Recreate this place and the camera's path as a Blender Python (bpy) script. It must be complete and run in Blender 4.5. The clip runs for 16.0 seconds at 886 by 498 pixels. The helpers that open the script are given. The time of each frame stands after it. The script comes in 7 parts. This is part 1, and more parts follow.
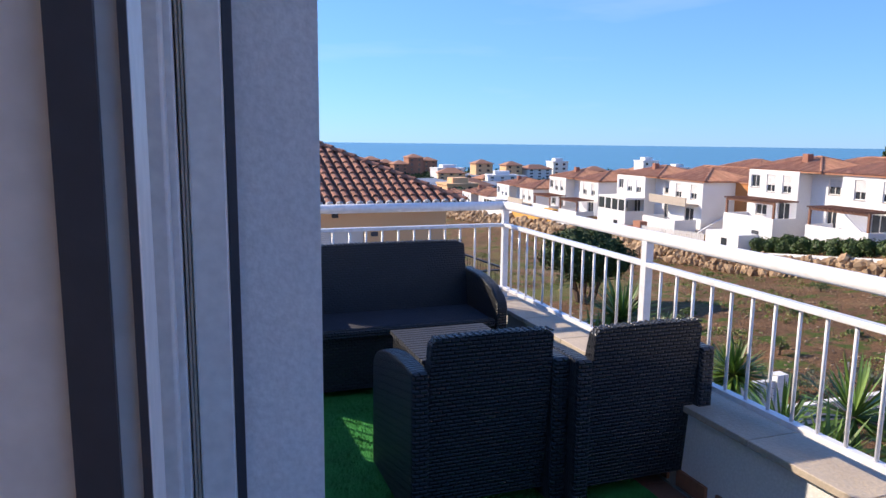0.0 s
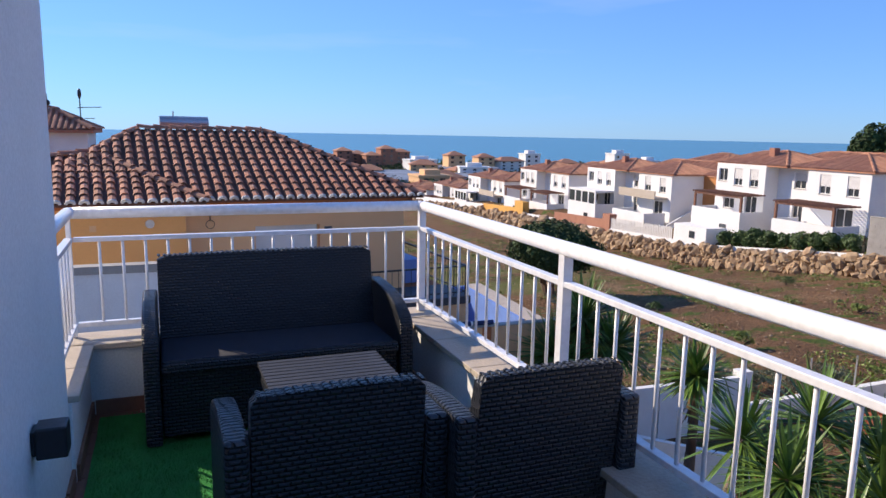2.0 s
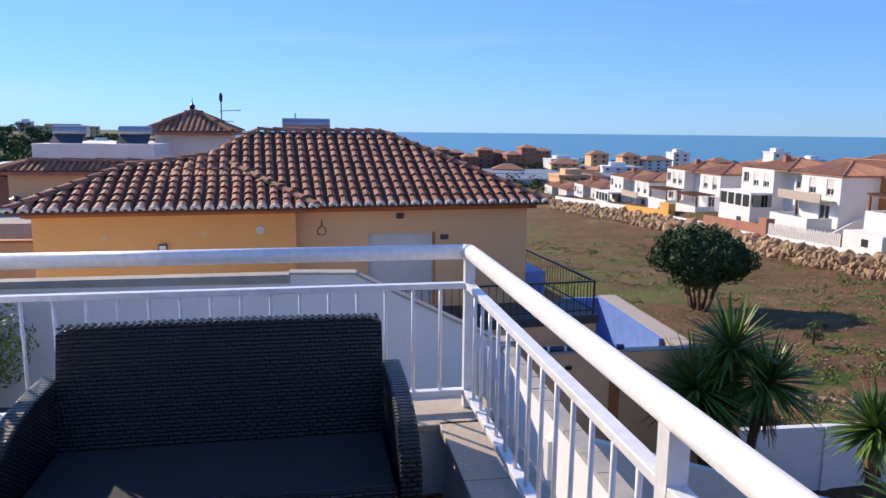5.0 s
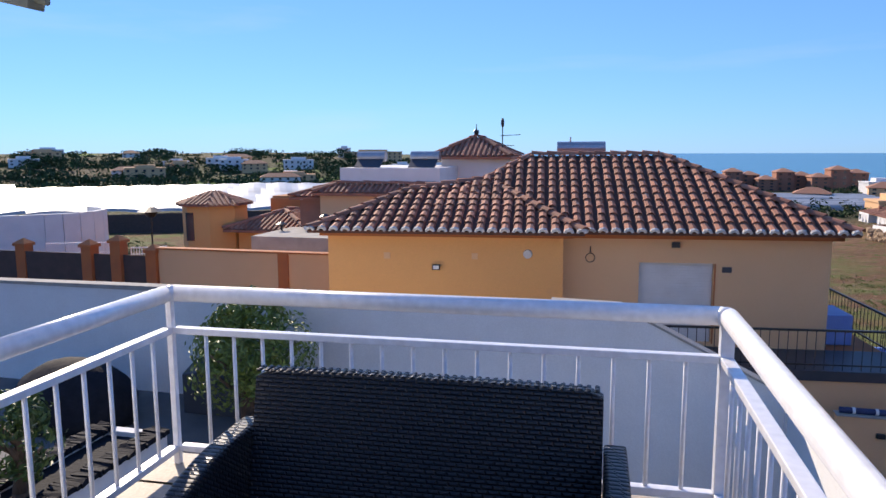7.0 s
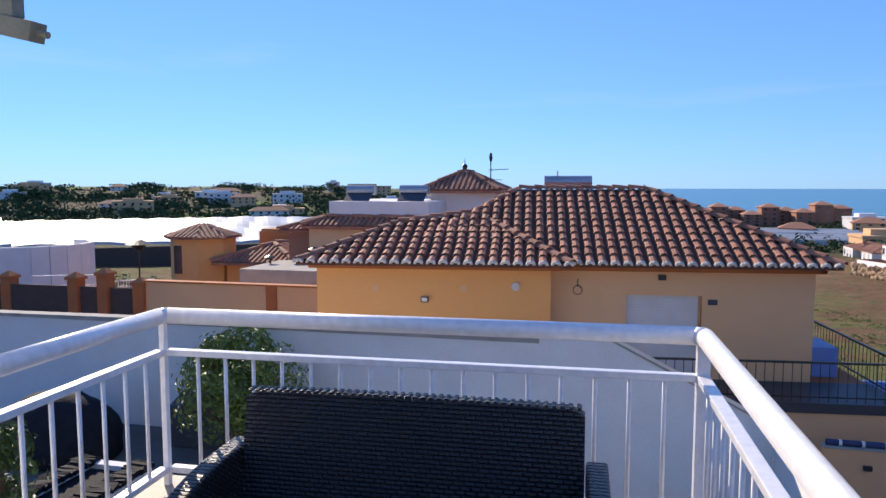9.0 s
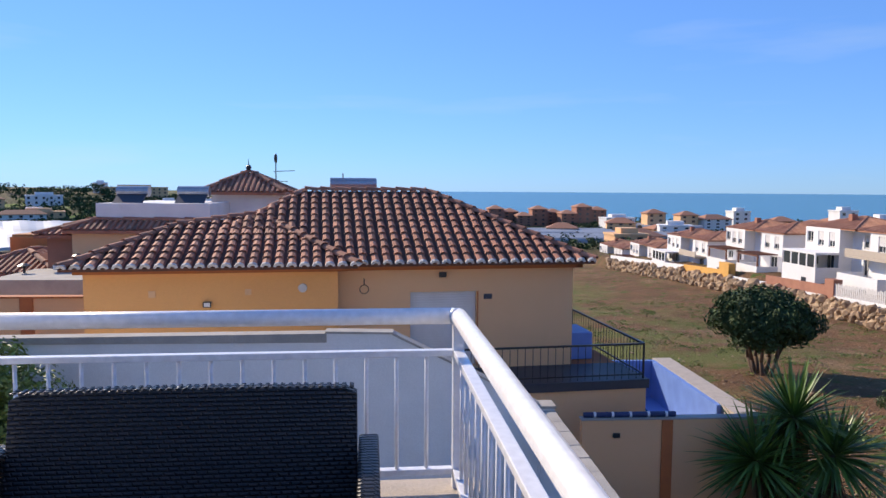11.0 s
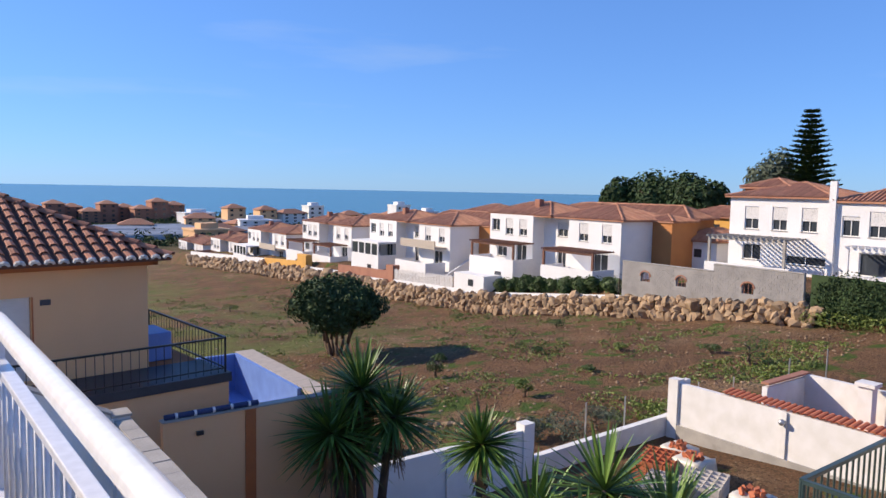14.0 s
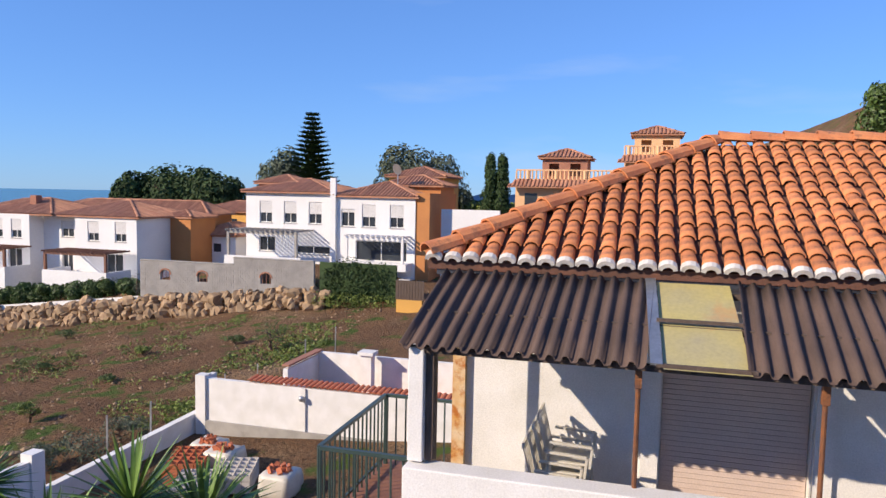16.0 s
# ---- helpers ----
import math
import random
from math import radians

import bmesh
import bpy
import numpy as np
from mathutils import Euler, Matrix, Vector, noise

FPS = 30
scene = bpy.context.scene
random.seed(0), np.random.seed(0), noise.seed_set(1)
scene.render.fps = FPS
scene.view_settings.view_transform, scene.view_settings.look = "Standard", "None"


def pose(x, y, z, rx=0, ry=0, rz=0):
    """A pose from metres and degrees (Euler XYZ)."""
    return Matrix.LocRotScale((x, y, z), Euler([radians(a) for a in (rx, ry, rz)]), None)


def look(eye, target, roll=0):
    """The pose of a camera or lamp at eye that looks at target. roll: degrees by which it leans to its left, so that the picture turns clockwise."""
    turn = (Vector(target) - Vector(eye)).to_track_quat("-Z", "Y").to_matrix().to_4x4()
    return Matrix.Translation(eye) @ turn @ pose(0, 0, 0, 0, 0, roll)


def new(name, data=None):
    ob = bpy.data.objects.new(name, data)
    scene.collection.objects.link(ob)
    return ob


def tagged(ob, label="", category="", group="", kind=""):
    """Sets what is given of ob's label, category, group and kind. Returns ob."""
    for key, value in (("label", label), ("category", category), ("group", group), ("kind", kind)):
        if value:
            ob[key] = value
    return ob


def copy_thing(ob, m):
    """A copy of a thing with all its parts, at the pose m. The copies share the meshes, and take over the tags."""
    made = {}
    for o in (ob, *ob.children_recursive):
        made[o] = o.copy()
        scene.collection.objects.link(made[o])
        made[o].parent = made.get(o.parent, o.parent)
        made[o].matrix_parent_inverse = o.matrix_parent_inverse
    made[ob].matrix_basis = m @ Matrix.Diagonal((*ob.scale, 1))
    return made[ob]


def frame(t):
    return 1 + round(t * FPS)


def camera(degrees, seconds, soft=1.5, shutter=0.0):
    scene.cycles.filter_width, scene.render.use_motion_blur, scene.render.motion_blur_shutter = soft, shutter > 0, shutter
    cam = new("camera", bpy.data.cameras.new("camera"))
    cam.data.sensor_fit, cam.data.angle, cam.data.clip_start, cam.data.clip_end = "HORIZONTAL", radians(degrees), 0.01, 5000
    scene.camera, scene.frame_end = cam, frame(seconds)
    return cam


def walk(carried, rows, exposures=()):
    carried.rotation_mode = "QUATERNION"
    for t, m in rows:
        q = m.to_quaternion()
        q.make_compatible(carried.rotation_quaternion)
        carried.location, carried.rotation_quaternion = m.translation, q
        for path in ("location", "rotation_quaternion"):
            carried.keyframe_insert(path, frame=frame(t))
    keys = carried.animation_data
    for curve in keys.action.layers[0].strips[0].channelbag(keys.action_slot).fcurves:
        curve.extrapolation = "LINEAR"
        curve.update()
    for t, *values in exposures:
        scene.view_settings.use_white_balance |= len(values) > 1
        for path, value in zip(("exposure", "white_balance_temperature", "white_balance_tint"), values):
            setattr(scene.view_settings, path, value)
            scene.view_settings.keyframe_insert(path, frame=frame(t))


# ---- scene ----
KELVIN = 7300
cam = camera(64.15, 16.0)
PATH = [
    (0, look((-1.931, -4.721, 1.515), (-0.761, -0.945, 0.906), 0.64)),
    (0.5, look((-1.819, -4.619, 1.498), (-0.504, -0.895, 0.863), 0.77)),
    (1, look((-1.672, -4.457, 1.503), (-0.267, -0.768, 0.858), 0.92)),
    (1.5, look((-1.500, -4.300, 1.513), (-0.103, -0.609, 0.863), 0.88)),
    (2, look((-1.330, -4.178, 1.509), (-0.017, -0.456, 0.856), 1.10)),
    (2.5, look((-1.138, -4.006, 1.515), (-0.038, -0.219, 0.847), 0.88)),
    (3, look((-0.989, -3.726, 1.531), (-0.046, 0.102, 0.855), 0.69)),
    (5.5, look((-0.419, -2.648, 1.556), (-0.202, 1.291, 0.893), 0.35)),
    (6, look((-0.355, -2.475, 1.563), (-0.642, 1.461, 0.913), -0.11)),
    (6.5, look((-0.336, -2.340, 1.563), (-1.070, 1.542, 0.940), -0.28)),
    (7, look((-0.328, -2.335, 1.576), (-1.315, 1.503, 1.025), -0.22)),
    (7.5, look((-0.320, -2.336, 1.575), (-1.417, 1.483, 1.122), -0.25)),
    (8, look((-0.318, -2.357, 1.564), (-1.434, 1.464, 1.171), -0.22)),
    (10.5, look((-0.243, -2.569, 1.540), (-0.360, 1.414, 1.193), 0.28)),
    (11, look((-0.223, -2.632, 1.535), (0.023, 1.345, 1.192), 0.34)),
    (11.5, look((-0.206, -2.672, 1.538), (0.416, 1.264, 1.190), 0.57)),
    (12, look((-0.190, -2.698, 1.536), (0.777, 1.168, 1.189), 0.81)),
    (12.5, look((-0.173, -2.721, 1.534), (1.112, 1.051, 1.191), 0.94)),
    (13, look((-0.161, -2.730, 1.528), (1.451, 0.914, 1.185), 1.15)),
    (13.5, look((-0.143, -2.795, 1.525), (1.795, 0.688, 1.185), 1.13)),
    (14, look((-0.200, -2.810, 1.530), (2.178, 0.388, 1.188), 1.14)),
    (14.5, look((-0.210, -2.825, 1.540), (2.667, -0.066, 1.205), 1.10)),
    (15, look((-0.210, -2.834, 1.545), (3.060, -0.553, 1.214), 1.02)),
    (15.5, look((-0.210, -2.861, 1.545), (3.360, -1.086, 1.223), 1.16)),
    (16, look((-0.210, -2.841, 1.532), (3.628, -1.759, 1.218), 1.18)),
]
walk(cam, PATH, exposures=((0.0, 0.72, KELVIN, 14), (1.5, 0.50, KELVIN, 14), (3.0, 0.46, KELVIN, 14), (7.0, 0.46, KELVIN, 14), (12.5, 0.40, KELVIN, 14), (16.0, 0.36, KELVIN, 14)))

# ---- light: clear winter day, sun ahead and to the left of the terrace ----
SUN_AZ, SUN_EL = 42.0, 28.0
world = bpy.data.worlds.new("world")
scene.world = world
world.use_nodes = True
wn = world.node_tree.nodes
sky = wn.new("ShaderNodeTexSky")
sky.sky_type = "NISHITA"
sky.sun_disc = False
sky.sun_elevation = radians(SUN_EL)
sky.sun_rotation = radians(-SUN_AZ)
sky.air_density, sky.dust_density, sky.ozone_density = 1.0, 0.0, 8.0
wn["Background"].inputs["Strength"].default_value = 0.115
wl = world.node_tree.links.new
soften = wn.new("ShaderNodeGamma")
soften.inputs["Gamma"].default_value = 0.6
wl(sky.outputs[0], soften.inputs["Color"])
vivid = wn.new("ShaderNodeMix")
vivid.data_type, vivid.blend_type = "RGBA", "MULTIPLY"
vivid.inputs["Factor"].default_value = 1.0
vivid.inputs["B"].default_value = (0.85, 1.48, 2.55, 1)
wl(soften.outputs[0], vivid.inputs["A"])
# thin high cloud
w_co = wn.new("ShaderNodeTexCoord")
w_map = wn.new("ShaderNodeMapping")
w_map.inputs["Scale"].default_value = (1.2, 1.6, 9.0)
wl(w_co.outputs["Generated"], w_map.inputs["Vector"])
w_noise = wn.new("ShaderNodeTexNoise")
w_noise.inputs["Scale"].default_value, w_noise.inputs["Detail"].default_value = 1.6, 7
wl(w_map.outputs[0], w_noise.inputs["Vector"])
w_rng = wn.new("ShaderNodeMapRange")
w_rng.inputs["From Min"].default_value, w_rng.inputs["From Max"].default_value, w_rng.inputs["To Max"].default_value = 0.56, 0.80, 0.30
wl(w_noise.outputs[0], w_rng.inputs["Value"])
w_mix = wn.new("ShaderNodeMix")
w_mix.data_type = "RGBA"
w_mix.inputs["B"].default_value = (4.2, 5.2, 6.2, 1)
wl(w_rng.outputs[0], w_mix.inputs["Factor"])
wl(vivid.outputs["Result"], w_mix.inputs["A"])
wl(w_mix.outputs["Result"], wn["Background"].inputs["Color"])
sun = new("sun", bpy.data.lights.new("sun", "SUN"))
sun.data.energy, sun.data.angle, sun.data.color = 4.6, radians(0.53), (1.0, 0.91, 0.78)
sun.matrix_basis = look((-60 * math.sin(radians(SUN_AZ)), 60 * math.cos(radians(SUN_AZ)), 60 * math.tan(radians(SUN_EL))), (0, 0, 0))


# ---- materials ----
def mat(name, a, b=None, rough=0.7, scale=6.0, fine=60.0, bump=0.15, metal=0.0, dirt=None, dirt_at=0.62, dirt_scale=1.3,
        vary=0.0, island=False, coat=0.0, stretch=(1, 1, 1), spec=0.5):
    """Two-scale noise colour with stains and fine relief; vary changes it from piece to piece."""
    m = bpy.data.materials.new(name)
    m.use_nodes = True
    nt = m.node_tree
    n, link = nt.nodes, nt.links.new
    bsdf = n["Principled BSDF"]
    b = b or tuple(c * 0.82 for c in a)
    co = n.new("ShaderNodeTexCoord")
    mp = n.new("ShaderNodeMapping")
    mp.inputs["Scale"].default_value = stretch
    link(co.outputs["Object"], mp.inputs["Vector"])
    n1 = n.new("ShaderNodeTexNoise")
    n1.inputs["Scale"].default_value, n1.inputs["Detail"].default_value = scale, 6
    link(mp.outputs[0], n1.inputs["Vector"])
    n2 = n.new("ShaderNodeTexNoise")
    n2.inputs["Scale"].default_value, n2.inputs["Detail"].default_value = fine, 4
    link(mp.outputs[0], n2.inputs["Vector"])
    mx = n.new("ShaderNodeMix")
    mx.data_type = "RGBA"
    mx.inputs["A"].default_value, mx.inputs["B"].default_value = (*a, 1), (*b, 1)
    ramp = n.new("ShaderNodeMapRange")
    ramp.inputs["From Min"].default_value, ramp.inputs["From Max"].default_value = 0.35, 0.68
    link(n1.outputs[0], ramp.inputs["Value"])
    link(ramp.outputs[0], mx.inputs["Factor"])
    out = mx.outputs["Result"]
    m2 = n.new("ShaderNodeMix")
    m2.data_type, m2.blend_type = "RGBA", "MULTIPLY"
    m2.inputs["Factor"].default_value = 0.35
    cr = n.new("ShaderNodeMapRange")
    cr.inputs["From Min"].default_value, cr.inputs["From Max"].default_value, cr.inputs["To Min"].default_value = 0.3, 0.7, 0.55
    link(n2.outputs[0], cr.inputs["Value"])
    link(out, m2.inputs["A"])
    link(cr.outputs[0], m2.inputs["B"])
    out = m2.outputs["Result"]
    if dirt:
        n3 = n.new("ShaderNodeTexNoise")
        n3.inputs["Scale"].default_value, n3.inputs["Detail"].default_value, n3.inputs["Roughness"].default_value = dirt_scale, 8, 0.65
        link(mp.outputs[0], n3.inputs["Vector"])
        r3 = n.new("ShaderNodeMapRange")
        r3.inputs["From Min"].default_value, r3.inputs["From Max"].default_value = dirt_at, dirt_at + 0.14
        link(n3.outputs[0], r3.inputs["Value"])
        m3 = n.new("ShaderNodeMix")
        m3.data_type = "RGBA"
        m3.inputs["B"].default_value = (*dirt, 1)
        link(r3.outputs[0], m3.inputs["Factor"])
        link(out, m3.inputs["A"])
        out = m3.outputs["Result"]
    if vary:
        src = n.new("ShaderNodeNewGeometry").outputs["Random Per Island"] if island else n.new("ShaderNodeObjectInfo").outputs["Random"]
        hs = n.new("ShaderNodeHueSaturation")
        rv = n.new("ShaderNodeMapRange")
        rv.inputs["To Min"].default_value, rv.inputs["To Max"].default_value = 1 - vary, 1 + vary * 0.7
        link(src, rv.inputs["Value"])
        link(rv.outputs[0], hs.inputs["Value"])
        link(out, hs.inputs["Color"])
        out = hs.outputs[0]
    link(out, bsdf.inputs["Base Color"])
    bp = n.new("ShaderNodeBump")
    bp.inputs["Strength"].default_value, bp.inputs["Distance"].default_value = bump, 0.02
    link(n2.outputs[0], bp.inputs["Height"])
    link(bp.outputs[0], bsdf.inputs["Normal"])
    bsdf.inputs["Roughness"].default_value, bsdf.inputs["Metallic"].default_value = rough, metal
    bsdf.inputs["Coat Weight"].default_value = coat
    bsdf.inputs["Specular IOR Level"].default_value = spec
    return m


def weave_mat(name, color, bw=0.036, bh=0.017):
    """Moulded wicker: staggered raised strands in rows."""
    m = bpy.data.materials.new(name)
    m.use_nodes = True
    n, link = m.node_tree.nodes, m.node_tree.links.new
    bsdf = n["Principled BSDF"]
    co = n.new("ShaderNodeTexCoord")
    sep = n.new("ShaderNodeSeparateXYZ")
    link(co.outputs["Object"], sep.inputs[0])
    add = n.new("ShaderNodeMath")
    link(sep.outputs["X"], add.inputs[0])
    link(sep.outputs["Y"], add.inputs[1])
    add2 = n.new("ShaderNodeMath")
    link(sep.outputs["Z"], add2.inputs[0])
    half = n.new("ShaderNodeMath")
    half.operation, half.inputs[1].default_value = "MULTIPLY", 0.71
    link(sep.outputs["Y"], half.inputs[0])
    link(half.outputs[0], add2.inputs[1])
    cm = n.new("ShaderNodeCombineXYZ")
    link(add.outputs[0], cm.inputs["X"])
    link(add2.outputs[0], cm.inputs["Y"])
    br = n.new("ShaderNodeTexBrick")
    br.inputs["Scale"].default_value = 1.0
    br.inputs["Brick Width"].default_value, br.inputs["Row Height"].default_value = bw, bh
    br.inputs["Mortar Size"].default_value, br.inputs["Mortar Smooth"].default_value = bh * 0.34, 1.0
    br.inputs["Color1"].default_value = (*color, 1)
    br.inputs["Color2"].default_value = (*(c * 0.8 for c in color), 1)
    br.inputs["Mortar"].default_value = (*(c * 0.35 for c in color), 1)
    link(cm.outputs[0], br.inputs["Vector"])
    link(br.outputs["Color"], bsdf.inputs["Base Color"])
    bp = n.new("ShaderNodeBump")
    bp.invert = True
    bp.inputs["Strength"].default_value, bp.inputs["Distance"].default_value = 1.0, 0.012
    link(br.outputs["Fac"], bp.inputs["Height"])
    link(bp.outputs[0], bsdf.inputs["Normal"])
    bsdf.inputs["Roughness"].default_value = 0.36
    return m


def glass_mat(name, tint=(0.9, 0.95, 0.95)):
    m = bpy.data.materials.new(name)
    m.use_nodes = True
    b = m.node_tree.nodes["Principled BSDF"]
    b.inputs["Base Color"].default_value = (*tint, 1)
    b.inputs["Transmission Weight"].default_value, b.inputs["Roughness"].default_value = 1.0, 0.02
    return m


WHITE = mat("white_render_wall", (0.80, 0.80, 0.79), (0.74, 0.74, 0.73), 0.85, 1.5, 90, 0.12, dirt=(0.62, 0.60, 0.56), dirt_at=0.66)
WHITE_FAR = mat("white_house_paint", (0.82, 0.81, 0.80), (0.76, 0.75, 0.74), 0.85, 0.4, 12, 0.05, dirt=(0.66, 0.63, 0.60), dirt_at=0.68, dirt_scale=0.4)
OLD_WHITE = mat("old_white_wall", (0.80, 0.78, 0.76), (0.70, 0.68, 0.64), 0.9, 2, 60, 0.25, dirt=(0.48, 0.42, 0.34), dirt_at=0.64, dirt_scale=0.9)
RAIL = mat("white_rail_paint", (0.84, 0.84, 0.86), (0.80, 0.80, 0.83), 0.28, 3, 30, 0.03, coat=0.3, dirt=(0.6, 0.56, 0.52), dirt_at=0.80, dirt_scale=9)
CARPET = mat("green_turf_carpet", (0.03, 0.42, 0.075), (0.02, 0.30, 0.05), 0.95, 9, 260, 1.0)
TERRACOTTA = mat("terracotta_floor_tile", (0.32, 0.14, 0.08), (0.24, 0.10, 0.06), 0.6, 4, 50, 0.15, vary=0.12)
COPING = mat("beige_stone_coping", (0.52, 0.44, 0.35), (0.44, 0.37, 0.30), 0.65, 5, 70, 0.2, vary=0.08)
WICKER = weave_mat("black_wicker", (0.030, 0.033, 0.042))
SEATM = mat("dark_seat_cushion", (0.020, 0.022, 0.034), (0.015, 0.017, 0.027), 0.85, 6, 200, 0.3)
SLAT = mat("dark_table_slats", (0.045, 0.047, 0.055), (0.032, 0.034, 0.040), 0.5, 5, 80, 0.15, stretch=(1, 8, 8))
ORANGE = mat("orange_house_render", (0.86, 0.43, 0.15), (0.81, 0.40, 0.14), 0.9, 0.6, 60, 0.15, dirt=(0.55, 0.30, 0.14), dirt_at=0.68, dirt_scale=0.5)
PEACH = mat("peach_house_render", (0.82, 0.49, 0.26), (0.77, 0.46, 0.245), 0.9, 0.6, 60, 0.15, dirt=(0.52, 0.34, 0.2), dirt_at=0.68, dirt_scale=0.5)
TRIM = mat("burnt_orange_trim", (0.52, 0.16, 0.05), (0.44, 0.14, 0.05), 0.85, 2, 50, 0.1)
TILE_F = mat("weathered_roof_tile", (0.50, 0.20, 0.115), (0.36, 0.14, 0.085), 0.8, 3, 40, 0.3, dirt=(0.60, 0.46, 0.36), dirt_at=0.60, dirt_scale=5, vary=0.28, island=True)
TILE_N = mat("orange_roof_tile", (0.70, 0.27, 0.105), (0.54, 0.18, 0.075), 0.8, 4, 50, 0.35, dirt=(0.17, 0.085, 0.055), dirt_at=0.56, dirt_scale=4.5, vary=0.25)
TILE_FAR = mat("distant_roof_tile", (0.50, 0.24, 0.14), (0.38, 0.16, 0.095), 0.85, 1.5, 9, 0.3, vary=0.2, island=True)
# deck under the barrels, its colour darkened for the shade in the channels
PAN = mat("shaded_pan_tile", (0.17, 0.07, 0.045), (0.10, 0.05, 0.035), 0.9, 4, 40, 0.3)
MORTAR = mat("white_mortar", (0.72, 0.68, 0.62), (0.56, 0.50, 0.44), 0.9, 7, 60, 0.4)
CORR = mat("brown_corrugated_sheet", (0.125, 0.078, 0.060), (0.075, 0.048, 0.038), 0.8, 2.5, 40, 0.2, dirt=(0.19, 0.145, 0.12), dirt_at=0.64, dirt_scale=2, stretch=(0.4, 2, 1))
YELLOW_SHEET = mat("yellowed_plastic_sheet", (0.50, 0.42, 0.16), (0.40, 0.35, 0.20), 0.4, 2, 30, 0.1, dirt=(0.52, 0.28, 0.1), dirt_at=0.62, dirt_scale=1.4)
GALV = mat("galvanised_steel", (0.55, 0.56, 0.57), (0.42, 0.43, 0.44), 0.4, 6, 40, 0.1, metal=0.8)
RUST = mat("rusty_steel", (0.25, 0.09, 0.03), (0.14, 0.06, 0.035), 0.85, 12, 60, 0.4)
RUST_PATCH = mat("rust_stained_pillar", (0.70, 0.52, 0.32), (0.62, 0.30, 0.07), 0.9, 5, 40, 0.3, dirt=(0.42, 0.13, 0.02), dirt_at=0.5, dirt_scale=7)
PATIO = mat("dark_patio_concrete", (0.15, 0.145, 0.14), (0.11, 0.105, 0.10), 0.85, 1.5, 40, 0.2)
PINKISH = mat("pinkish_shutter", (0.66, 0.52, 0.45), (0.61, 0.48, 0.42), 0.6, 3, 60, 0.05)
GREENRAIL = mat("dark_green_railing_paint", (0.045, 0.075, 0.066), (0.035, 0.058, 0.052), 0.4, 8, 60, 0.1)
BLACK = mat("black_painted_metal", (0.02, 0.02, 0.024), (0.015, 0.015, 0.018), 0.4, 8, 60, 0.05)
GASKET = mat("dark_gasket", (0.045, 0.05, 0.065), (0.04, 0.044, 0.055), 0.5, 8, 60, 0.05)
PVC = mat("white_pvc_frame", (0.80, 0.78, 0.74), (0.77, 0.75, 0.71), 0.35, 2, 40, 0.03)
SHUTTER = mat("pale_roller_shutter", (0.70, 0.68, 0.66), (0.64, 0.62, 0.60), 0.55, 3, 60, 0.05)
ARMPAINT = mat("grey_green_arm_paint", (0.21, 0.22, 0.17), (0.16, 0.17, 0.13), 0.6, 5, 60, 0.1)
GLASS = glass_mat("window_glass")
DARKGLASS = mat("dark_window_pane", (0.05, 0.06, 0.07), (0.035, 0.04, 0.05), 0.08, 1, 4, 0.02)
BARK = mat("brown_bark", (0.17, 0.11, 0.075), (0.10, 0.065, 0.045), 0.95, 8, 40, 0.8, stretch=(1, 1, 0.25))
LEAF_DARK = mat("dark_green_leaves", (0.045, 0.09, 0.022), (0.027, 0.06, 0.015), 0.8, 1.2, 12, 0.1, vary=0.45, island=True)
LEAF_MID = mat("mid_green_leaves", (0.09, 0.15, 0.032), (0.05, 0.095, 0.02), 0.55, 1.2, 12, 0.1, vary=0.45, island=True)
LEAF_GREY = mat("grey_green_leaves", (0.13, 0.16, 0.105), (0.085, 0.115, 0.07), 0.7, 1.2, 12, 0.1, vary=0.4, island=True)
LEAF_YEL = mat("yellow_green_leaves", (0.20, 0.25, 0.045), (0.12, 0.18, 0.03), 0.55, 3, 12, 0.1, vary=0.4, island=True)
YUCCA = mat("yucca_blades", (0.145, 0.25, 0.045), (0.08, 0.16, 0.03), 0.42, 3, 30, 0.1, vary=0.5, island=True)
DRYLEAF = mat("dry_brown_leaves", (0.25, 0.15, 0.07), (0.17, 0.10, 0.05), 0.9, 6, 40, 0.2, vary=0.3, island=True)
BOULDER = mat("tan_boulder", (0.46, 0.32, 0.19), (0.27, 0.17, 0.10), 0.9, 1.5, 9, 0.7, vary=0.3)
BOULDER_S = mat("tan_boulders_far", (0.46, 0.32, 0.19), (0.27, 0.17, 0.10), 0.9, 1.5, 9, 0.7, vary=0.3, island=True)
BLOCK = mat("grey_concrete_block", (0.34, 0.32, 0.30), (0.28, 0.265, 0.25), 0.9, 1.5, 20, 0.3, vary=0.08, dirt=(0.22, 0.2, 0.18), dirt_at=0.62)
OCHRE = mat("ochre_render", (0.74, 0.40, 0.10), (0.66, 0.35, 0.09), 0.9, 0.5, 20, 0.1)
SIENNA = mat("sienna_render", (0.58, 0.24, 0.08), (0.50, 0.20, 0.07), 0.9, 0.5, 20, 0.1)
BRICKRED = mat("red_brick_render", (0.42, 0.19, 0.12), (0.34, 0.15, 0.10), 0.9, 1, 20, 0.2)
CONCRETE = mat("weathered_concrete", (0.42, 0.39, 0.35), (0.32, 0.30, 0.27), 0.9, 2, 40, 0.3, dirt=(0.24, 0.22, 0.19), dirt_at=0.6)
BLUEPOOL = mat("blue_pool_paint", (0.16, 0.28, 0.62), (0.13, 0.23, 0.54), 0.5, 2, 40, 0.1, dirt=(0.3, 0.36, 0.5), dirt_at=0.62)
POOLWATER = mat("pool_water", (0.03, 0.14, 0.26), (0.02, 0.10, 0.20), 0.08, 2, 12, 0.15)
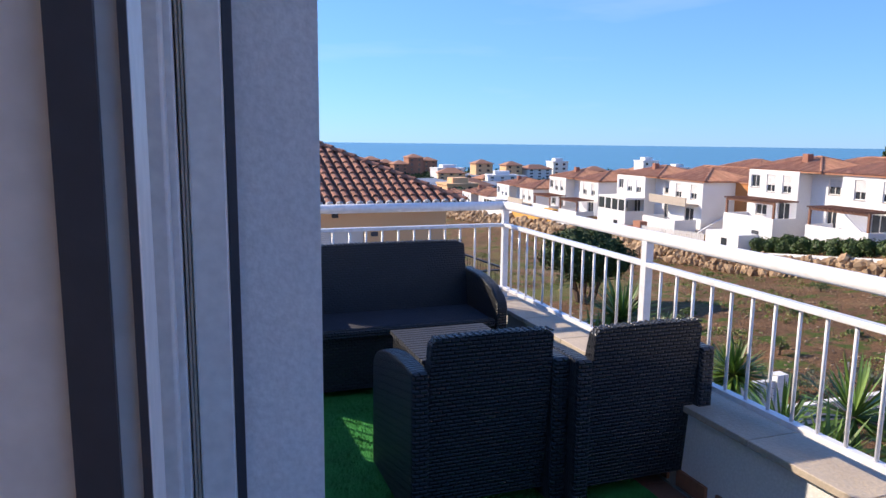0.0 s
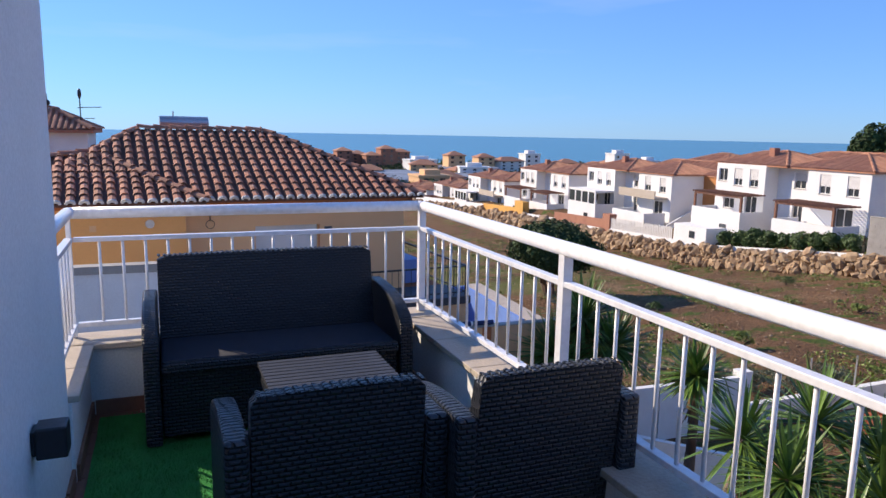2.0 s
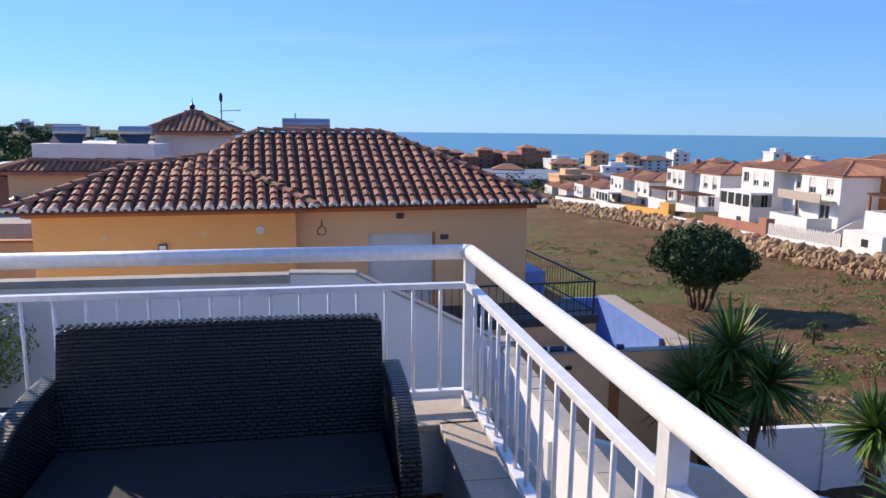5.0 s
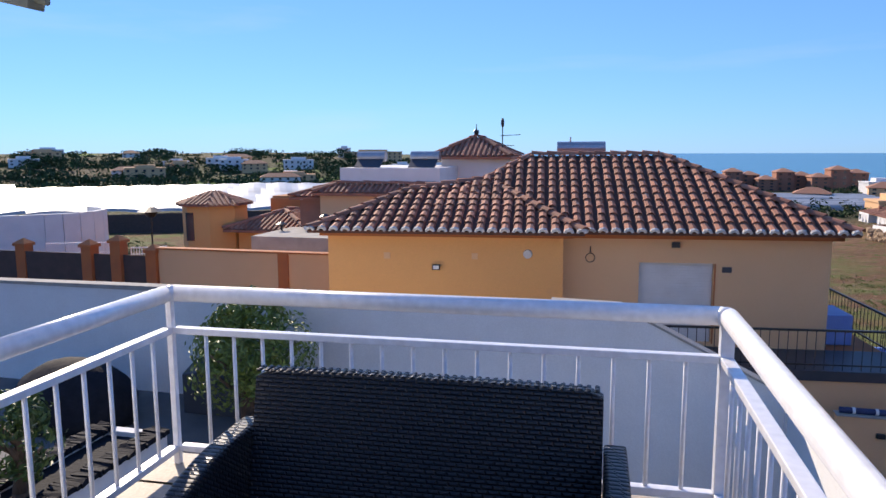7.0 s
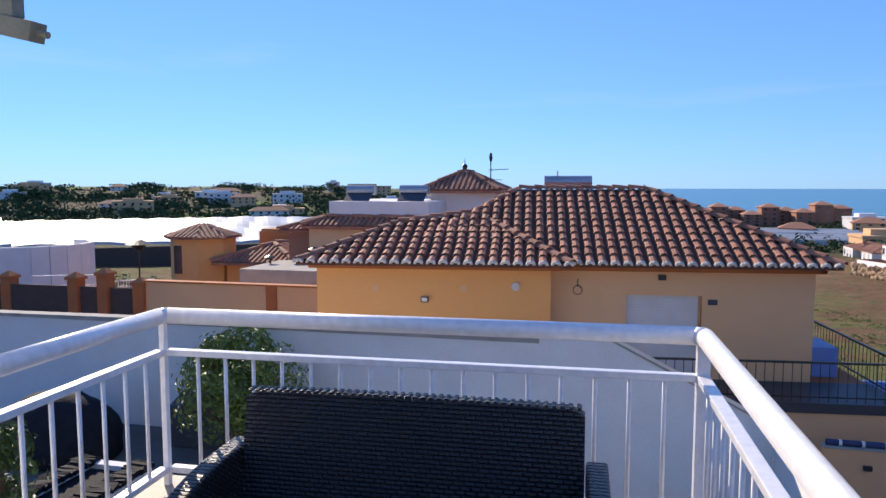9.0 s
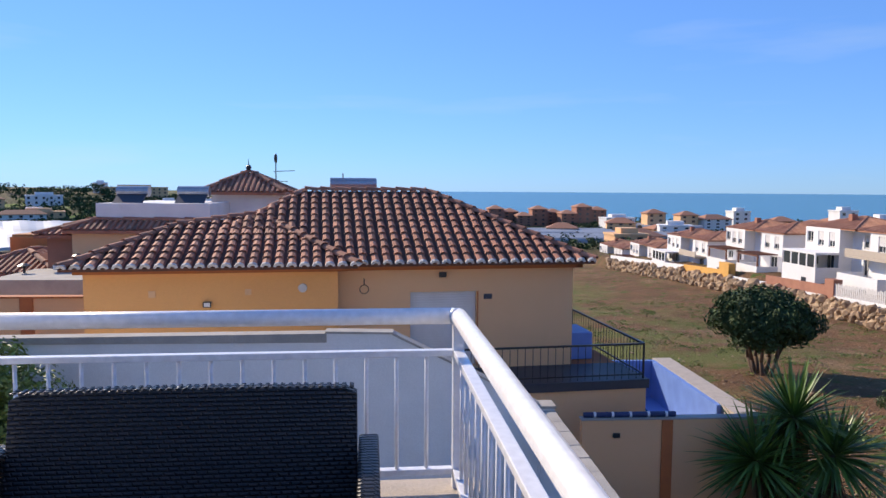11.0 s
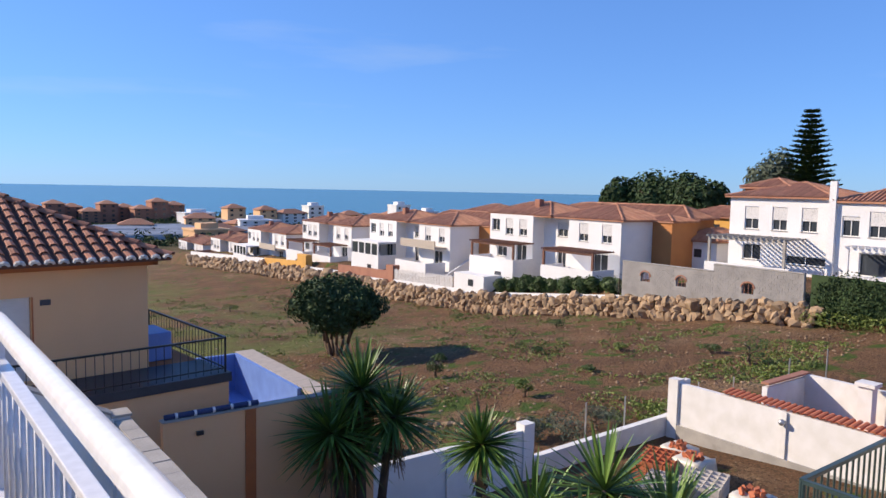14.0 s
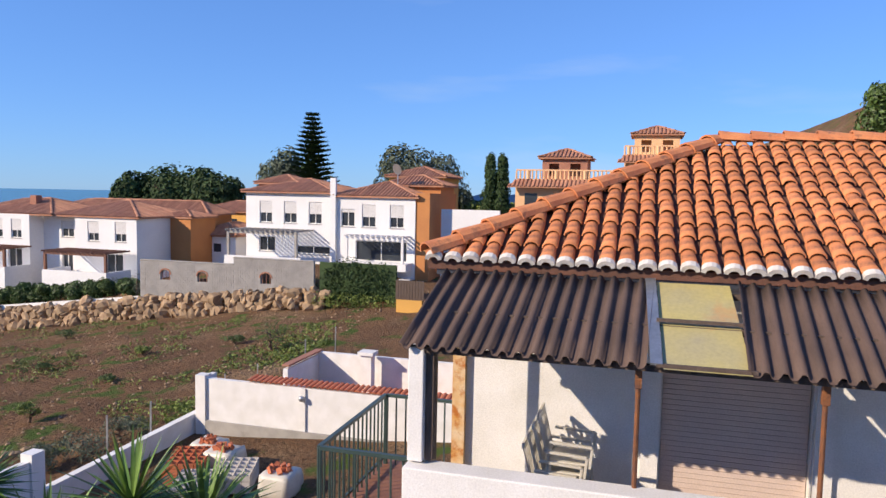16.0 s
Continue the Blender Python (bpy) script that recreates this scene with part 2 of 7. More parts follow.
GREYMESH = mat("brown_fence_sheet", (0.10, 0.065, 0.055), (0.08, 0.055, 0.045), 0.9, 3, 60, 0.2)
PLASTIC = mat("greenhouse_plastic", (0.42, 0.42, 0.41), (0.30, 0.30, 0.29), 0.38, 0.06, 0.8, 0.5, spec=0.5, dirt=(0.20, 0.18, 0.15), dirt_at=0.55, dirt_scale=0.05)
STEEL_TANK = mat("solar_tank_steel", (0.45, 0.46, 0.48), (0.38, 0.39, 0.41), 0.3, 3, 20, 0.05, metal=0.6)
WOOD = mat("reddish_pergola_wood", (0.24, 0.10, 0.06), (0.18, 0.075, 0.045), 0.7, 6, 60, 0.2)
BROWNWOOD = mat("weathered_dark_wood", (0.13, 0.09, 0.07), (0.085, 0.06, 0.048), 0.9, 5, 50, 0.4, stretch=(4, 4, 0.5))
REDBRICK = mat("red_hollow_brick", (0.55, 0.17, 0.08), (0.45, 0.13, 0.06), 0.9, 6, 50, 0.2, vary=0.15)
GREYBRICK = mat("pale_concrete_brick", (0.58, 0.54, 0.50), (0.48, 0.45, 0.42), 0.9, 6, 50, 0.2, vary=0.12)
NAVY = mat("navy_pool_cover", (0.03, 0.05, 0.14), (0.02, 0.035, 0.10), 0.7, 6, 40, 0.2)
TARP = mat("black_cover_sheet", (0.018, 0.019, 0.026), (0.012, 0.013, 0.018), 0.85, 6, 20, 0.6, spec=0.2)
PLASTICCHAIR = mat("cream_plastic_chair", (0.62, 0.58, 0.50), (0.56, 0.52, 0.45), 0.4, 3, 30, 0.05)


# ---- mesh helpers ----
def box(bm, x0, y0, z0, x1, y1, z1):
    v = [bm.verts.new((x, y, z)) for z in (z0, z1) for y in (y0, y1) for x in (x0, x1)]
    for f in ((0, 2, 3, 1), (4, 5, 7, 6), (0, 1, 5, 4), (2, 6, 7, 3), (0, 4, 6, 2), (1, 3, 7, 5)):
        bm.faces.new([v[i] for i in f])
    return v


def prism(bm, pts, z0, z1):
    """Upright prism over a plan outline; z0 and z1 are numbers or lists, one per corner."""
    a = z0 if isinstance(z0, (list, tuple)) else [z0] * len(pts)
    b = z1 if isinstance(z1, (list, tuple)) else [z1] * len(pts)
    lo = [bm.verts.new((p[0], p[1], h)) for p, h in zip(pts, a)]
    hi = [bm.verts.new((p[0], p[1], h)) for p, h in zip(pts, b)]
    bm.faces.new(lo[::-1])
    bm.faces.new(hi)
    k = len(pts)
    for i in range(k):
        bm.faces.new((lo[i], lo[(i + 1) % k], hi[(i + 1) % k], hi[i]))


def wallrun(bm, a, b, thick, zb, za, zt):
    """Straight wall from a to b (plan points), foot zb, top za at a and zt at b."""
    d = Vector((b[0] - a[0], b[1] - a[1])).normalized()
    n = Vector((-d.y, d.x)) * thick / 2
    prism(bm, [(a[0] - n.x, a[1] - n.y), (b[0] - n.x, b[1] - n.y), (b[0] + n.x, b[1] + n.y), (a[0] + n.x, a[1] + n.y)], zb, [za, zt, zt, za])


def tube(bm, a, b, r0, r1=None, seg=10, caps=True):
    a, b = Vector(a), Vector(b)
    r1 = r0 if r1 is None else r1
    q = (b - a).to_track_quat("Z", "Y").to_matrix()
    rings = []
    for p, r in ((a, r0), (b, r1)):
        rings.append([bm.verts.new(p + q @ Vector((r * math.cos(k * math.tau / seg), r * math.sin(k * math.tau / seg), 0))) for k in range(seg)])
    for k in range(seg):
        bm.faces.new((rings[0][k], rings[0][(k + 1) % seg], rings[1][(k + 1) % seg], rings[1][k]))
    if caps:
        bm.faces.new(rings[0][::-1])
        bm.faces.new(rings[1])


def beam(bm, a, b, w, h):
    """Rectangular bar from a to b, w wide and h high."""
    a, b = Vector(a), Vector(b)
    d = (b - a).normalized()
    side = d.cross(Vector((0, 0, 1)))
    side = side.normalized() if side.length > 1e-4 else Vector((1, 0, 0))
    up = side.cross(d).normalized()
    r = [[bm.verts.new(p + side * sx * w / 2 + up * sz * h / 2) for sx, sz in ((-1, -1), (1, -1), (1, 1), (-1, 1))] for p in (a, b)]
    for k in range(4):
        bm.faces.new((r[0][k], r[0][(k + 1) % 4], r[1][(k + 1) % 4], r[1][k]))
    bm.faces.new(r[0][::-1])
    bm.faces.new(r[1])


def poly(bm, pts, thick=0.0):
    """Flat polygon, with thickness downwards if given."""
    top = [bm.verts.new(p) for p in pts]
    bm.faces.new(top)
    if thick:
        low = [bm.verts.new((p[0], p[1], p[2] - thick)) for p in pts]
        bm.faces.new(low[::-1])
        k = len(pts)
        for i in range(k):
            bm.faces.new((low[i], low[(i + 1) % k], top[(i + 1) % k], top[i]))


def holed(bm, u0, u1, z0, z1, holes, put):
    """Wall of cells between the holes (u0, z0, u1, z1); put(u0, z0, u1, z1) adds one cell."""
    us = sorted({u0, u1, *(h[0] for h in holes), *(h[2] for h in holes)})
    zs = sorted({z0, z1, *(h[1] for h in holes), *(h[3] for h in holes)})
    for i in range(len(us) - 1):
        start = None
        for k in range(len(zs) - 1):
            cu, cz = (us[i] + us[i + 1]) / 2, (zs[k] + zs[k + 1]) / 2
            solid = not any(h[0] < cu < h[2] and h[1] < cz < h[3] for h in holes)
            if solid and start is None:
                start = zs[k]
            if start is not None and (not solid or k == len(zs) - 2):
                put(us[i], start, us[i + 1], zs[k + 1] if solid else zs[k])
                start = None


def fin(name, bm, material, parent=None, smooth=False, bevel=0.0, world_space=False, seg=2):
    """Turns the bmesh into a mesh object, as a part of parent where given."""
    if world_space and parent:
        bm.transform(parent.matrix_basis.inverted())
    bmesh.ops.recalc_face_normals(bm, faces=bm.faces)
    me = bpy.data.meshes.new(name)
    bm.to_mesh(me)
    bm.free()
    me.materials.append(material)
    if smooth:
        me.shade_smooth()
    ob = new(name, me)
    if parent:
        ob.parent = parent
    if bevel:
        mod = ob.modifiers.new("bevel", "BEVEL")
        mod.width, mod.segments, mod.limit_method, mod.angle_limit = bevel, seg, "ANGLE", radians(40)
    return ob


def part_of(name, me, parent, m=None):
    ob = new(name, me)
    ob.parent = parent
    if m is not None:
        ob.matrix_basis = m
    return ob


def thing(name, label, category, m=None, group="", kind=""):
    ob = new(name)
    ob.empty_display_size = 0.2
    ob.matrix_basis = m if m is not None else Matrix()
    return tagged(ob, label, category, group, kind)


def boxes(name, material, specs, parent=None, bevel=0.0, world_space=False):
    bm = bmesh.new()
    for s in specs:
        box(bm, *s)
    return fin(name, bm, material, parent, bevel=bevel, world_space=world_space)


# ---- ground ----
def smooth01(t):
    t = max(0.0, min(1.0, t))
    return t * t * (3 - 2 * t)


SEA_Z = -22.0


def lane_top(y):
    """Top of the dry-stone bank along the lane."""
    return -3.95 - 0.078 * min(y, 85) - 0.055 * max(y - 85, 0) - 1.3 * math.exp(-((y - 55) / 22) ** 2)


def ground_z(x, y):
    """Hillside: a dry valley beside the villas, falling to the coast ahead, hill to the right."""
    yy = max(-40.0, min(y, 170.0))
    z = -5.3 - 0.08 * min(yy, 85) - 0.06 * max(yy - 85, 0)
    z -= 1.7 * math.exp(-((yy - 55) / 20) ** 2) * smooth01((x - 20) / 24)
    if x < 46:
        z -= 0.05 * (46 - max(x, 6)) - 0.10 * max(6 - max(x, -30), 0)
    else:
        z += 2.6 * smooth01((x - 46) / 1.5) * smooth01((y - 8) / 20) + 0.02 * min(x - 47, 60)
    z += smooth01((x - 35) / 10) * smooth01((y - 12) / 9) * smooth01((165 - y) / 20) * max(0.0, lane_top(y) - 1.75 - z)
    r, az = math.hypot(x, y), math.degrees(math.atan2(-x, y))
    z += 20 * smooth01((x - 76) / 50) * smooth01((-12 - y) / 30)
    far = smooth01((r - 150) / 160)
    low = -19.3
    ridge = smooth01((az - 6) / 20) * smooth01((r - 380) / 240)
    low += ridge * (17.0 + 2.2 * math.sin(az * 0.9) + 1.2 * math.sin(az * 2.3 + r * 0.01))
    coast = 500 + 14 * math.sin(az * 0.3) + 500 * smooth01((az - 4) / 12)
    low -= 8 * smooth01((r - coast) / 90)
    land_right = smooth01((-az - 52) / 10)
    z = z * (1 - far) + (low * (1 - land_right) + (z + 2) * land_right) * far
    if r > 900 and az < 4:
        z = min(z, -30)
    near = smooth01((r - 8) / 40)
    z += near * (0.25 * noise.noise(Vector((x * 0.15, y * 0.15, 0))) + 0.10 * noise.noise(Vector((x * 0.7, y * 0.7, 3))))
    return z


def ground_material():
    m = bpy.data.materials.new("dry_field_soil")
    m.use_nodes = True
    n, link = m.node_tree.nodes, m.node_tree.links.new
    bsdf = n["Principled BSDF"]
    bsdf.inputs["Roughness"].default_value = 0.95
    bsdf.inputs["Specular IOR Level"].default_value = 0.15
    geo = n.new("ShaderNodeNewGeometry")

    def tex(scale, detail=8, rough=0.6):
        t = n.new("ShaderNodeTexNoise")
        t.inputs["Scale"].default_value, t.inputs["Detail"].default_value, t.inputs["Roughness"].default_value = scale, detail, rough
        link(geo.outputs["Position"], t.inputs["Vector"])
        return t.outputs[0]

    def span(src, lo, hi):
        r = n.new("ShaderNodeMapRange")
        r.inputs["From Min"].default_value, r.inputs["From Max"].default_value = lo, hi
        link(src, r.inputs["Value"])
        return r.outputs[0]

    def mix(a, b, fac):
        x = n.new("ShaderNodeMix")
        x.data_type = "RGBA"
        for sock, v in (("A", a), ("B", b)):
            if isinstance(v, tuple):
                x.inputs[sock].default_value = (*v, 1)
            else:
                link(v, x.inputs[sock])
        link(fac, x.inputs["Factor"])
        return x.outputs["Result"]

    def times(a, b):
        t = n.new("ShaderNodeMath")
        t.operation = "MULTIPLY"
        link(a, t.inputs[0])
        link(b, t.inputs[1])
        return t.outputs[0]

    sep = n.new("ShaderNodeSeparateXYZ")
    link(geo.outputs["Position"], sep.inputs[0])
    col = mix((0.25, 0.135, 0.07), (0.165, 0.09, 0.05), span(tex(0.35), 0.38, 0.62))
    col = mix(col, (0.34, 0.225, 0.13), span(tex(0.12), 0.55, 0.7))
    col = mix(col, (0.085, 0.06, 0.04), span(tex(2.2), 0.60, 0.74))
    col = mix(col, (0.45, 0.37, 0.28), span(tex(5.0, 3), 0.70, 0.76))
    col = mix(col, (0.10, 0.062, 0.036), span(tex(8.0, 6, 0.7), 0.50, 0.60))
    col = mix(col, (0.33, 0.22, 0.13), span(tex(14.0, 4, 0.6), 0.60, 0.68))
    col = mix(col, (0.075, 0.12, 0.025), span(tex(0.55), 0.545, 0.63))
    strip = times(times(span(sep.outputs["Y"], 30.0, 46.0), span(sep.outputs["X"], 36.0, 24.0)), span(tex(0.16), 0.42, 0.60))
    col = mix(col, (0.15, 0.16, 0.05), strip)
    farland = mix((0.05, 0.065, 0.028), (0.14, 0.115, 0.065), span(tex(0.02), 0.42, 0.6))
    farland = mix(farland, (0.13, 0.21, 0.045), span(tex(0.009), 0.52, 0.56))
    col = mix(col, farland, span(sep.outputs["Y"], 150.0, 210.0))
    link(col, bsdf.inputs["Base Color"])
    bp = n.new("ShaderNodeBump")
    bp.inputs["Strength"].default_value, bp.inputs["Distance"].default_value = 1.0, 0.45
    link(tex(3.0, 10, 0.7), bp.inputs["Height"])
    link(bp.outputs[0], bsdf.inputs["Normal"])
    return m


def stretch_axis(lo, hi, fine_lo, fine_hi, step):
    out = list(np.arange(fine_lo, fine_hi, step))
    d, v = step, fine_hi
    while v < hi:
        out.append(v)
        d *= 1.16
        v += d
    out.append(hi)
    d, v = step, fine_lo
    while v > lo:
        d *= 1.16
        v -= d
        out.insert(0, max(v, lo))
    return out


def make_ground():
    bm = bmesh.new()
    xs, ys = stretch_axis(-3500, 3500, -12, 62, 1.0), stretch_axis(-3500, 3500, -6, 120, 1.0)
    grid = [[bm.verts.new((x, y, ground_z(x, y))) for x in xs] for y in ys]
    for i in range(len(ys) - 1):
        for k in range(len(xs) - 1):
            bm.faces.new((grid[i][k], grid[i][k + 1], grid[i + 1][k + 1], grid[i + 1][k]))
    tagged(fin("ground", bm, ground_material(), smooth=True), "dry brown earth with weeds and patches of grass", "ground", kind="structure")
    bm = bmesh.new()
    ring = [bm.verts.new((4950 * math.cos(a), 4950 * math.sin(a), SEA_Z)) for a in np.linspace(0, math.tau, 97)[:-1]]
    bm.faces.new(ring)
    sea_m = mat("sea_water", (0.020, 0.165, 0.20), (0.016, 0.135, 0.175), 0.25, 0.004, 0.15, 0.5, stretch=(0.3, 1, 1))
    tagged(fin("water", bm, sea_m), "calm blue sea reaching to the horizon", "sea", kind="structure")


make_ground()

# ---- the terrace we stand on ----
WX = -1.905         # outer face of the house wall
WALL_END = -0.93    # where the house wall stops and the left rail begins
BACK = -8.0
DOOR0, DOOR1 = -6.2, -3.34
MADE = {ob.name for ob in bpy.data.objects}


def terrace():
    fl = boxes("floor", CONCRETE, [(-2.29, BACK, -0.298, 0.098, 0.068, -0.02)])
    tagged(fl, "concrete terrace slab under tiles and turf", "floor", kind="structure")
    bm = bmesh.new()
    box(bm, 0, 0, 0, 0.245, 0.245, 0.016)
    tile = fin("floor_tile", bm, TERRACOTTA, fl)
    me = tile.data
    tile.matrix_basis = pose(WX + 0.002, -0.392, -0.018)
    for i in range(8):
        for k in range(30):
            if (i, k) != (0, 0):
                x, y = WX + 0.002 + i * 0.25, -0.392 - k * 0.25
                if x < -0.2:
                    part_of("floor_tile", me, fl, pose(x, y, -0.018))
    # skirting tiles
    for a, b, n in (((-1.88, -0.152), (-0.125, -0.152), 7), ((-0.129, -0.16), (-0.129, -7.9), 31), ((WX + 0.009, -0.95), (WX + 0.009, DOOR1 + 0.02), 10), ((-1.884, -0.16), (-1.884, -0.92), 3)):
        bm = bmesh.new()
        for k in range(n):
            p0 = Vector(a).lerp(Vector(b), k / n + 0.004)
            p1 = Vector(a).lerp(Vector(b), (k + 1) / n - 0.004)
            wallrun(bm, p0, p1, 0.014, -0.001, 0.075, 0.075)
        tagged(fin("baseboard", bm, TERRACOTTA), "brown terracotta skirting tiles along the terrace wall", "skirting", kind="structure")
    # turf
    bm = bmesh.new()
    xs, ys = np.linspace(-1.85, -0.30, 30), np.linspace(-3.3, -0.24, 54)
    g = [[bm.verts.new((x + 0.008 * noise.noise(Vector((y * 3, 0, 1))), y, 0.012 + 0.006 * noise.noise(Vector((x * 4, y * 4, 0))))) for x in xs] for y in ys]
    for i in range(len(ys) - 1):
        for k in range(len(xs) - 1):
            bm.faces.new((g[i][k], g[i][k + 1], g[i + 1][k + 1], g[i + 1][k]))
    rnd = random.Random(4)
    for _ in range(16000):
        x, y = rnd.uniform(-1.84, -0.31), rnd.uniform(-3.29, -0.25)
        a, h, w = rnd.uniform(0, 6.28), rnd.uniform(0.012, 0.026), 0.0025
        dx, dy = math.cos(a) * w, math.sin(a) * w
        bm.faces.new([bm.verts.new(p) for p in ((x - dx, y - dy, 0.008), (x + dx, y + dy, 0.008), (x + rnd.uniform(-.008, .008), y + rnd.uniform(-.008, .008), 0.012 + h))])
    tagged(fin("turf_carpet", bm, CARPET), "bright green artificial turf carpet laid on terrace tiles", "carpet", kind="stuff")
    tagged(boxes("wall_lower_storey", WHITE, [(-2.29, BACK, -8.5, 0.04, 0.05, -0.302)]), "white lower storey under the terrace", "wall", kind="structure")
    # parapets with stone coping
    for nm, x0, y0, x1, y1 in (("parapet_wall_north", -2.09, -0.145, 0.10, 0.07), ("parapet_wall_east", -0.12, BACK, 0.10, -0.147), ("parapet_wall_west", -2.09, WALL_END, -1.892, -0.147)):
        w = boxes(nm, WHITE, [(x0, y0, -0.3, x1, y1, 0.355)])
        tagged(w, "low white rendered terrace parapet under the railing", "parapet", kind="structure")
        along_x = nm.endswith("north")
        length = (x1 - x0) if along_x else (y1 - y0)
        n = max(1, round(length / 0.5))
        bm = bmesh.new()
        if along_x:
            box(bm, 0, -0.03, 0, length / n - 0.004, y1 - y0 + 0.02, 0.03)
        else:
            ov = 0.03 if nm.endswith("east") else -0.02
            box(bm, -ov, 0, 0, x1 - x0 + (0.02 if ov > 0 else 0.03), length / n - 0.004, 0.03)
        c = fin("coping_stone", bm, COPING, w, bevel=0.004)
        c.matrix_basis = pose(x0, y0, 0.357)
        for k in range(1, n):
            o = part_of("coping_stone", c.data, w, pose(x0 + (k * length / n if along_x else 0), y0 + (0 if along_x else k * length / n), 0.357))
            mod = o.modifiers.new("bevel", "BEVEL")
            mod.width, mod.segments = 0.004, 2


terrace()


def railing():
    r = thing("balcony_railing", "white painted steel railing round the terrace edge", "railing", pose(0, 0, 0.388))
    top, mid, low = 1.085, 0.915, 0.455
    bm = bmesh.new()
    rad = 0.031
    tube(bm, (0, -0.02, top - 0.03), (0, BACK + 0.1, top - 0.03), rad, seg=16)
    tube(bm, (-0.02, 0, top - 0.03), (-1.945, 0, top - 0.03), rad, seg=16)
    tube(bm, (-1.965, -0.02, top - 0.03), (-1.965, WALL_END, top - 0.03), rad, seg=16)
    for cx in (0, -1.965):
        sg = -1 if cx == 0 else 1
        tube(bm, (cx, -0.024, top - 0.03), (cx + sg * 0.024, 0, top - 0.03), rad, seg=16)
        bmesh.ops.create_uvsphere(bm, u_segments=14, v_segments=8, radius=rad, matrix=Matrix.Translation((cx + sg * 0.006, -0.006, top - 0.03)))
    fin("top_rail", bm, RAIL, r, smooth=True, world_space=True)
    for nm, z, h in (("mid_rail", mid, 0.012), ("bottom_rail", low, 0.012)):
        boxes(nm, RAIL, [(-0.020, BACK + 0.1, z - h, 0.020, -0.021, z + h), (-1.945, -0.018, z - h, -0.021, 0.018, z + h), (-1.985, WALL_END, z - h, -1.946, -0.021, z + h)], r, bevel=0.003, world_space=True)
    bm = bmesh.new()
    box(bm, -0.021, -0.021, 0, 0.021, 0.021, top - 0.05 - 0.388)
    post = fin("post", bm, RAIL, r, bevel=0.003)
    places = [(0, 0), (0, -1.70), (0, -3.5), (0, -5.3), (0, -7.1)]
    post.matrix_basis = pose(*places[0], 0)
    for p in places[1:]:
        o = part_of("post", post.data, r, pose(*p, 0))
    bm = bmesh.new()
    box(bm, -0.012, -0.012, 0, 0.012, 0.012, top - 0.05 - 0.388)
    slim = fin("post", bm, RAIL, r, bevel=0.003)
    slim.matrix_basis = pose(-1.965, 0, 0)
    bm = bmesh.new()
    tube(bm, (0, 0, 0), (0, 0, mid - low - 0.02), 0.0075, seg=8)
    bal = fin("baluster", bm, RAIL, r, smooth=True)
    bal.matrix_basis = pose(-0.12, 0, low + 0.01 - 0.388)
    spots = [(-0.12 - 0.1135 * k, 0) for k in range(1, 16)]
    for a, b in ((0, -1.70), (-1.70, -3.5), (-3.5, -5.3), (-5.3, -7.1)):
        n = round((a - b) / 0.118)
        spots += [(0, a + (b - a) * k / n) for k in range(1, n)]
    spots += [(-1.965, -0.118 * k) for k in range(1, 10)]
    for p in spots:
        part_of("baluster", bal.data, r, pose(*p, low + 0.01 - 0.388))


railing()


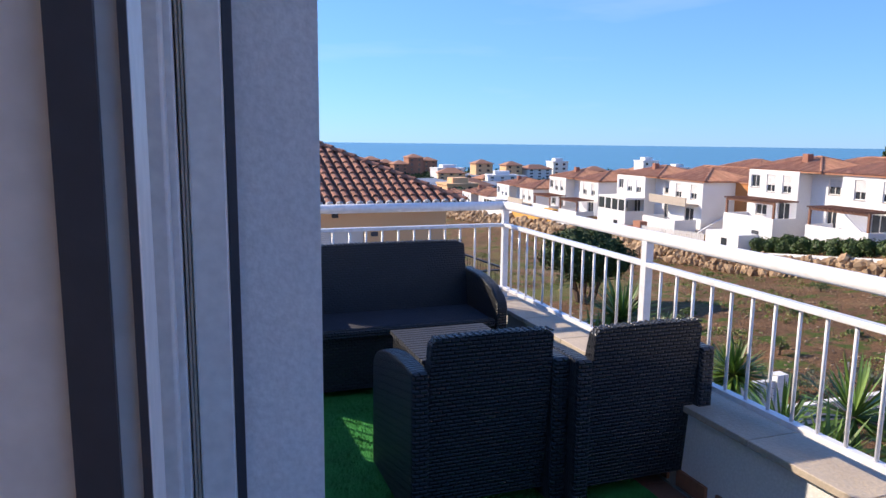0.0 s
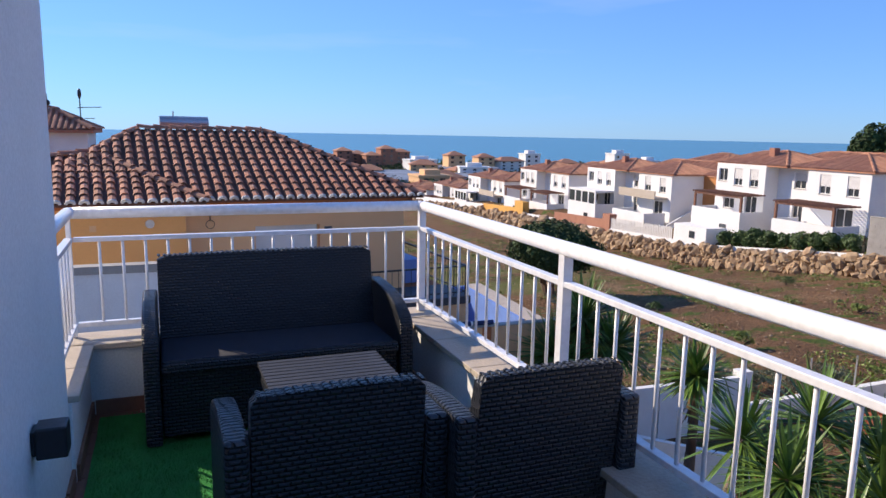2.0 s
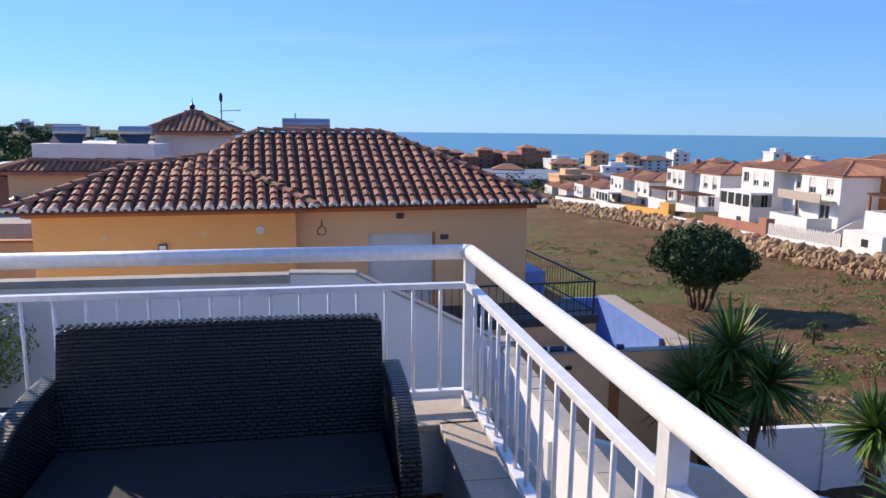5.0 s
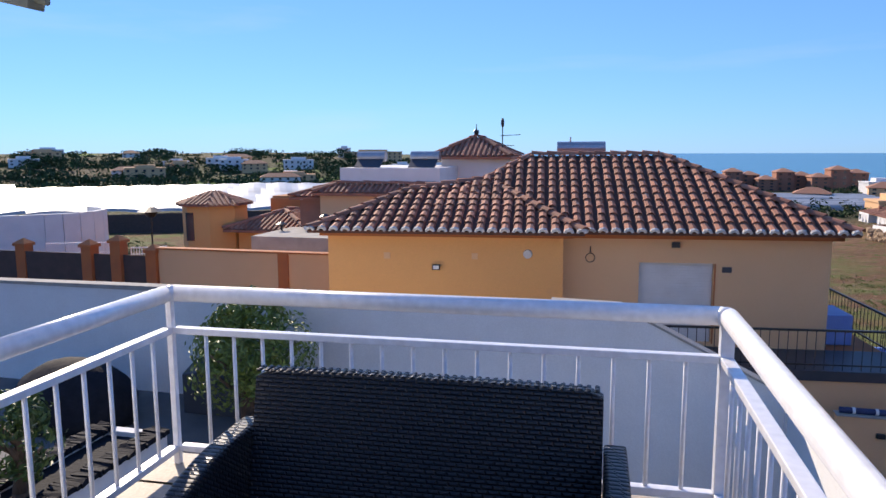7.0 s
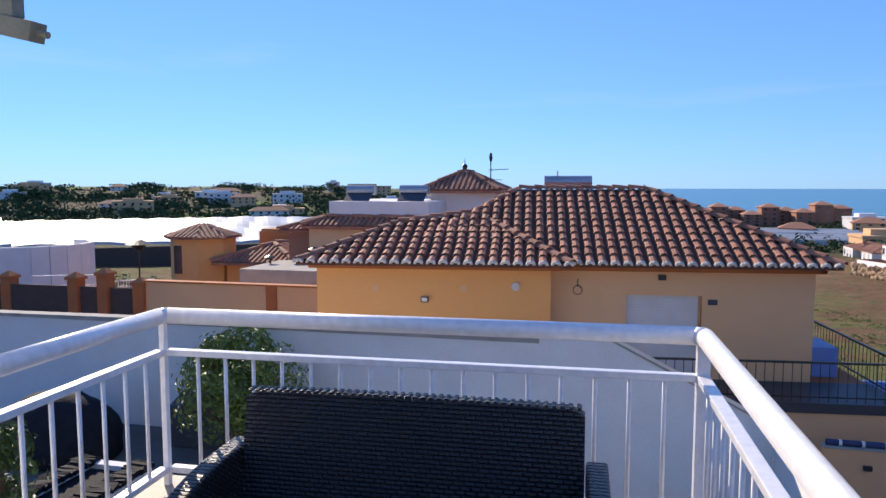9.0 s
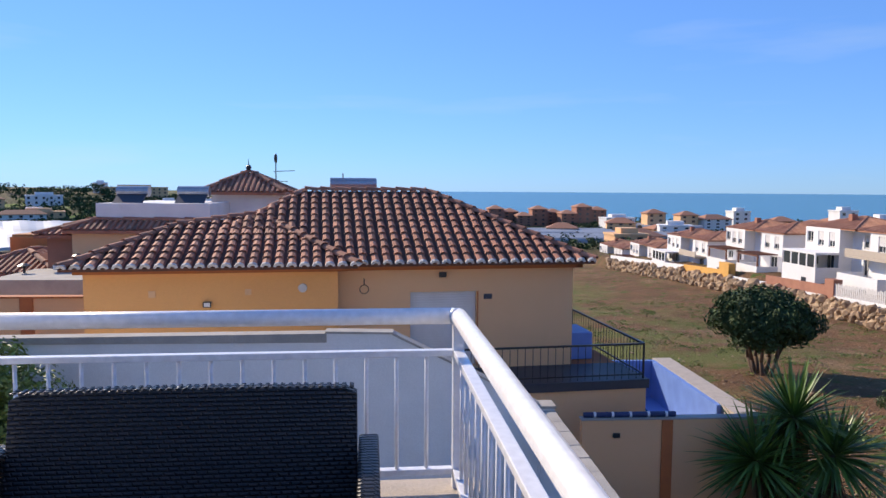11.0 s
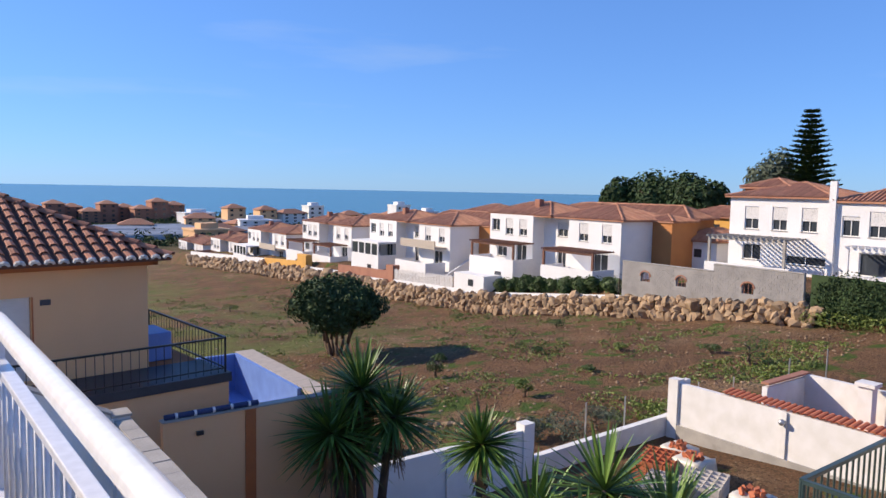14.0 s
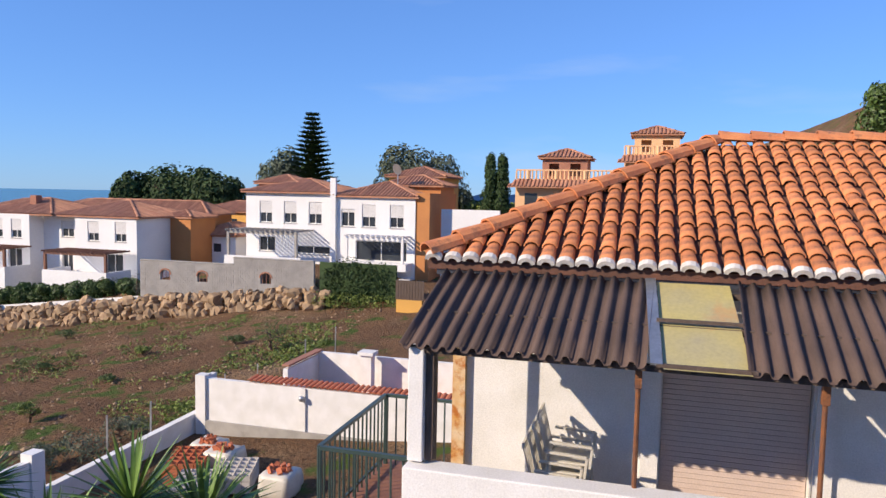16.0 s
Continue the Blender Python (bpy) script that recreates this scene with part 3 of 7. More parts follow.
def house_wall():
    T = -2.30

    bm = bmesh.new()
    holed(bm, BACK, WALL_END, -0.3, 3.0, [(DOOR0, -0.02, DOOR1, 2.3)], lambda u0, z0, u1, z1: box(bm, T, u0, z0, WX, u1, z1))
    tagged(fin("wall_west", bm, WHITE), "white rendered house wall with the terrace doorway", "wall", kind="structure")
    tagged(boxes("wall_south", WHITE, [(-2.3, BACK - 0.2, -0.3, 0.05, BACK - 0.002, 0.4)]), "low white rendered wall closing the terrace", "wall", kind="structure")
    tagged(boxes("floor_room", TERRACOTTA, [(-6, BACK, -0.3, T - 0.002, -1.2, -0.022)]), "tiled room floor inside the doorway", "floor", kind="structure")
    tagged(boxes("ceiling", WHITE, [(-6, BACK, 2.62, T - 0.002, -1.2, 2.8)]), "white painted room ceiling", "ceiling", kind="structure")
    # added opening in the unseen west wall lets daylight brighten the door reveal
    tagged(boxes("wall_room", WHITE, [(-6.2, BACK, -0.3, -6.003, -6.9, 2.8), (-6.2, -2.3, -0.3, -6.003, -1.2, 2.8), (-6.2, -6.899, -0.3, -6.003, -2.301, 0.25), (-6.2, -6.899, 2.35, -6.003, -2.301, 2.8), (-6, -1.4, -0.02, T - 0.004, -1.203, 2.6), (-6, BACK + 0.002, -0.02, T - 0.004, BACK + 0.2, 2.6)]), "white room walls with an added unseen opening to the west", "wall", kind="structure")
    d = thing("sliding_door", "open white sliding terrace door with dark rubber gaskets", "door", pose(-2.0, DOOR1, 0))
    j = DOOR1
    boxes("frame", PVC, [(-2.130, j - 0.030, 0, -2.070, j - 0.001, 2.298), (-2.208, j - 0.034, 0, -2.146, j - 0.001, 2.298), (-2.29, j - 0.030, 0, -2.230, j - 0.001, 2.298), (-2.29, DOOR0 + 0.001, 0, -2.06, DOOR0 + 0.05, 2.298), (-2.29, DOOR0 + 0.051, 2.24, -2.06, j - 0.036, 2.298), (-2.29, DOOR0 + 0.051, -0.019, -2.06, j - 0.036, 0.012)], d, bevel=0.004, world_space=True)
    boxes("gasket", GASKET, [(-2.068, j - 0.014, 0.013, -2.052, j - 0.001, 2.238), (-2.228, j - 0.016, 0.013, -2.210, j - 0.001, 2.238), (-2.185, j - 0.940, 0.06, -2.165, j - 0.931, 2.19), (-2.1555, j - 0.936, 0.06, -2.1515, j - 0.931, 2.19)], d, world_space=True)
    boxes("brush_seal", COPING, [(-2.142, j - 0.022, 0.013, -2.138, j - 0.001, 2.238), (-2.136, j - 0.024, 0.013, -2.132, j - 0.001, 2.238)], d, world_space=True)
    boxes("sash", PVC, [(-2.236, j - 0.930, 0.013, -2.151, j - 0.820, 2.23), (-2.222, j - 0.16, 0.013, -2.160, j - 0.040, 2.23), (-2.222, j - 0.819, 0.013, -2.160, j - 0.161, 0.12), (-2.222, j - 0.819, 2.12, -2.160, j - 0.161, 2.23)], d, bevel=0.005, world_space=True)
    boxes("pane", GLASS, [(-2.196, j - 0.819, 0.121, -2.186, j - 0.161, 2.119)], d, world_space=True)
    lamp = thing("wall_lamp", "small black cube wall lamp on white wall", "lamp", pose(WX + 0.001, -1.76, 0.55))
    boxes("body", BLACK, [(0.012, -0.045, -0.05, 0.10, 0.045, 0.05)], lamp, bevel=0.006)
    boxes("back_plate", BLACK, [(0.0, -0.035, -0.04, 0.011, 0.035, 0.04)], lamp, bevel=0.003)
    arm = thing("awning_arm", "grey-green painted awning arm fixed to the wall above", "awning", pose(-4.5, -1.2, 2.58))
    bm = bmesh.new()
    beam(bm, (-4.6, 0.63, 2.60), (-2.97, 0.63, 2.21), 0.11, 0.10)
    beam(bm, (-4.55, -1.2, 2.59), (-4.55, 0.58, 2.59), 0.08, 0.08)
    fin("lower_arm", bm, ARMPAINT, arm, bevel=0.006, world_space=True)
    bm = bmesh.new()
    beam(bm, (-3.12, 0.63, 2.29), (-3.12, 0.63, 2.75), 0.08, 0.08)
    beam(bm, (-3.12, -1.2, 2.72), (-3.12, 0.63, 2.72), 0.08, 0.08)
    fin("upright", bm, ARMPAINT, arm, bevel=0.004, world_space=True)
    bm = bmesh.new()
    tube(bm, (-2.98, 0.63, 2.21), (-2.91, 0.63, 2.195), 0.018)
    fin("bolt", bm, ARMPAINT, arm, world_space=True)
    arm.matrix_basis = pose(-0.15, 0, 0.10) @ arm.matrix_basis


house_wall()


# ---- terrace furniture ----
def arm_profile(bm, x0, x1, d, h, drop):
    """Side panel: curved top falling towards the front."""
    pts = [(0, 0.0), (0, h)]
    for k in range(9):
        a = k / 8
        pts.append((d * (0.25 + 0.75 * math.sin(a * math.pi / 2)), h - drop * (1 - math.cos(a * math.pi / 2))))
    pts.append((d, 0.0))
    lo = [bm.verts.new((x0, -p[0], p[1])) for p in pts]
    hi = [bm.verts.new((x1, -p[0], p[1])) for p in pts]
    bm.faces.new(lo)
    bm.faces.new(hi[::-1])
    k = len(pts)
    for i in range(k):
        bm.faces.new((lo[i], hi[i], hi[(i + 1) % k], lo[(i + 1) % k]))


def wicker_seat(name, label, category, m, w, d=0.62, h=0.82, arm_h=0.63, group=""):
    """Local frame: back at y=0, front at y=-d, centred on x."""
    t = thing(name, label, category, m, group)
    aw = 0.072
    for s in (-1, 1):
        bm = bmesh.new()
        x0 = s * w / 2
        arm_profile(bm, min(x0, x0 - s * aw), max(x0, x0 - s * aw), d, arm_h, 0.16)
        fin("armrest", bm, WICKER, t, bevel=0.012)
    bw = w / 2 - aw - 0.004
    bm = bmesh.new()
    n = 24
    for (ya, yb) in ((0.0, -0.07),):
        front, back = [], []
        for k in range(n + 1):
            x = -bw + 2 * bw * k / n
            e = abs(x) / bw
            zt = h - 0.006 * e * e - (0.02 if k in (0, n) else 0)
            front.append((bm.verts.new((x, -0.15, 0.36)), bm.verts.new((x, -0.055, zt))))
            back.append((bm.verts.new((x, -0.06, 0.05)), bm.verts.new((x, 0.0, zt))))
        for k in range(n):
            bm.faces.new((front[k][0], front[k + 1][0], front[k + 1][1], front[k][1]))
            bm.faces.new((back[k + 1][0], back[k][0], back[k][1], back[k + 1][1]))
            bm.faces.new((front[k][1], front[k + 1][1], back[k + 1][1], back[k][1]))
            bm.faces.new((front[k + 1][0], front[k][0], back[k][0], back[k + 1][0]))
        for f, b in ((front[0], back[0]), (front[-1], back[-1])):
            bm.faces.new((f[0], f[1], b[1], b[0]))
    # strands standing up along the top edge
    rnd = random.Random(w)
    k = -bw + 0.01
    while k < bw - 0.01:
        bmesh.ops.create_cube(bm, size=1, matrix=Matrix.LocRotScale((k, -0.027, h - 0.006 * (k / bw) ** 2 + 0.001), Euler((0, rnd.uniform(-.3, .3), 0)), (0.016, 0.057, 0.008)))
        k += 0.027
    fin("backrest", bm, WICKER, t, bevel=0.008)
    boxes("base", WICKER, [(-bw, -d + 0.03, 0.03, bw, -0.162, 0.345)], t, bevel=0.01)
    boxes("front_edge", WICKER, [(-bw, -d + 0.005, 0.347, bw, -d + 0.06, 0.40)], t, bevel=0.012)
    boxes("seat", SEATM, [(-bw + 0.004, -d + 0.062, 0.347, bw - 0.004, -0.145, 0.395)], t, bevel=0.012)
    bm = bmesh.new()
    for sx in (-1, 1):
        for y in (-0.05, -d + 0.05):
            tube(bm, (sx * (w / 2 - 0.045), y, -0.0), (sx * (w / 2 - 0.045), y, 0.03), 0.02)
    return t


wicker_seat("garden_sofa", "black wicker two-seat garden sofa with a dark seat", "sofa", pose(-0.96, -0.11, 0.02), 1.315)
chair = wicker_seat("garden_armchair", "black wicker garden armchair standing on green turf", "armchair", pose(-1.04, -2.20, 0.02, 0, 0, 180), 0.672, h=0.755, group="armchairs facing the sofa")
copy_thing(chair, pose(-0.365, -2.26, 0.02, 0, 0, 180))


def coffee_table():
    t = thing("coffee_table", "low dark slatted garden table with wicker sides", "table", pose(-0.87, -1.31, 0.02))
    w, d, h = 0.27, 0.28, 0.45
    boxes("frame", WICKER, [(-w + 0.01, -d + 0.01, h - 0.08, w - 0.01, -d + 0.04, h - 0.005), (-w + 0.01, d - 0.04, h - 0.08, w - 0.01, d - 0.01, h - 0.005), (-w + 0.01, -d + 0.041, h - 0.08, -w + 0.04, d - 0.041, h - 0.005), (w - 0.04, -d + 0.041, h - 0.08, w - 0.01, d - 0.041, h - 0.005)], t, bevel=0.006)
    bm = bmesh.new()
    box(bm, -0.03, -0.03, 0, 0.03, 0.03, h - 0.081)
    leg = fin("leg", bm, WICKER, t, bevel=0.008)
    leg.matrix_basis = pose(-w + 0.045, -d + 0.045, 0)
    for sx, sy in ((1, -1), (-1, 1), (1, 1)):
        part_of("leg", leg.data, t, pose(sx * (w - 0.045), sy * (d - 0.045), 0))
    bm = bmesh.new()
    box(bm, -w, -0.016, 0, w, 0.016, 0.02)
    n = 14
    first = fin("slat", bm, SLAT, t, bevel=0.004)
    first.matrix_basis = pose(0, -d + 0.018, h)
    for k in range(1, n):
        part_of("slat", first.data, t, pose(0, -d + 0.018 + k * (2 * d - 0.036) / (n - 1), h))


coffee_table()

# the terrace stands slightly askew to the neighbouring plots
ASKEW = pose(0, 0, 0, 0, 0, 2.4)
for ob in bpy.data.objects:
    if ob.parent is None and ob.name not in MADE and ob.name != "awning_arm":
        ob.matrix_basis = ASKEW @ ob.matrix_basis


# ---- roofs of barrel tiles ----
def slope_frame(pts):
    """pts: corners of a planar slope, the first two along the eave. Gives origin, eave unit, upslope unit, normal and plan polygon."""
    p = [Vector(q) for q in pts]
    u = (p[1] - p[0]).normalized()
    nrm = u.cross(p[2] - p[0]).normalized()
    if nrm.z < 0:
        nrm = -nrm
    s = nrm.cross(u).normalized()
    if s.z < 0:
        s = -s
    return p[0], u, s, nrm, [((q - p[0]).dot(u), (q - p[0]).dot(s)) for q in p]


def span_at(poly2, u):
    hits = []
    k = len(poly2)
    for i in range(k):
        (a, b), (c, d) = poly2[i], poly2[(i + 1) % k]
        if (a <= u < c) or (c <= u < a):
            hits.append(b + (d - b) * (u - a) / (c - a))
    return (min(hits), max(hits)) if len(hits) >= 2 else None


def barrel(bm, o, u, s, n, length, r0, r1, lift0, lift1, seg=4, thick=0.0):
    """Arched tile from o up along s: radius r0 at the foot, r1 at the head."""
    rings = []
    for d, r, lf in ((0, r0, lift0), (length, r1, lift1)):
        rings.append([bm.verts.new(o + s * d + u * (-r * math.cos(math.pi * k / seg)) + n * (lf + r * 0.8 * math.sin(math.pi * k / seg))) for k in range(seg + 1)])
    for k in range(seg):
        bm.faces.new((rings[0][k], rings[0][k + 1], rings[1][k + 1], rings[1][k]))
    if thick:
        inner = [bm.verts.new(o + u * (-(r0 - thick) * math.cos(math.pi * k / seg)) + n * (lift0 - thick * 0.3 + (r0 - thick) * 0.8 * math.sin(math.pi * k / seg))) for k in range(seg + 1)]
        for k in range(seg):
            bm.faces.new((inner[k], inner[k + 1], rings[0][k + 1], rings[0][k]))


def tile_places(pts, pitch, course):
    o, u, s, n, p2 = slope_frame(pts)
    umin, umax = min(a for a, _ in p2), max(a for a, _ in p2)
    cols = int((umax - umin) / pitch)
    pad = (umax - umin - cols * pitch) / 2
    out = []
    for c in range(cols + 1):
        uu = umin + pad + c * pitch
        sp = span_at(p2, uu)
        if not sp:
            continue
        d, row = sp[0], 0
        while d < sp[1] - 0.05:
            out.append((o + u * uu + s * d, min(course * 1.12, sp[1] - d + 0.04), row))
            d += course
            row += 1
    return out, u, s, n


def hip_caps(bm, a, b, r, course=0.4):
    a, b = Vector(a), Vector(b)
    s = (b - a).normalized()
    u = s.cross(Vector((0, 0, 1))).normalized()
    n = u.cross(s).normalized()
    d, L = 0.0, (b - a).length
    while d < L - 0.02:
        barrel(bm, a + s * d, u, s, n, min(course * 1.15, L - d), r * 1.08, r * 0.9, 0.05, 0.02, 6, 0.02)
        d += course


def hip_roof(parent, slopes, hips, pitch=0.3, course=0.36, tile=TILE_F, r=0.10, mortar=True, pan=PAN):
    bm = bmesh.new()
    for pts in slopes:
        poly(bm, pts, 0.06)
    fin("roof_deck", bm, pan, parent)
    bm, bw = bmesh.new(), bmesh.new()
    for pts in slopes:
        places, u, s, n = tile_places(pts, pitch, course)
        rnd = random.Random(len(places))
        for o, L, row in places:
            barrel(bm, o + u * rnd.uniform(-.008, .008), u, s, n, L, r * rnd.uniform(1.0, 1.1), r * 0.88, 0.03, 0.0, 4, 0.014)
            if row == 0 and mortar:
                barrel(bw, o - s * 0.055, u, s, n, 0.06, r * 1.12, r * 1.12, 0.025, 0.03, 4, 0.05)
    tagged(fin("roof_tiles", bm, tile, parent), kind="stuff")
    if mortar:
        tagged(fin("eave_mortar", bw, MORTAR, parent), kind="stuff")
    else:
        bw.free()
    bm = bmesh.new()
    for a, b in hips:
        hip_caps(bm, a, b, r * 1.15)
    fin("ridge_tiles", bm, tile, parent)


def rail_run(name, parent, a, b, h, material, gap=0.12, r=0.012, world_space=True):
    """Plain bar railing between two floor points."""
    a, b = Vector(a), Vector(b)
    bm = bmesh.new()
    up = Vector((0, 0, 1))
    beam(bm, a + up * h, b + up * h, 0.05, 0.04)
    beam(bm, a + up * 0.1, b + up * 0.1, 0.03, 0.03)
    n = max(2, round((b - a).length / gap))
    for k in range(n + 1):
        p = a.lerp(b, k / n)
        big = k in (0, n)
        tube(bm, p, p + up * h, 0.022 if big else r, seg=6)
    return fin(name, bm, material, parent, world_space=world_space)


# ---- orange neighbour house ahead ----
def neighbour_ahead():
    h = thing("neighbour_house", "orange rendered house with weathered hipped tile roof", "house", pose(-1.11, 12.31, 0, 0, 0, 6.5))
    base = -9.6
    bm = bmesh.new()
    box(bm, -5.55, 0.42, base, -0.40, 6.0, -0.14)
    fin("wing_wall", bm, ORANGE, h)
    bm = bmesh.new()
    holed(bm, -0.398, 5.15, base, -0.17, [(1.25, -2.58, 2.81, -0.84)], lambda u0, z0, u1, z1: box(bm, u0, 0.95, z0, u1, 1.2, z1))
    box(bm, -0.398, 1.202, base, 5.15, 7.2, -0.17)
    fin("wall", bm, PEACH, h)
    e0, e1 = -0.11, -0.13
    J, L2 = (-2.23, 3.0, 0.85), (-4.05, 2.35, 0.62)
    A, B = (-5.88, 0.0, e0), (0.02, 0.0, e0)
    R1, R2 = (-1.15, 4.05, 1.43), (2.1, 4.05, 1.43)
    C, D = (-4.4, 0.45, e1), (5.5, 0.45, e1)
    hip_roof(h, [(A, B, J, L2), (C, D, R2, R1), (B, (0.02, 3.5, e0), J), ((-5.88, 3.8, e0 + 0.1), A, L2), (D, (5.5, 7.6, e1), R2), ((5.5, 7.65, e1), (-4.4, 7.65, e1), R1, R2)],
             [(A, L2), (L2, J), (B, J), (D, R2), (R1, R2), (J, R1)], pitch=0.262, course=0.34, r=0.094)
    boxes("eave_band", TRIM, [(-5.7, 0.28, -0.26, -0.2, 0.419, -0.115), (-0.2, 0.72, -0.30, 5.3, 0.949, -0.14), (5.151, 0.72, -0.30, 5.3, 7.0, -0.14), (-5.70, 0.42, -0.26, -5.552, 6, -0.115)], h)
    sh = boxes("shutter", SHUTTER, [(1.26, 1.05, -2.58 + k * 0.058, 2.80, 1.075 + 0.004 * (k % 2), -2.58 + k * 0.058 + 0.055) for k in range(30)], h)
    boxes("shutter_guide", TRIM, [(2.815, 0.935, -2.6, 2.845, 0.949, -0.84)], h)
    for x, y, z in ((-3.12, 0.42, -0.93), (1.99, 0.95, -0.44)):
        boxes("flood_lamp", BLACK, [(x - 0.085, y - 0.09, z - 0.06, x + 0.085, y - 0.03, z + 0.06), (x - 0.02, y - 0.03, z - 0.02, x + 0.02, y - 0.001, z + 0.02)], h, bevel=0.01)
    boxes("lamp_glass", PVC, [(-3.18, 0.325, -0.97, -3.06, 0.329, -0.89)], h)
    bm = bmesh.new()
    tube(bm, (-1.15, 0.37, -0.62), (-1.15, 0.418, -0.62), 0.09, 0.1, 16)
    fin("vent_cover", bm, MORTAR, h)
    for q in ((-4.29, 0.405, -0.77, -4.15, 0.418, -0.63), (-2.35, 0.405, -0.75, -2.22, 0.418, -0.62)):
        boxes("wall_vent", PEACH, [q], h)
    boxes("number_plate", GASKET, [(2.97, 0.935, -1.03, 3.17, 0.949, -0.91)], h)
    bm = bmesh.new()
    for k in range(14):
        a, b = k / 14 * math.tau, (k + 1) / 14 * math.tau
        tube(bm, (0.2 + 0.1 * math.cos(a), 0.93, -0.75 + 0.1 * math.sin(a)), (0.2 + 0.1 * math.cos(b), 0.93, -0.75 + 0.1 * math.sin(b)), 0.008, seg=5)
    tube(bm, (0.2, 0.93, -0.65), (0.2, 0.93, -0.5), 0.012, seg=5)
    fin("wire_loop", bm, BLACK, h)
    # terrace at the side with dark railing
    boxes("terrace_slab", PEACH, [(1.0, -0.55, base, 6.35, 0.94, -2.86)], h)
    boxes("terrace_edge", GASKET, [(0.95, -0.6, -2.858, 6.4, 0.94, -2.66)], h)
    rail_run("terrace_railing", h, (1.0, -0.5, -2.66), (6.3, -0.5, -2.66), 0.78, BLACK, 0.17, 0.008, world_space=False)
    rail_run("terrace_railing", h, (6.3, -0.48, -2.66), (6.3, 4.0, -2.66), 0.78, BLACK, 0.17, 0.008, world_space=False)
    boxes("side_terrace", TRIM, [(5.152, 0.96, base, 6.35, 4.2, -2.70)], h)
    boxes("blue_cabinet", BLUEPOOL, [(5.25, 1.5, -2.69, 5.9, 2.6, -2.02)], h, bevel=0.02)
    # solar heater behind the ridge
    s = thing("solar_water_heater", "grey solar water heater tank behind the roof ridge", "water heater", pose(-0.1, 18.0, 1.2))
    bm = bmesh.new()
    tube(bm, (-2.22 + 0.0, 18.0, 1.63), (-0.9, 18.15, 1.63), 0.19, seg=14)
    fin("tank", bm, STEEL_TANK, s, smooth=False, world_space=True)
    bm = bmesh.new()
    for x in (-2.0, -1.1):
        beam(bm, (x, 18.05, 0.6), (x, 18.05, 1.5), 0.05, 0.05)
    tube(bm, (-1.85, 18.0, 1.8), (-1.85, 18.0, 1.95), 0.02)
    fin("stand", bm, GALV, s, world_space=True)


neighbour_ahead()


def white_boundary():

    bm = bmesh.new()
    wallrun(bm, (-14.0, 8.86), (-1.4, 8.86), 0.22, -8.5, -0.97, -0.86)
    wallrun(bm, (-1.4, 8.861), (-0.33, 8.861), 0.222, -8.5, -0.82, -0.84)
    wallrun(bm, (-0.33, 8.86), (2.1, 8.86), 0.22, -8.5, -0.86, -2.08)
    tagged(fin("wall_boundary", bm, WHITE), "white rendered garden wall stepping down the slope", "wall", kind="structure")
    bm = bmesh.new()
    wallrun(bm, (-14.0, 8.86), (-1.4, 8.86), 0.28, -0.965, -0.93, -0.82)

    beam(bm, (-0.33, 8.86, -0.835), (2.08, 8.86, -2.04), 0.28, 0.035)
    beam(bm, (-1.42, 8.86, -0.80), (-0.32, 8.86, -0.82), 0.28, 0.035)
    beam(bm, (-14.0, 8.86, -0.94), (-1.42, 8.86, -0.835), 0.28, 0.035)
    tagged(fin("wall_boundary_cap", bm, CONCRETE), "thin weathered coping on the white garden wall", "wall cap", kind="structure")
    bm = bmesh.new()
    wallrun(bm, (2.22, 8.97), (2.50, -9.0), 0.20, -8.5, -2.19, -2.19)
    box(bm, 2.09, 8.70, -8.5, 2.35, 9.02, -2.10)
    tagged(fin("wall_garden_side", bm, WHITE), "white side wall of the garden below the terrace", "wall", kind="structure")
    w = boxes("wall_garden_side_cap", CONCRETE, [(2.07, 8.68, -2.096, 2.37, 9.04, -2.055)])
    tagged(w, "worn concrete coping along the side wall", "wall cap", kind="structure")
    rnd = random.Random(12)
    p, y = None, 8.66
    while y > -8.6:
        n = rnd.uniform(0.46, 0.62)
        bm = bmesh.new()
        wallrun(bm, (2.22 + 0.0156 * (8.97 - y) + rnd.uniform(-.006, .006), y), (2.22 + 0.0156 * (8.97 - y + n), y - n + 0.008), 0.25, -2.188, -2.125 + rnd.uniform(-.006, .006), -2.125 + rnd.uniform(-.006, .006))
        fin("coping_stone", bm, CONCRETE, w, bevel=0.006)
        y -= n
    bm = bmesh.new()
    box(bm, 2.08, 5.55, -3.0, 2.155, 5.75, -2.45)
    tagged(fin("meter_box", bm, PVC, bevel=0.01), "small white plastic meter box on side wall", "meter box")
    bm = bmesh.new()
    wallrun(bm, (2.58, 8.86), (11.5, 8.9), 0.22, -9.5, -3.6, -6.4)
    tagged(fin("wall_boundary_low", bm, WHITE), "white lower garden wall sloping downhill", "wall", kind="structure")
    # garden wall at the foot, with pillars
    bm = bmesh.new()
    wallrun(bm, (7.0, 13.6), (15.3, 13.6), 0.2, -10, -6.2, -6.25)
    box(bm, 15.3, 13.42, -10, 15.75, 13.82, -6.05)
    for x in (9.2, 12.2):
        box(bm, x, 13.44, -10, x + 0.25, 13.494, -6.2)
    tagged(fin("wall_garden_end", bm, WHITE), "plain white garden end wall with square pillar", "wall", kind="structure")
    bm = bmesh.new()
    wallrun(bm, (15.75, 13.6), (22.3, 12.9), 0.25, -10, -7.25, -6.75)
    tagged(fin("wall_plot", bm, OLD_WHITE), "low stained white wall along the building plot", "wall", kind="structure")
    bm = bmesh.new()
    box(bm, -14, -9, -3.4, -2.2, 8.74, -2.9)
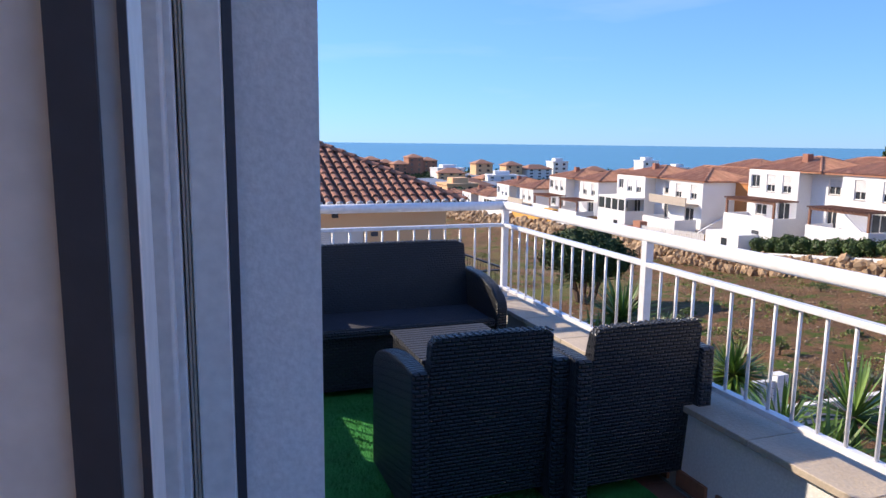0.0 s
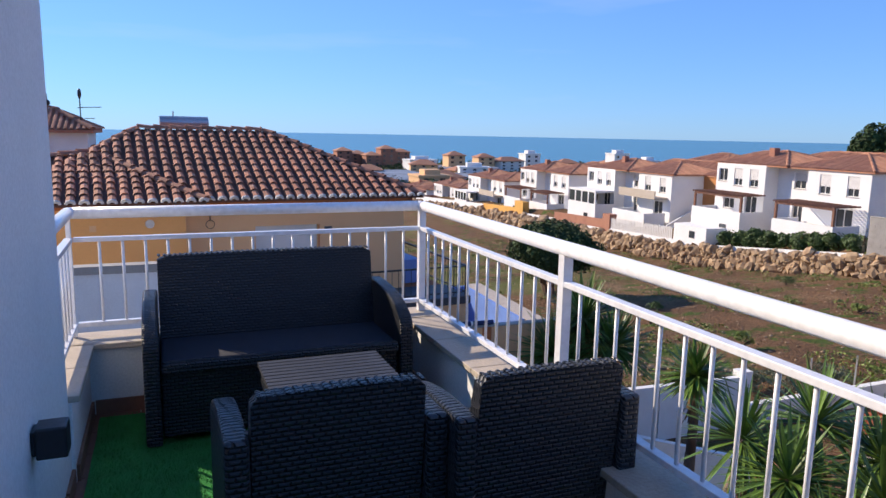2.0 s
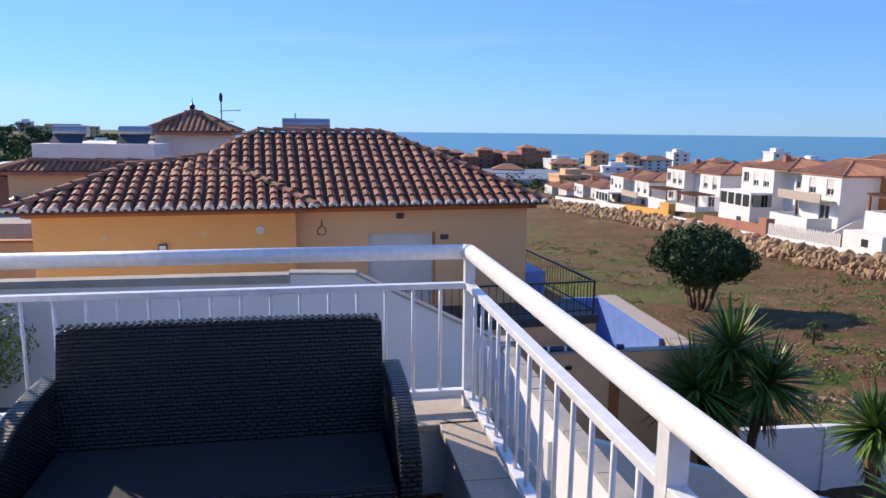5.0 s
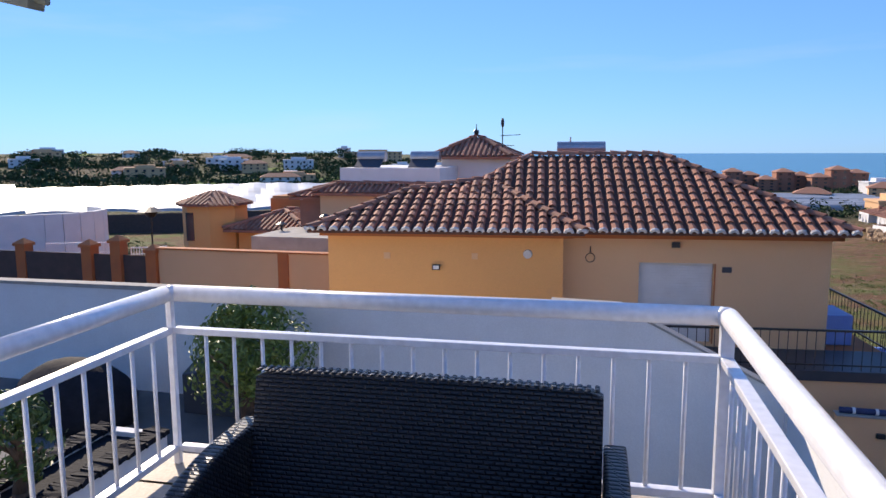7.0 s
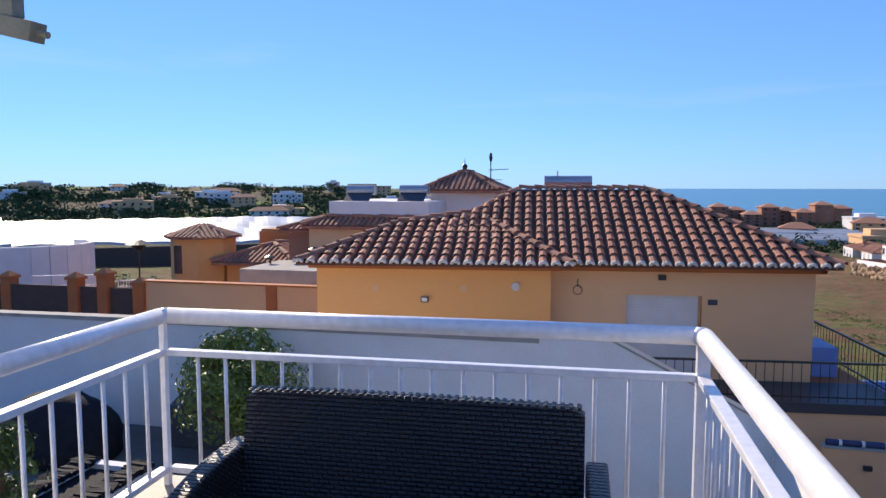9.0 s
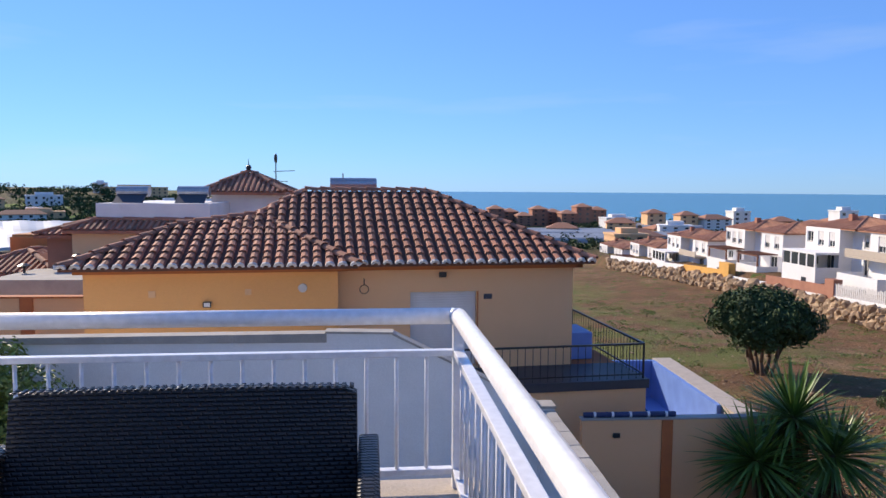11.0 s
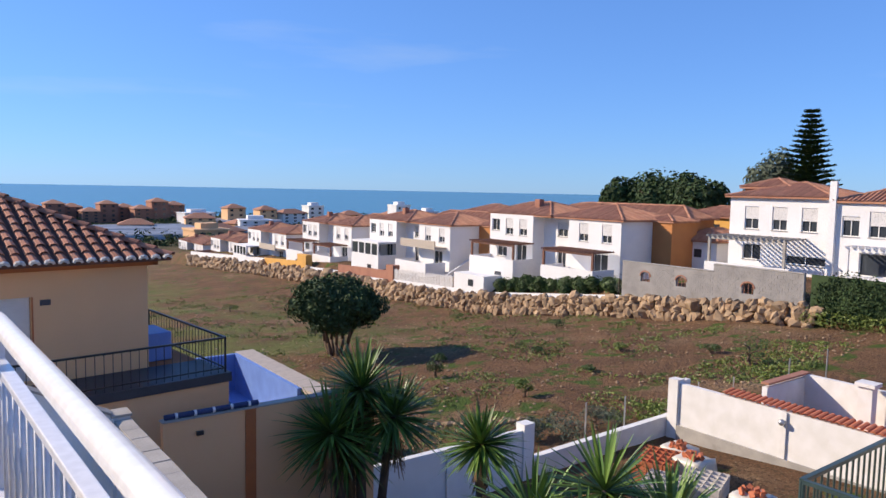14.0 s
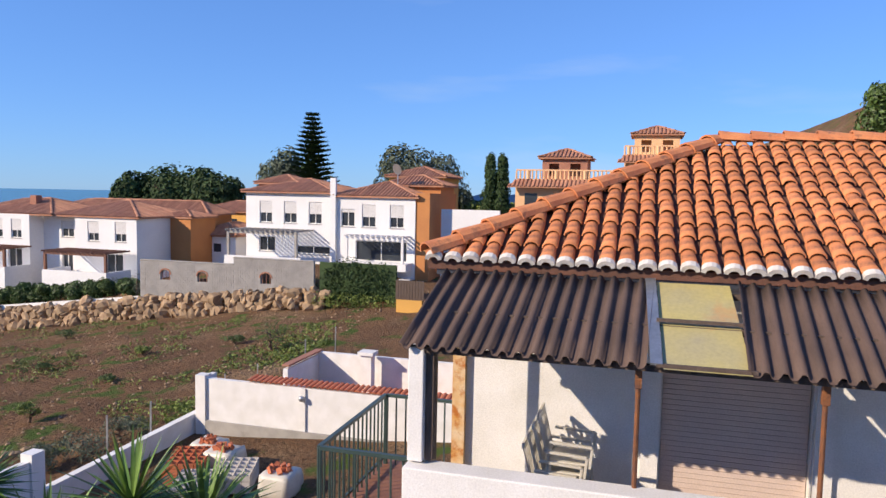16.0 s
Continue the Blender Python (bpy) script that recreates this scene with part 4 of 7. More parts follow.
    box(bm, -2.19, 0.3, -6.0, 2.3, 8.74, -5.2)
    tagged(fin("pavement_patio", bm, PATIO), "grey concrete patio below the terrace", "patio", kind="structure")


white_boundary()


def pool_garden():
    g = thing("garden_pool", "empty blue painted garden pool with puddle and pale rim", "swimming pool", pose(8.4, 20, -8.6))
    boxes("pool_shell", BLUEPOOL, [(9.35, 17.7, -8.6, 9.5, 23.4, -4.95), (6.2, 23.25, -8.6, 9.349, 23.4, -4.95), (6.2, 17.7, -8.6, 9.349, 23.24, -6.35)], g, world_space=True)
    boxes("pool_rim", COPING, [(9.502, 16.8, -8.6, 10.2, 23.6, -4.93)], g, world_space=True)
    boxes("pool_water", POOLWATER, [(6.3, 17.75, -6.348, 8.6, 22.9, -6.30)], g, world_space=True)
    boxes("pool_step", BLUEPOOL, [(7.8, 17.72, -6.29, 9.34, 18.7, -5.9), (8.5, 18.71, -6.29, 9.34, 19.6, -6.1)], g, world_space=True)
    w = boxes("wall_pool", PEACH, [(3.45, 11.05, -10, 8.2, 11.22, -3.11)])
    tagged(w, "peach rendered garden wall in front of the pool", "wall", kind="structure")
    tagged(boxes("trim_pool_wall", TRIM, [(5.09, 11.005, -10, 5.31, 11.048, -3.112)]), "brown painted pier on the garden wall", "trim", kind="structure")
    tagged(boxes("wall_pool_cap", CONCRETE, [(3.43, 11.02, -3.108, 8.22, 11.25, -3.08)]), "thin concrete cap of the garden wall", "wall cap", kind="structure")
    for x in (4.15, 6.72):
        l = thing("wall_light", "small black outdoor light on peach wall", "lamp", pose(x, 11.05, -3.42))
        boxes("body", BLACK, [(-0.07, -0.07, -0.04, 0.07, -0.001, 0.05)], l, bevel=0.012)
    r = thing("pool_cover_roller", "dark blue rolled pool cover with white straps", "pool cover", pose(4.45, 11.14, -3.08))
    bm = bmesh.new()
    tube(bm, (-0.95, 0, 0.055), (0.95, 0, 0.055), 0.055, seg=10)
    fin("roll", bm, NAVY, r, smooth=True)
    bm = bmesh.new()
    for k in range(5):
        tube(bm, (-0.75 + k * 0.37, 0, 0.055), (-0.70 + k * 0.37, 0, 0.055), 0.059, seg=10)
        fin("strap", bm, WHITE_FAR, r)
        bm = bmesh.new()
    bm.free()


pool_garden()


# ---- lower house to the right, with tiled roof and corrugated awning ----
def house_right():
    h = thing("tiled_house", "old white house with orange barrel tile roof", "house", pose(8.5, -6, -8.0))
    EX, EZ, Y0, Y1 = 7.4, 0.80, -0.33, -15.0
    wx = 7.78
    bm = bmesh.new()
    holed(bm, Y1, -0.55, -9, 0.72, [(-4.42, -2.0, -2.92, -0.33)], lambda u0, z0, u1, z1: box(bm, wx, u0, z0, wx + 0.25, u1, z1))
    box(bm, wx + 0.252, Y1, -9, 13.2, -0.55, 0.72)
    fin("wall", bm, OLD_WHITE, h, world_space=True)
    boxes("shutter", PINKISH, [(wx + 0.1, -4.41, -2.0 + k * 0.058, wx + 0.125 + 0.002 * (k % 2), -2.93, -1.946 + k * 0.058) for k in range(29)], h, world_space=True)
    for y in (-2.90, -4.62):
        boxes("pilaster", OLD_WHITE, [(wx - 0.06, y, -2.0, wx - 0.002, y + 0.18, 0.6)], h, world_space=True)
    A, B, R0, R1 = (EX, Y0, EZ), (EX, Y1, EZ), (10.6, -3.62, 2.30), (10.6, Y1 + 1, 2.30)
    C = (13.8, Y0, EZ)
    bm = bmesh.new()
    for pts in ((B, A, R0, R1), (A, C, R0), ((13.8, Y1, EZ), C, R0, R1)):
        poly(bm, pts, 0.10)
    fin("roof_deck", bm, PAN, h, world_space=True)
    bm = bmesh.new()
    hip_caps(bm, (EX, Y0, EZ + 0.03), (R0[0], R0[1], R0[2] + 0.03), 0.15, 0.42)
    hip_caps(bm, (R0[0], R0[1], R0[2] + 0.03), (R1[0], R1[1], R1[2] + 0.03), 0.15, 0.42)
    hip_caps(bm, (C[0], C[1], C[2] + 0.03), (R0[0], R0[1], R0[2] + 0.03), 0.15, 0.42)
    fin("ridge_tiles", bm, TILE_N, h, world_space=True)
    boxes("eave_board", GASKET, [(EX + 0.02, Y1, EZ - 0.16, EX + 0.10, Y0 - 0.1, EZ - 0.07)], h, world_space=True)
    # corrugated awning, split by a yellowed clear panel
    xt, zt, xb, zb = 7.36, 0.69, 5.98, 0.12
    for y0, y1 in ((-0.50, -2.72), (-3.52, -6.6)):
        bm = bmesh.new()
        n = int(abs(y1 - y0) / 0.0175)
        cols = []
        for k in range(n + 1):
            y = y0 + (y1 - y0) * k / n
            wz = 0.028 * math.cos((y - y0) / 0.14 * math.tau)
            wz = max(-0.020, min(0.034, wz * 2.2)) + 0.012 * noise.noise(Vector((y * 5, 7, 0)))
            skew = -0.06
            cols.append([bm.verts.new((xt + (xb - xt) * a, y + skew * (1 - a), zt + (zb - zt) * a + wz + dz + 0.012 * noise.noise(Vector((y, a * 2, 0))))) for dz in (0, -0.012) for a in (0, 0.25, 0.5, 0.75, 1)])
        for k in range(n):
            a, b = cols[k], cols[k + 1]
            for i in range(4):
                bm.faces.new((a[i], a[i + 1], b[i + 1], b[i]))
                bm.faces.new((a[5 + i], b[5 + i], b[6 + i], a[6 + i]))
            bm.faces.new((a[4], a[9], b[9], b[4]))
            bm.faces.new((a[0], b[0], b[5], a[5]))
        fin("awning_sheet", bm, CORR, h, smooth=True, world_space=True)
    bm = bmesh.new()
    poly(bm, [(xt, -2.80, zt - 0.01), (xb, -2.86, zb - 0.01), (xb, -3.56, zb - 0.01), (xt, -3.50, zt - 0.01)], 0.006)
    fin("yellow_panel", bm, YELLOW_SHEET, h, world_space=True)
    bm = bmesh.new()
    beam(bm, (xt, -2.74, zt + 0.02), (xb, -2.80, zb + 0.02), 0.10, 0.02)
    fin("flashing", bm, GALV, h, world_space=True)
    bm = bmesh.new()
    mx, mz = (xt + xb) / 2 - 0.05, (zt + zb) / 2
    beam(bm, (mx, -2.8, mz + 0.01), (mx, -3.55, mz + 0.01), 0.05, 0.03)
    beam(bm, (xb + 0.02, -2.8, zb + 0.01), (xb + 0.02, -3.6, zb + 0.01), 0.04, 0.03)
    for x, z in ((xb + 0.12, zb - 0.01), (mx, mz - 0.035), (xt - 0.1, zt - 0.08)):
        beam(bm, (x, -0.55, z - 0.03), (x, -6.6, z - 0.03), 0.05, 0.06)
    fin("awning_batten", bm, BROWNWOOD, h, world_space=True)
    boxes("awning_pillar", OLD_WHITE, [(6.05, -0.72, -1.0, 6.25, -0.57, 0.10)], h, world_space=True, bevel=0.01)
    for q in ((6.12, -0.80, -1.0, 6.22, -0.725, 0.10), (6.9, -0.60, -2.0, 6.97, -0.54, 0.35)):
        boxes("wood_post", BROWNWOOD, [q], h, world_space=True)
    for y in (-2.66, -4.14):
        bm = bmesh.new()
        tube(bm, (6.15, y, -2.0), (6.15, y, 0.10), 0.022, seg=8)
        box(bm, 6.12, y - 0.03, -0.12, 6.18, y + 0.03, 0.1)
        fin("steel_prop", bm, RUST, h, world_space=True)
    boxes("rusty_pilaster", RUST_PATCH, [(wx - 0.08, -0.72, -2.0, wx - 0.002, -0.57, 0.3)], h, world_space=True)
    boxes("veranda_floor", CONCRETE, [(5.95, Y1, -9, wx - 0.002, -0.55, -2.002)], h, world_space=True)
    boxes("parapet", OLD_WHITE, [(5.93, Y1, -2.0, 6.20, -0.56, -1.02)], h, world_space=True, bevel=0.015)
    boxes("balcony_floor", TERRACOTTA, [(6.3, -0.548, -2.35, 8.6, 0.60, -2.06)], h, world_space=True)
    boxes("balcony_support", OLD_WHITE, [(6.4, -0.54, -9, 8.5, 0.5, -2.352)], h, world_space=True)
    rail_run("green_railing", h, (6.42, 0.52, -2.06), (8.46, 0.54, -2.06), 0.93, GREENRAIL, 0.14, world_space=True)
    rail_run("green_railing", h, (6.42, -0.54, -2.06), (6.42, 0.50, -2.06), 0.93, GREENRAIL, 0.13, world_space=True)
    rail_run("green_railing", h, (8.46, -0.54, -2.06), (8.46, 0.52, -2.06), 0.93, GREENRAIL, 0.13, world_space=True)
    bm = bmesh.new()
    for k in range(16):
        a, b = k / 16 * math.tau, (k + 1) / 16 * math.tau
        for rr in (0.11, 0.085):
            tube(bm, (8.44, 0.1 + rr * 0.8 * math.cos(a), -1.55 + rr * math.sin(a)), (8.44, 0.1 + rr * 0.8 * math.cos(b), -1.55 + rr * math.sin(b)), 0.012, seg=5)
    tagged(fin("garden_hose", bm, BLACK), "coiled black garden hose hung on the railing", "hose")
    return h, (A, B, R0, R1), C


HOUSE_R, SLOPE_R, CORNER_R = house_right()


def stacked_chairs():
    rnd = random.Random(2)
    base = None
    for k in range(4):
        m = pose(7.30, -1.85 - 0.05 * k, -2.0 + 0.11 * k, 0, 0, 0)
        if base:
            copy_thing(base, m)
            continue
        c = base = thing("plastic_chair", "stacked cream plastic garden chair by the white wall", "chair", m, "stacked plastic chairs")
        for sx in (-1, 1):
            bm = bmesh.new()
            for y0, y1 in ((-0.22, -0.18), (0.24, 0.2)):
                beam(bm, (sx * 0.24, y0, 0), (sx * 0.2, y1, 0.42), 0.04, 0.04)
            beam(bm, (sx * 0.25, -0.24, 0.64), (sx * 0.25, 0.2, 0.66), 0.05, 0.025)
            beam(bm, (sx * 0.25, -0.22, 0.42), (sx * 0.25, -0.24, 0.64), 0.04, 0.03)
            fin("leg_frame", bm, PLASTICCHAIR, c, bevel=0.006)
        bm = bmesh.new()
        box(bm, -0.21, -0.22, 0.42, 0.21, 0.21, 0.445)
        fin("seat", bm, PLASTICCHAIR, c, bevel=0.01)
        bm = bmesh.new()
        for i in range(7):
            x = -0.2 + i * 0.4 / 6
            beam(bm, (x, 0.21, 0.43), (x * 1.1, 0.33, 0.90), 0.03, 0.015)
        beam(bm, (-0.23, 0.33, 0.9), (0.23, 0.33, 0.9), 0.03, 0.06)
        fin("backrest", bm, PLASTICCHAIR, c, bevel=0.005)


stacked_chairs()


def plot_right():
    """Low white building on the plot beyond, pallets of brick and bags."""
    b = thing("low_white_building", "low white outbuilding with red tile coping", "outbuilding", pose(24, 8, -9))
    bm = bmesh.new()
    box(bm, 22.0, 0.5, -9, 22.2, 12.7, -5.42)
    box(bm, 22.2, 12.5, -9, 22.9, 12.7, -5.42)
    box(bm, 21.9, 12.35, -9, 22.3, 12.75, -5.30)
    box(bm, 21.93, 8.32, -9, 21.998, 8.5, -5.42)
    fin("wall", bm, OLD_WHITE, b, world_space=True)
    boxes("plinth", CONCRETE, [(21.85, 0.5, -9, 21.93, 12.3, -6.95)], b, world_space=True)
    bm = bmesh.new()
    for k in range(52):
        y = 10.6 - k * 0.2
        barrel(bm, Vector((22.0, y, -5.40)), Vector((0, 1, 0)), Vector((0.94, 0, 0.05)).normalized(), Vector((0, 0, 1)), 0.62, 0.09, 0.08, 0.03, 0.06, 4, 0.01)
    fin("tile_coping", bm, REDBRICK, b, world_space=True)
    boxes("roof_terrace", TRIM, [(22.21, 0.5, -9.0, 29.0, 10.6, -6.45)], b, world_space=True)
    boxes("terrace_parapet", OLD_WHITE, [(26.5, 0.5, -6.449, 26.7, 10.3, -5.2), (23.8, 10.0, -6.449, 26.49, 10.2, -5.3)], b, world_space=True)
    boxes("parapet_coping", BRICKRED, [(23.8, 9.95, -5.199, 26.75, 10.25, -5.13)], b, world_space=True)
    boxes("chimney", OLD_WHITE, [(25.6, 7.3, -6.449, 26.0, 7.75, -4.95), (25.5, 7.2, -4.949, 26.1, 7.85, -4.82)], b, world_space=True)
    l = thing("wall_light", "grey outdoor light on white wall", "lamp", pose(21.92, 8.42, -5.75))
    bm = bmesh.new()
    bmesh.ops.create_uvsphere(bm, u_segments=12, v_segments=8, radius=0.11, matrix=Matrix.Translation((-0.08, 0, 0)))
    fin("globe", bm, GALV, l, smooth=True)
    for x, y, c, cols, rows, zz in ((16.6, 9.0, GREYBRICK, 6, 8, 4), (18.2, 10.4, REDBRICK, 5, 5, 4), (17.9, 8.6, GREYBRICK, 5, 5, 3)):
        gz = ground_z(x, y)
        p = thing("brick_pallet", "pallet of stacked hollow bricks on bare earth", "bricks", pose(x, y, gz + 0.02, 0, 0, 20), "pallets of bricks")
        boxes("pallet", BROWNWOOD, [(-0.75, -0.6 + k * 0.28, 0, 0.75, -0.5 + k * 0.28, 0.1) for k in range(5)], p)
        bm = bmesh.new()
        dx, dy = 1.5 / cols, 1.2 / rows
        box(bm, -dx / 2 + 0.01, -dy / 2 + 0.008, 0, dx / 2 - 0.01, dy / 2 - 0.008, 0.17)
        bm.normal_update()
        tops = [f for f in bm.faces if f.normal.z > 0.9]
        bmesh.ops.inset_individual(bm, faces=tops, thickness=0.03, depth=-0.08)
        br = fin("brick", bm, c, p)
        br.matrix_basis = pose(-0.75 + dx / 2, -0.6 + dy / 2, 0.101)
        for k in range(zz):
            for i in range(cols):
                for j in range(rows):
                    if (k, i, j) != (0, 0, 0) and (k == zz - 1 or i in (0, cols - 1) or j in (0, rows - 1)):
                        part_of("brick", br.data, p, pose(-0.75 + dx * (i + 0.5), -0.6 + dy * (j + 0.5), 0.101 + 0.18 * k, 0, 0, (i * 7 + j * 3 + k) % 5 - 2))
    rnd = random.Random(7)
    for x, y, s in ((18.9, 9.6, 0.65), (17.6, 6.9, 0.6), (19.6, 10.6, 0.6)):
        t = thing("builders_bag", "white builder's bulk bag filled with broken brick", "bag", pose(x, y, ground_z(x, y)))
        bm = bmesh.new()
        bmesh.ops.create_cube(bm, size=1, matrix=Matrix.LocRotScale((0, 0, s * 0.6), None, (s * 1.4, s * 1.4, s * 1.2)))
        bmesh.ops.subdivide_edges(bm, edges=bm.edges, cuts=4, use_grid_fill=True)
        for v in bm.verts:
            v.co.xy *= 1 + 0.12 * math.sin(v.co.z / s * 2.4)
            v.co += Vector([rnd.uniform(-.03, .03) for _ in range(3)])
        fin("sack", bm, PLASTICCHAIR, t, smooth=True)
        bm = bmesh.new()
        for _ in range(14):
            bmesh.ops.create_cube(bm, size=1, matrix=Matrix.LocRotScale((rnd.uniform(-.4, .4) * s, rnd.uniform(-.4, .4) * s, s * 1.22 + rnd.uniform(0, .08)), Euler([rnd.uniform(0, 3) for _ in range(3)]), (0.22, 0.14, 0.08)))
        fin("brick_rubble", bm, REDBRICK, t)


plot_right()


# ---- row of white houses across the valley ----
def far_strips(bm, pts, pitch, r):
    o, u, s, n, p2 = slope_frame(pts)
    umin, umax = min(a for a, _ in p2), max(a for a, _ in p2)
    k = umin + pitch / 2
    while k < umax:
        sp = span_at(p2, k)
        if sp and sp[1] - sp[0] > 0.1:
            barrel(bm, o + u * k + s * sp[0], u, s, n, sp[1] - sp[0], r, r, 0.02, 0.02, 3)
        k += pitch


def simple_hip(parent, x0, y0, x1, y1, z, rise, name="roof", pitch=0.32, material=TILE_FAR, over=0.35):
    """Hipped roof of barrel strips over a plan rectangle."""
    x0, y0, x1, y1 = x0 - over, y0 - over, x1 + over, y1 + over
    w, d = x1 - x0, y1 - y0
    if d > w:
        R0, R1 = ((x0 + x1) / 2, y0 + w / 2, z + rise), ((x0 + x1) / 2, y1 - w / 2, z + rise)
        slopes = [((x0, y1, z), (x0, y0, z), R0, R1), ((x1, y0, z), (x1, y1, z), R1, R0), ((x0, y0, z), (x1, y0, z), R0), ((x1, y1, z), (x0, y1, z), R1)]
        hips = [((x0, y0, z), R0), ((x1, y0, z), R0), ((x0, y1, z), R1), ((x1, y1, z), R1), (R0, R1)]
    else:
        m = min(d / 2, w / 2 - 0.01)
        R0, R1 = (x0 + m, (y0 + y1) / 2, z + rise), (x1 - m, (y0 + y1) / 2, z + rise)
        slopes = [((x0, y0, z), (x1, y0, z), R1, R0), ((x1, y1, z), (x0, y1, z), R0, R1), ((x0, y1, z), (x0, y0, z), R0), ((x1, y0, z), (x1, y1, z), R1)]
        hips = [((x0, y0, z), R0), ((x0, y1, z), R0), ((x1, y0, z), R1), ((x1, y1, z), R1), (R0, R1)]
    bm = bmesh.new()
    for p in slopes:
        poly(bm, p, 0.12)
        far_strips(bm, p, pitch, pitch * 0.36)
    for a, b in hips:
        if (Vector(a) - Vector(b)).length > 0.05:
            hip_caps(bm, a, b, 0.14, 1.2)
    return fin(name, bm, material, parent, world_space=True)


def window_x(parent, x, y, z, w, h, shutter=0.35, frame_m=PVC):
    """Window in a wall that faces -x, hung in its opening: frame, dark pane and half-lowered shutter."""
    wn_ = boxes("window", frame_m, [(x + 0.10, y, z, x + 0.16, y + 0.07, z + h), (x + 0.10, y + w - 0.07, z, x + 0.16, y + w, z + h), (x + 0.10, y + 0.071, z, x + 0.16, y + w - 0.071, z + 0.07), (x + 0.10, y + 0.071, z + h - 0.07, x + 0.16, y + w - 0.071, z + h), (x + 0.10, y + w / 2 - 0.03, z + 0.071, x + 0.16, y + w / 2 + 0.03, z + h - 0.071)], parent, world_space=True)
    p = boxes("pane", DARKGLASS, [(x + 0.17, y + 0.01, z + 0.01, x + 0.18, y + w - 0.01, z + h - 0.01)], parent, world_space=True)
    if shutter:
        boxes("shutter", SHUTTER, [(x + 0.055, y + 0.02, z + h * (1 - shutter) + k * 0.08, x + 0.085, y + w - 0.02, z + h * (1 - shutter) + k * 0.08 + 0.075) for k in range(max(1, int(h * shutter / 0.08)))], parent, world_space=True)
    boxes("sill", parent_sill, [(x - 0.06, y - 0.06, z - 0.06, x - 0.002, y + w + 0.06, z - 0.002)], parent, world_space=True)


parent_sill = CONCRETE


def facade(parent, x, y0, y1, z0, z1, depth, holes, material):
    """A block of house whose front wall faces -x, with real openings."""
    bm = bmesh.new()
    holed(bm, y0, y1, z0, z1, [(h[0], h[1], h[0] + h[2], h[1] + h[3]) for h in holes], lambda u0, a, u1, b: box(bm, x, u0, a, x + 0.3, u1, b))
    box(bm, x + 0.302, y0, z0, x + depth, y1, z1)
    fin("wall", bm, material, parent, world_space=True)
    for h in holes:
        window_x(parent, x, h[0], h[1], h[2], h[3], h[4] if len(h) > 4 else 0.6)


def pergola(parent, x0, x1, y0, y1, z, zf, material):
    bm = bmesh.new()
    beam(bm, (x0, y0, z), (x0, y1, z), 0.16, 0.2)
    n = int((y1 - y0) / 0.45)
    for k in range(n + 1):
        y = y0 + (y1 - y0) * k / n
        beam(bm, (x0 - 0.3, y, z + 0.18), (x1, y, z + 0.18), 0.09, 0.14)
    for y in (y0 + 0.1, y1 - 0.1):
        beam(bm, (x0, y, zf), (x0, y, z), 0.2, 0.2)
    fin("pergola", bm, material, parent, world_space=True)


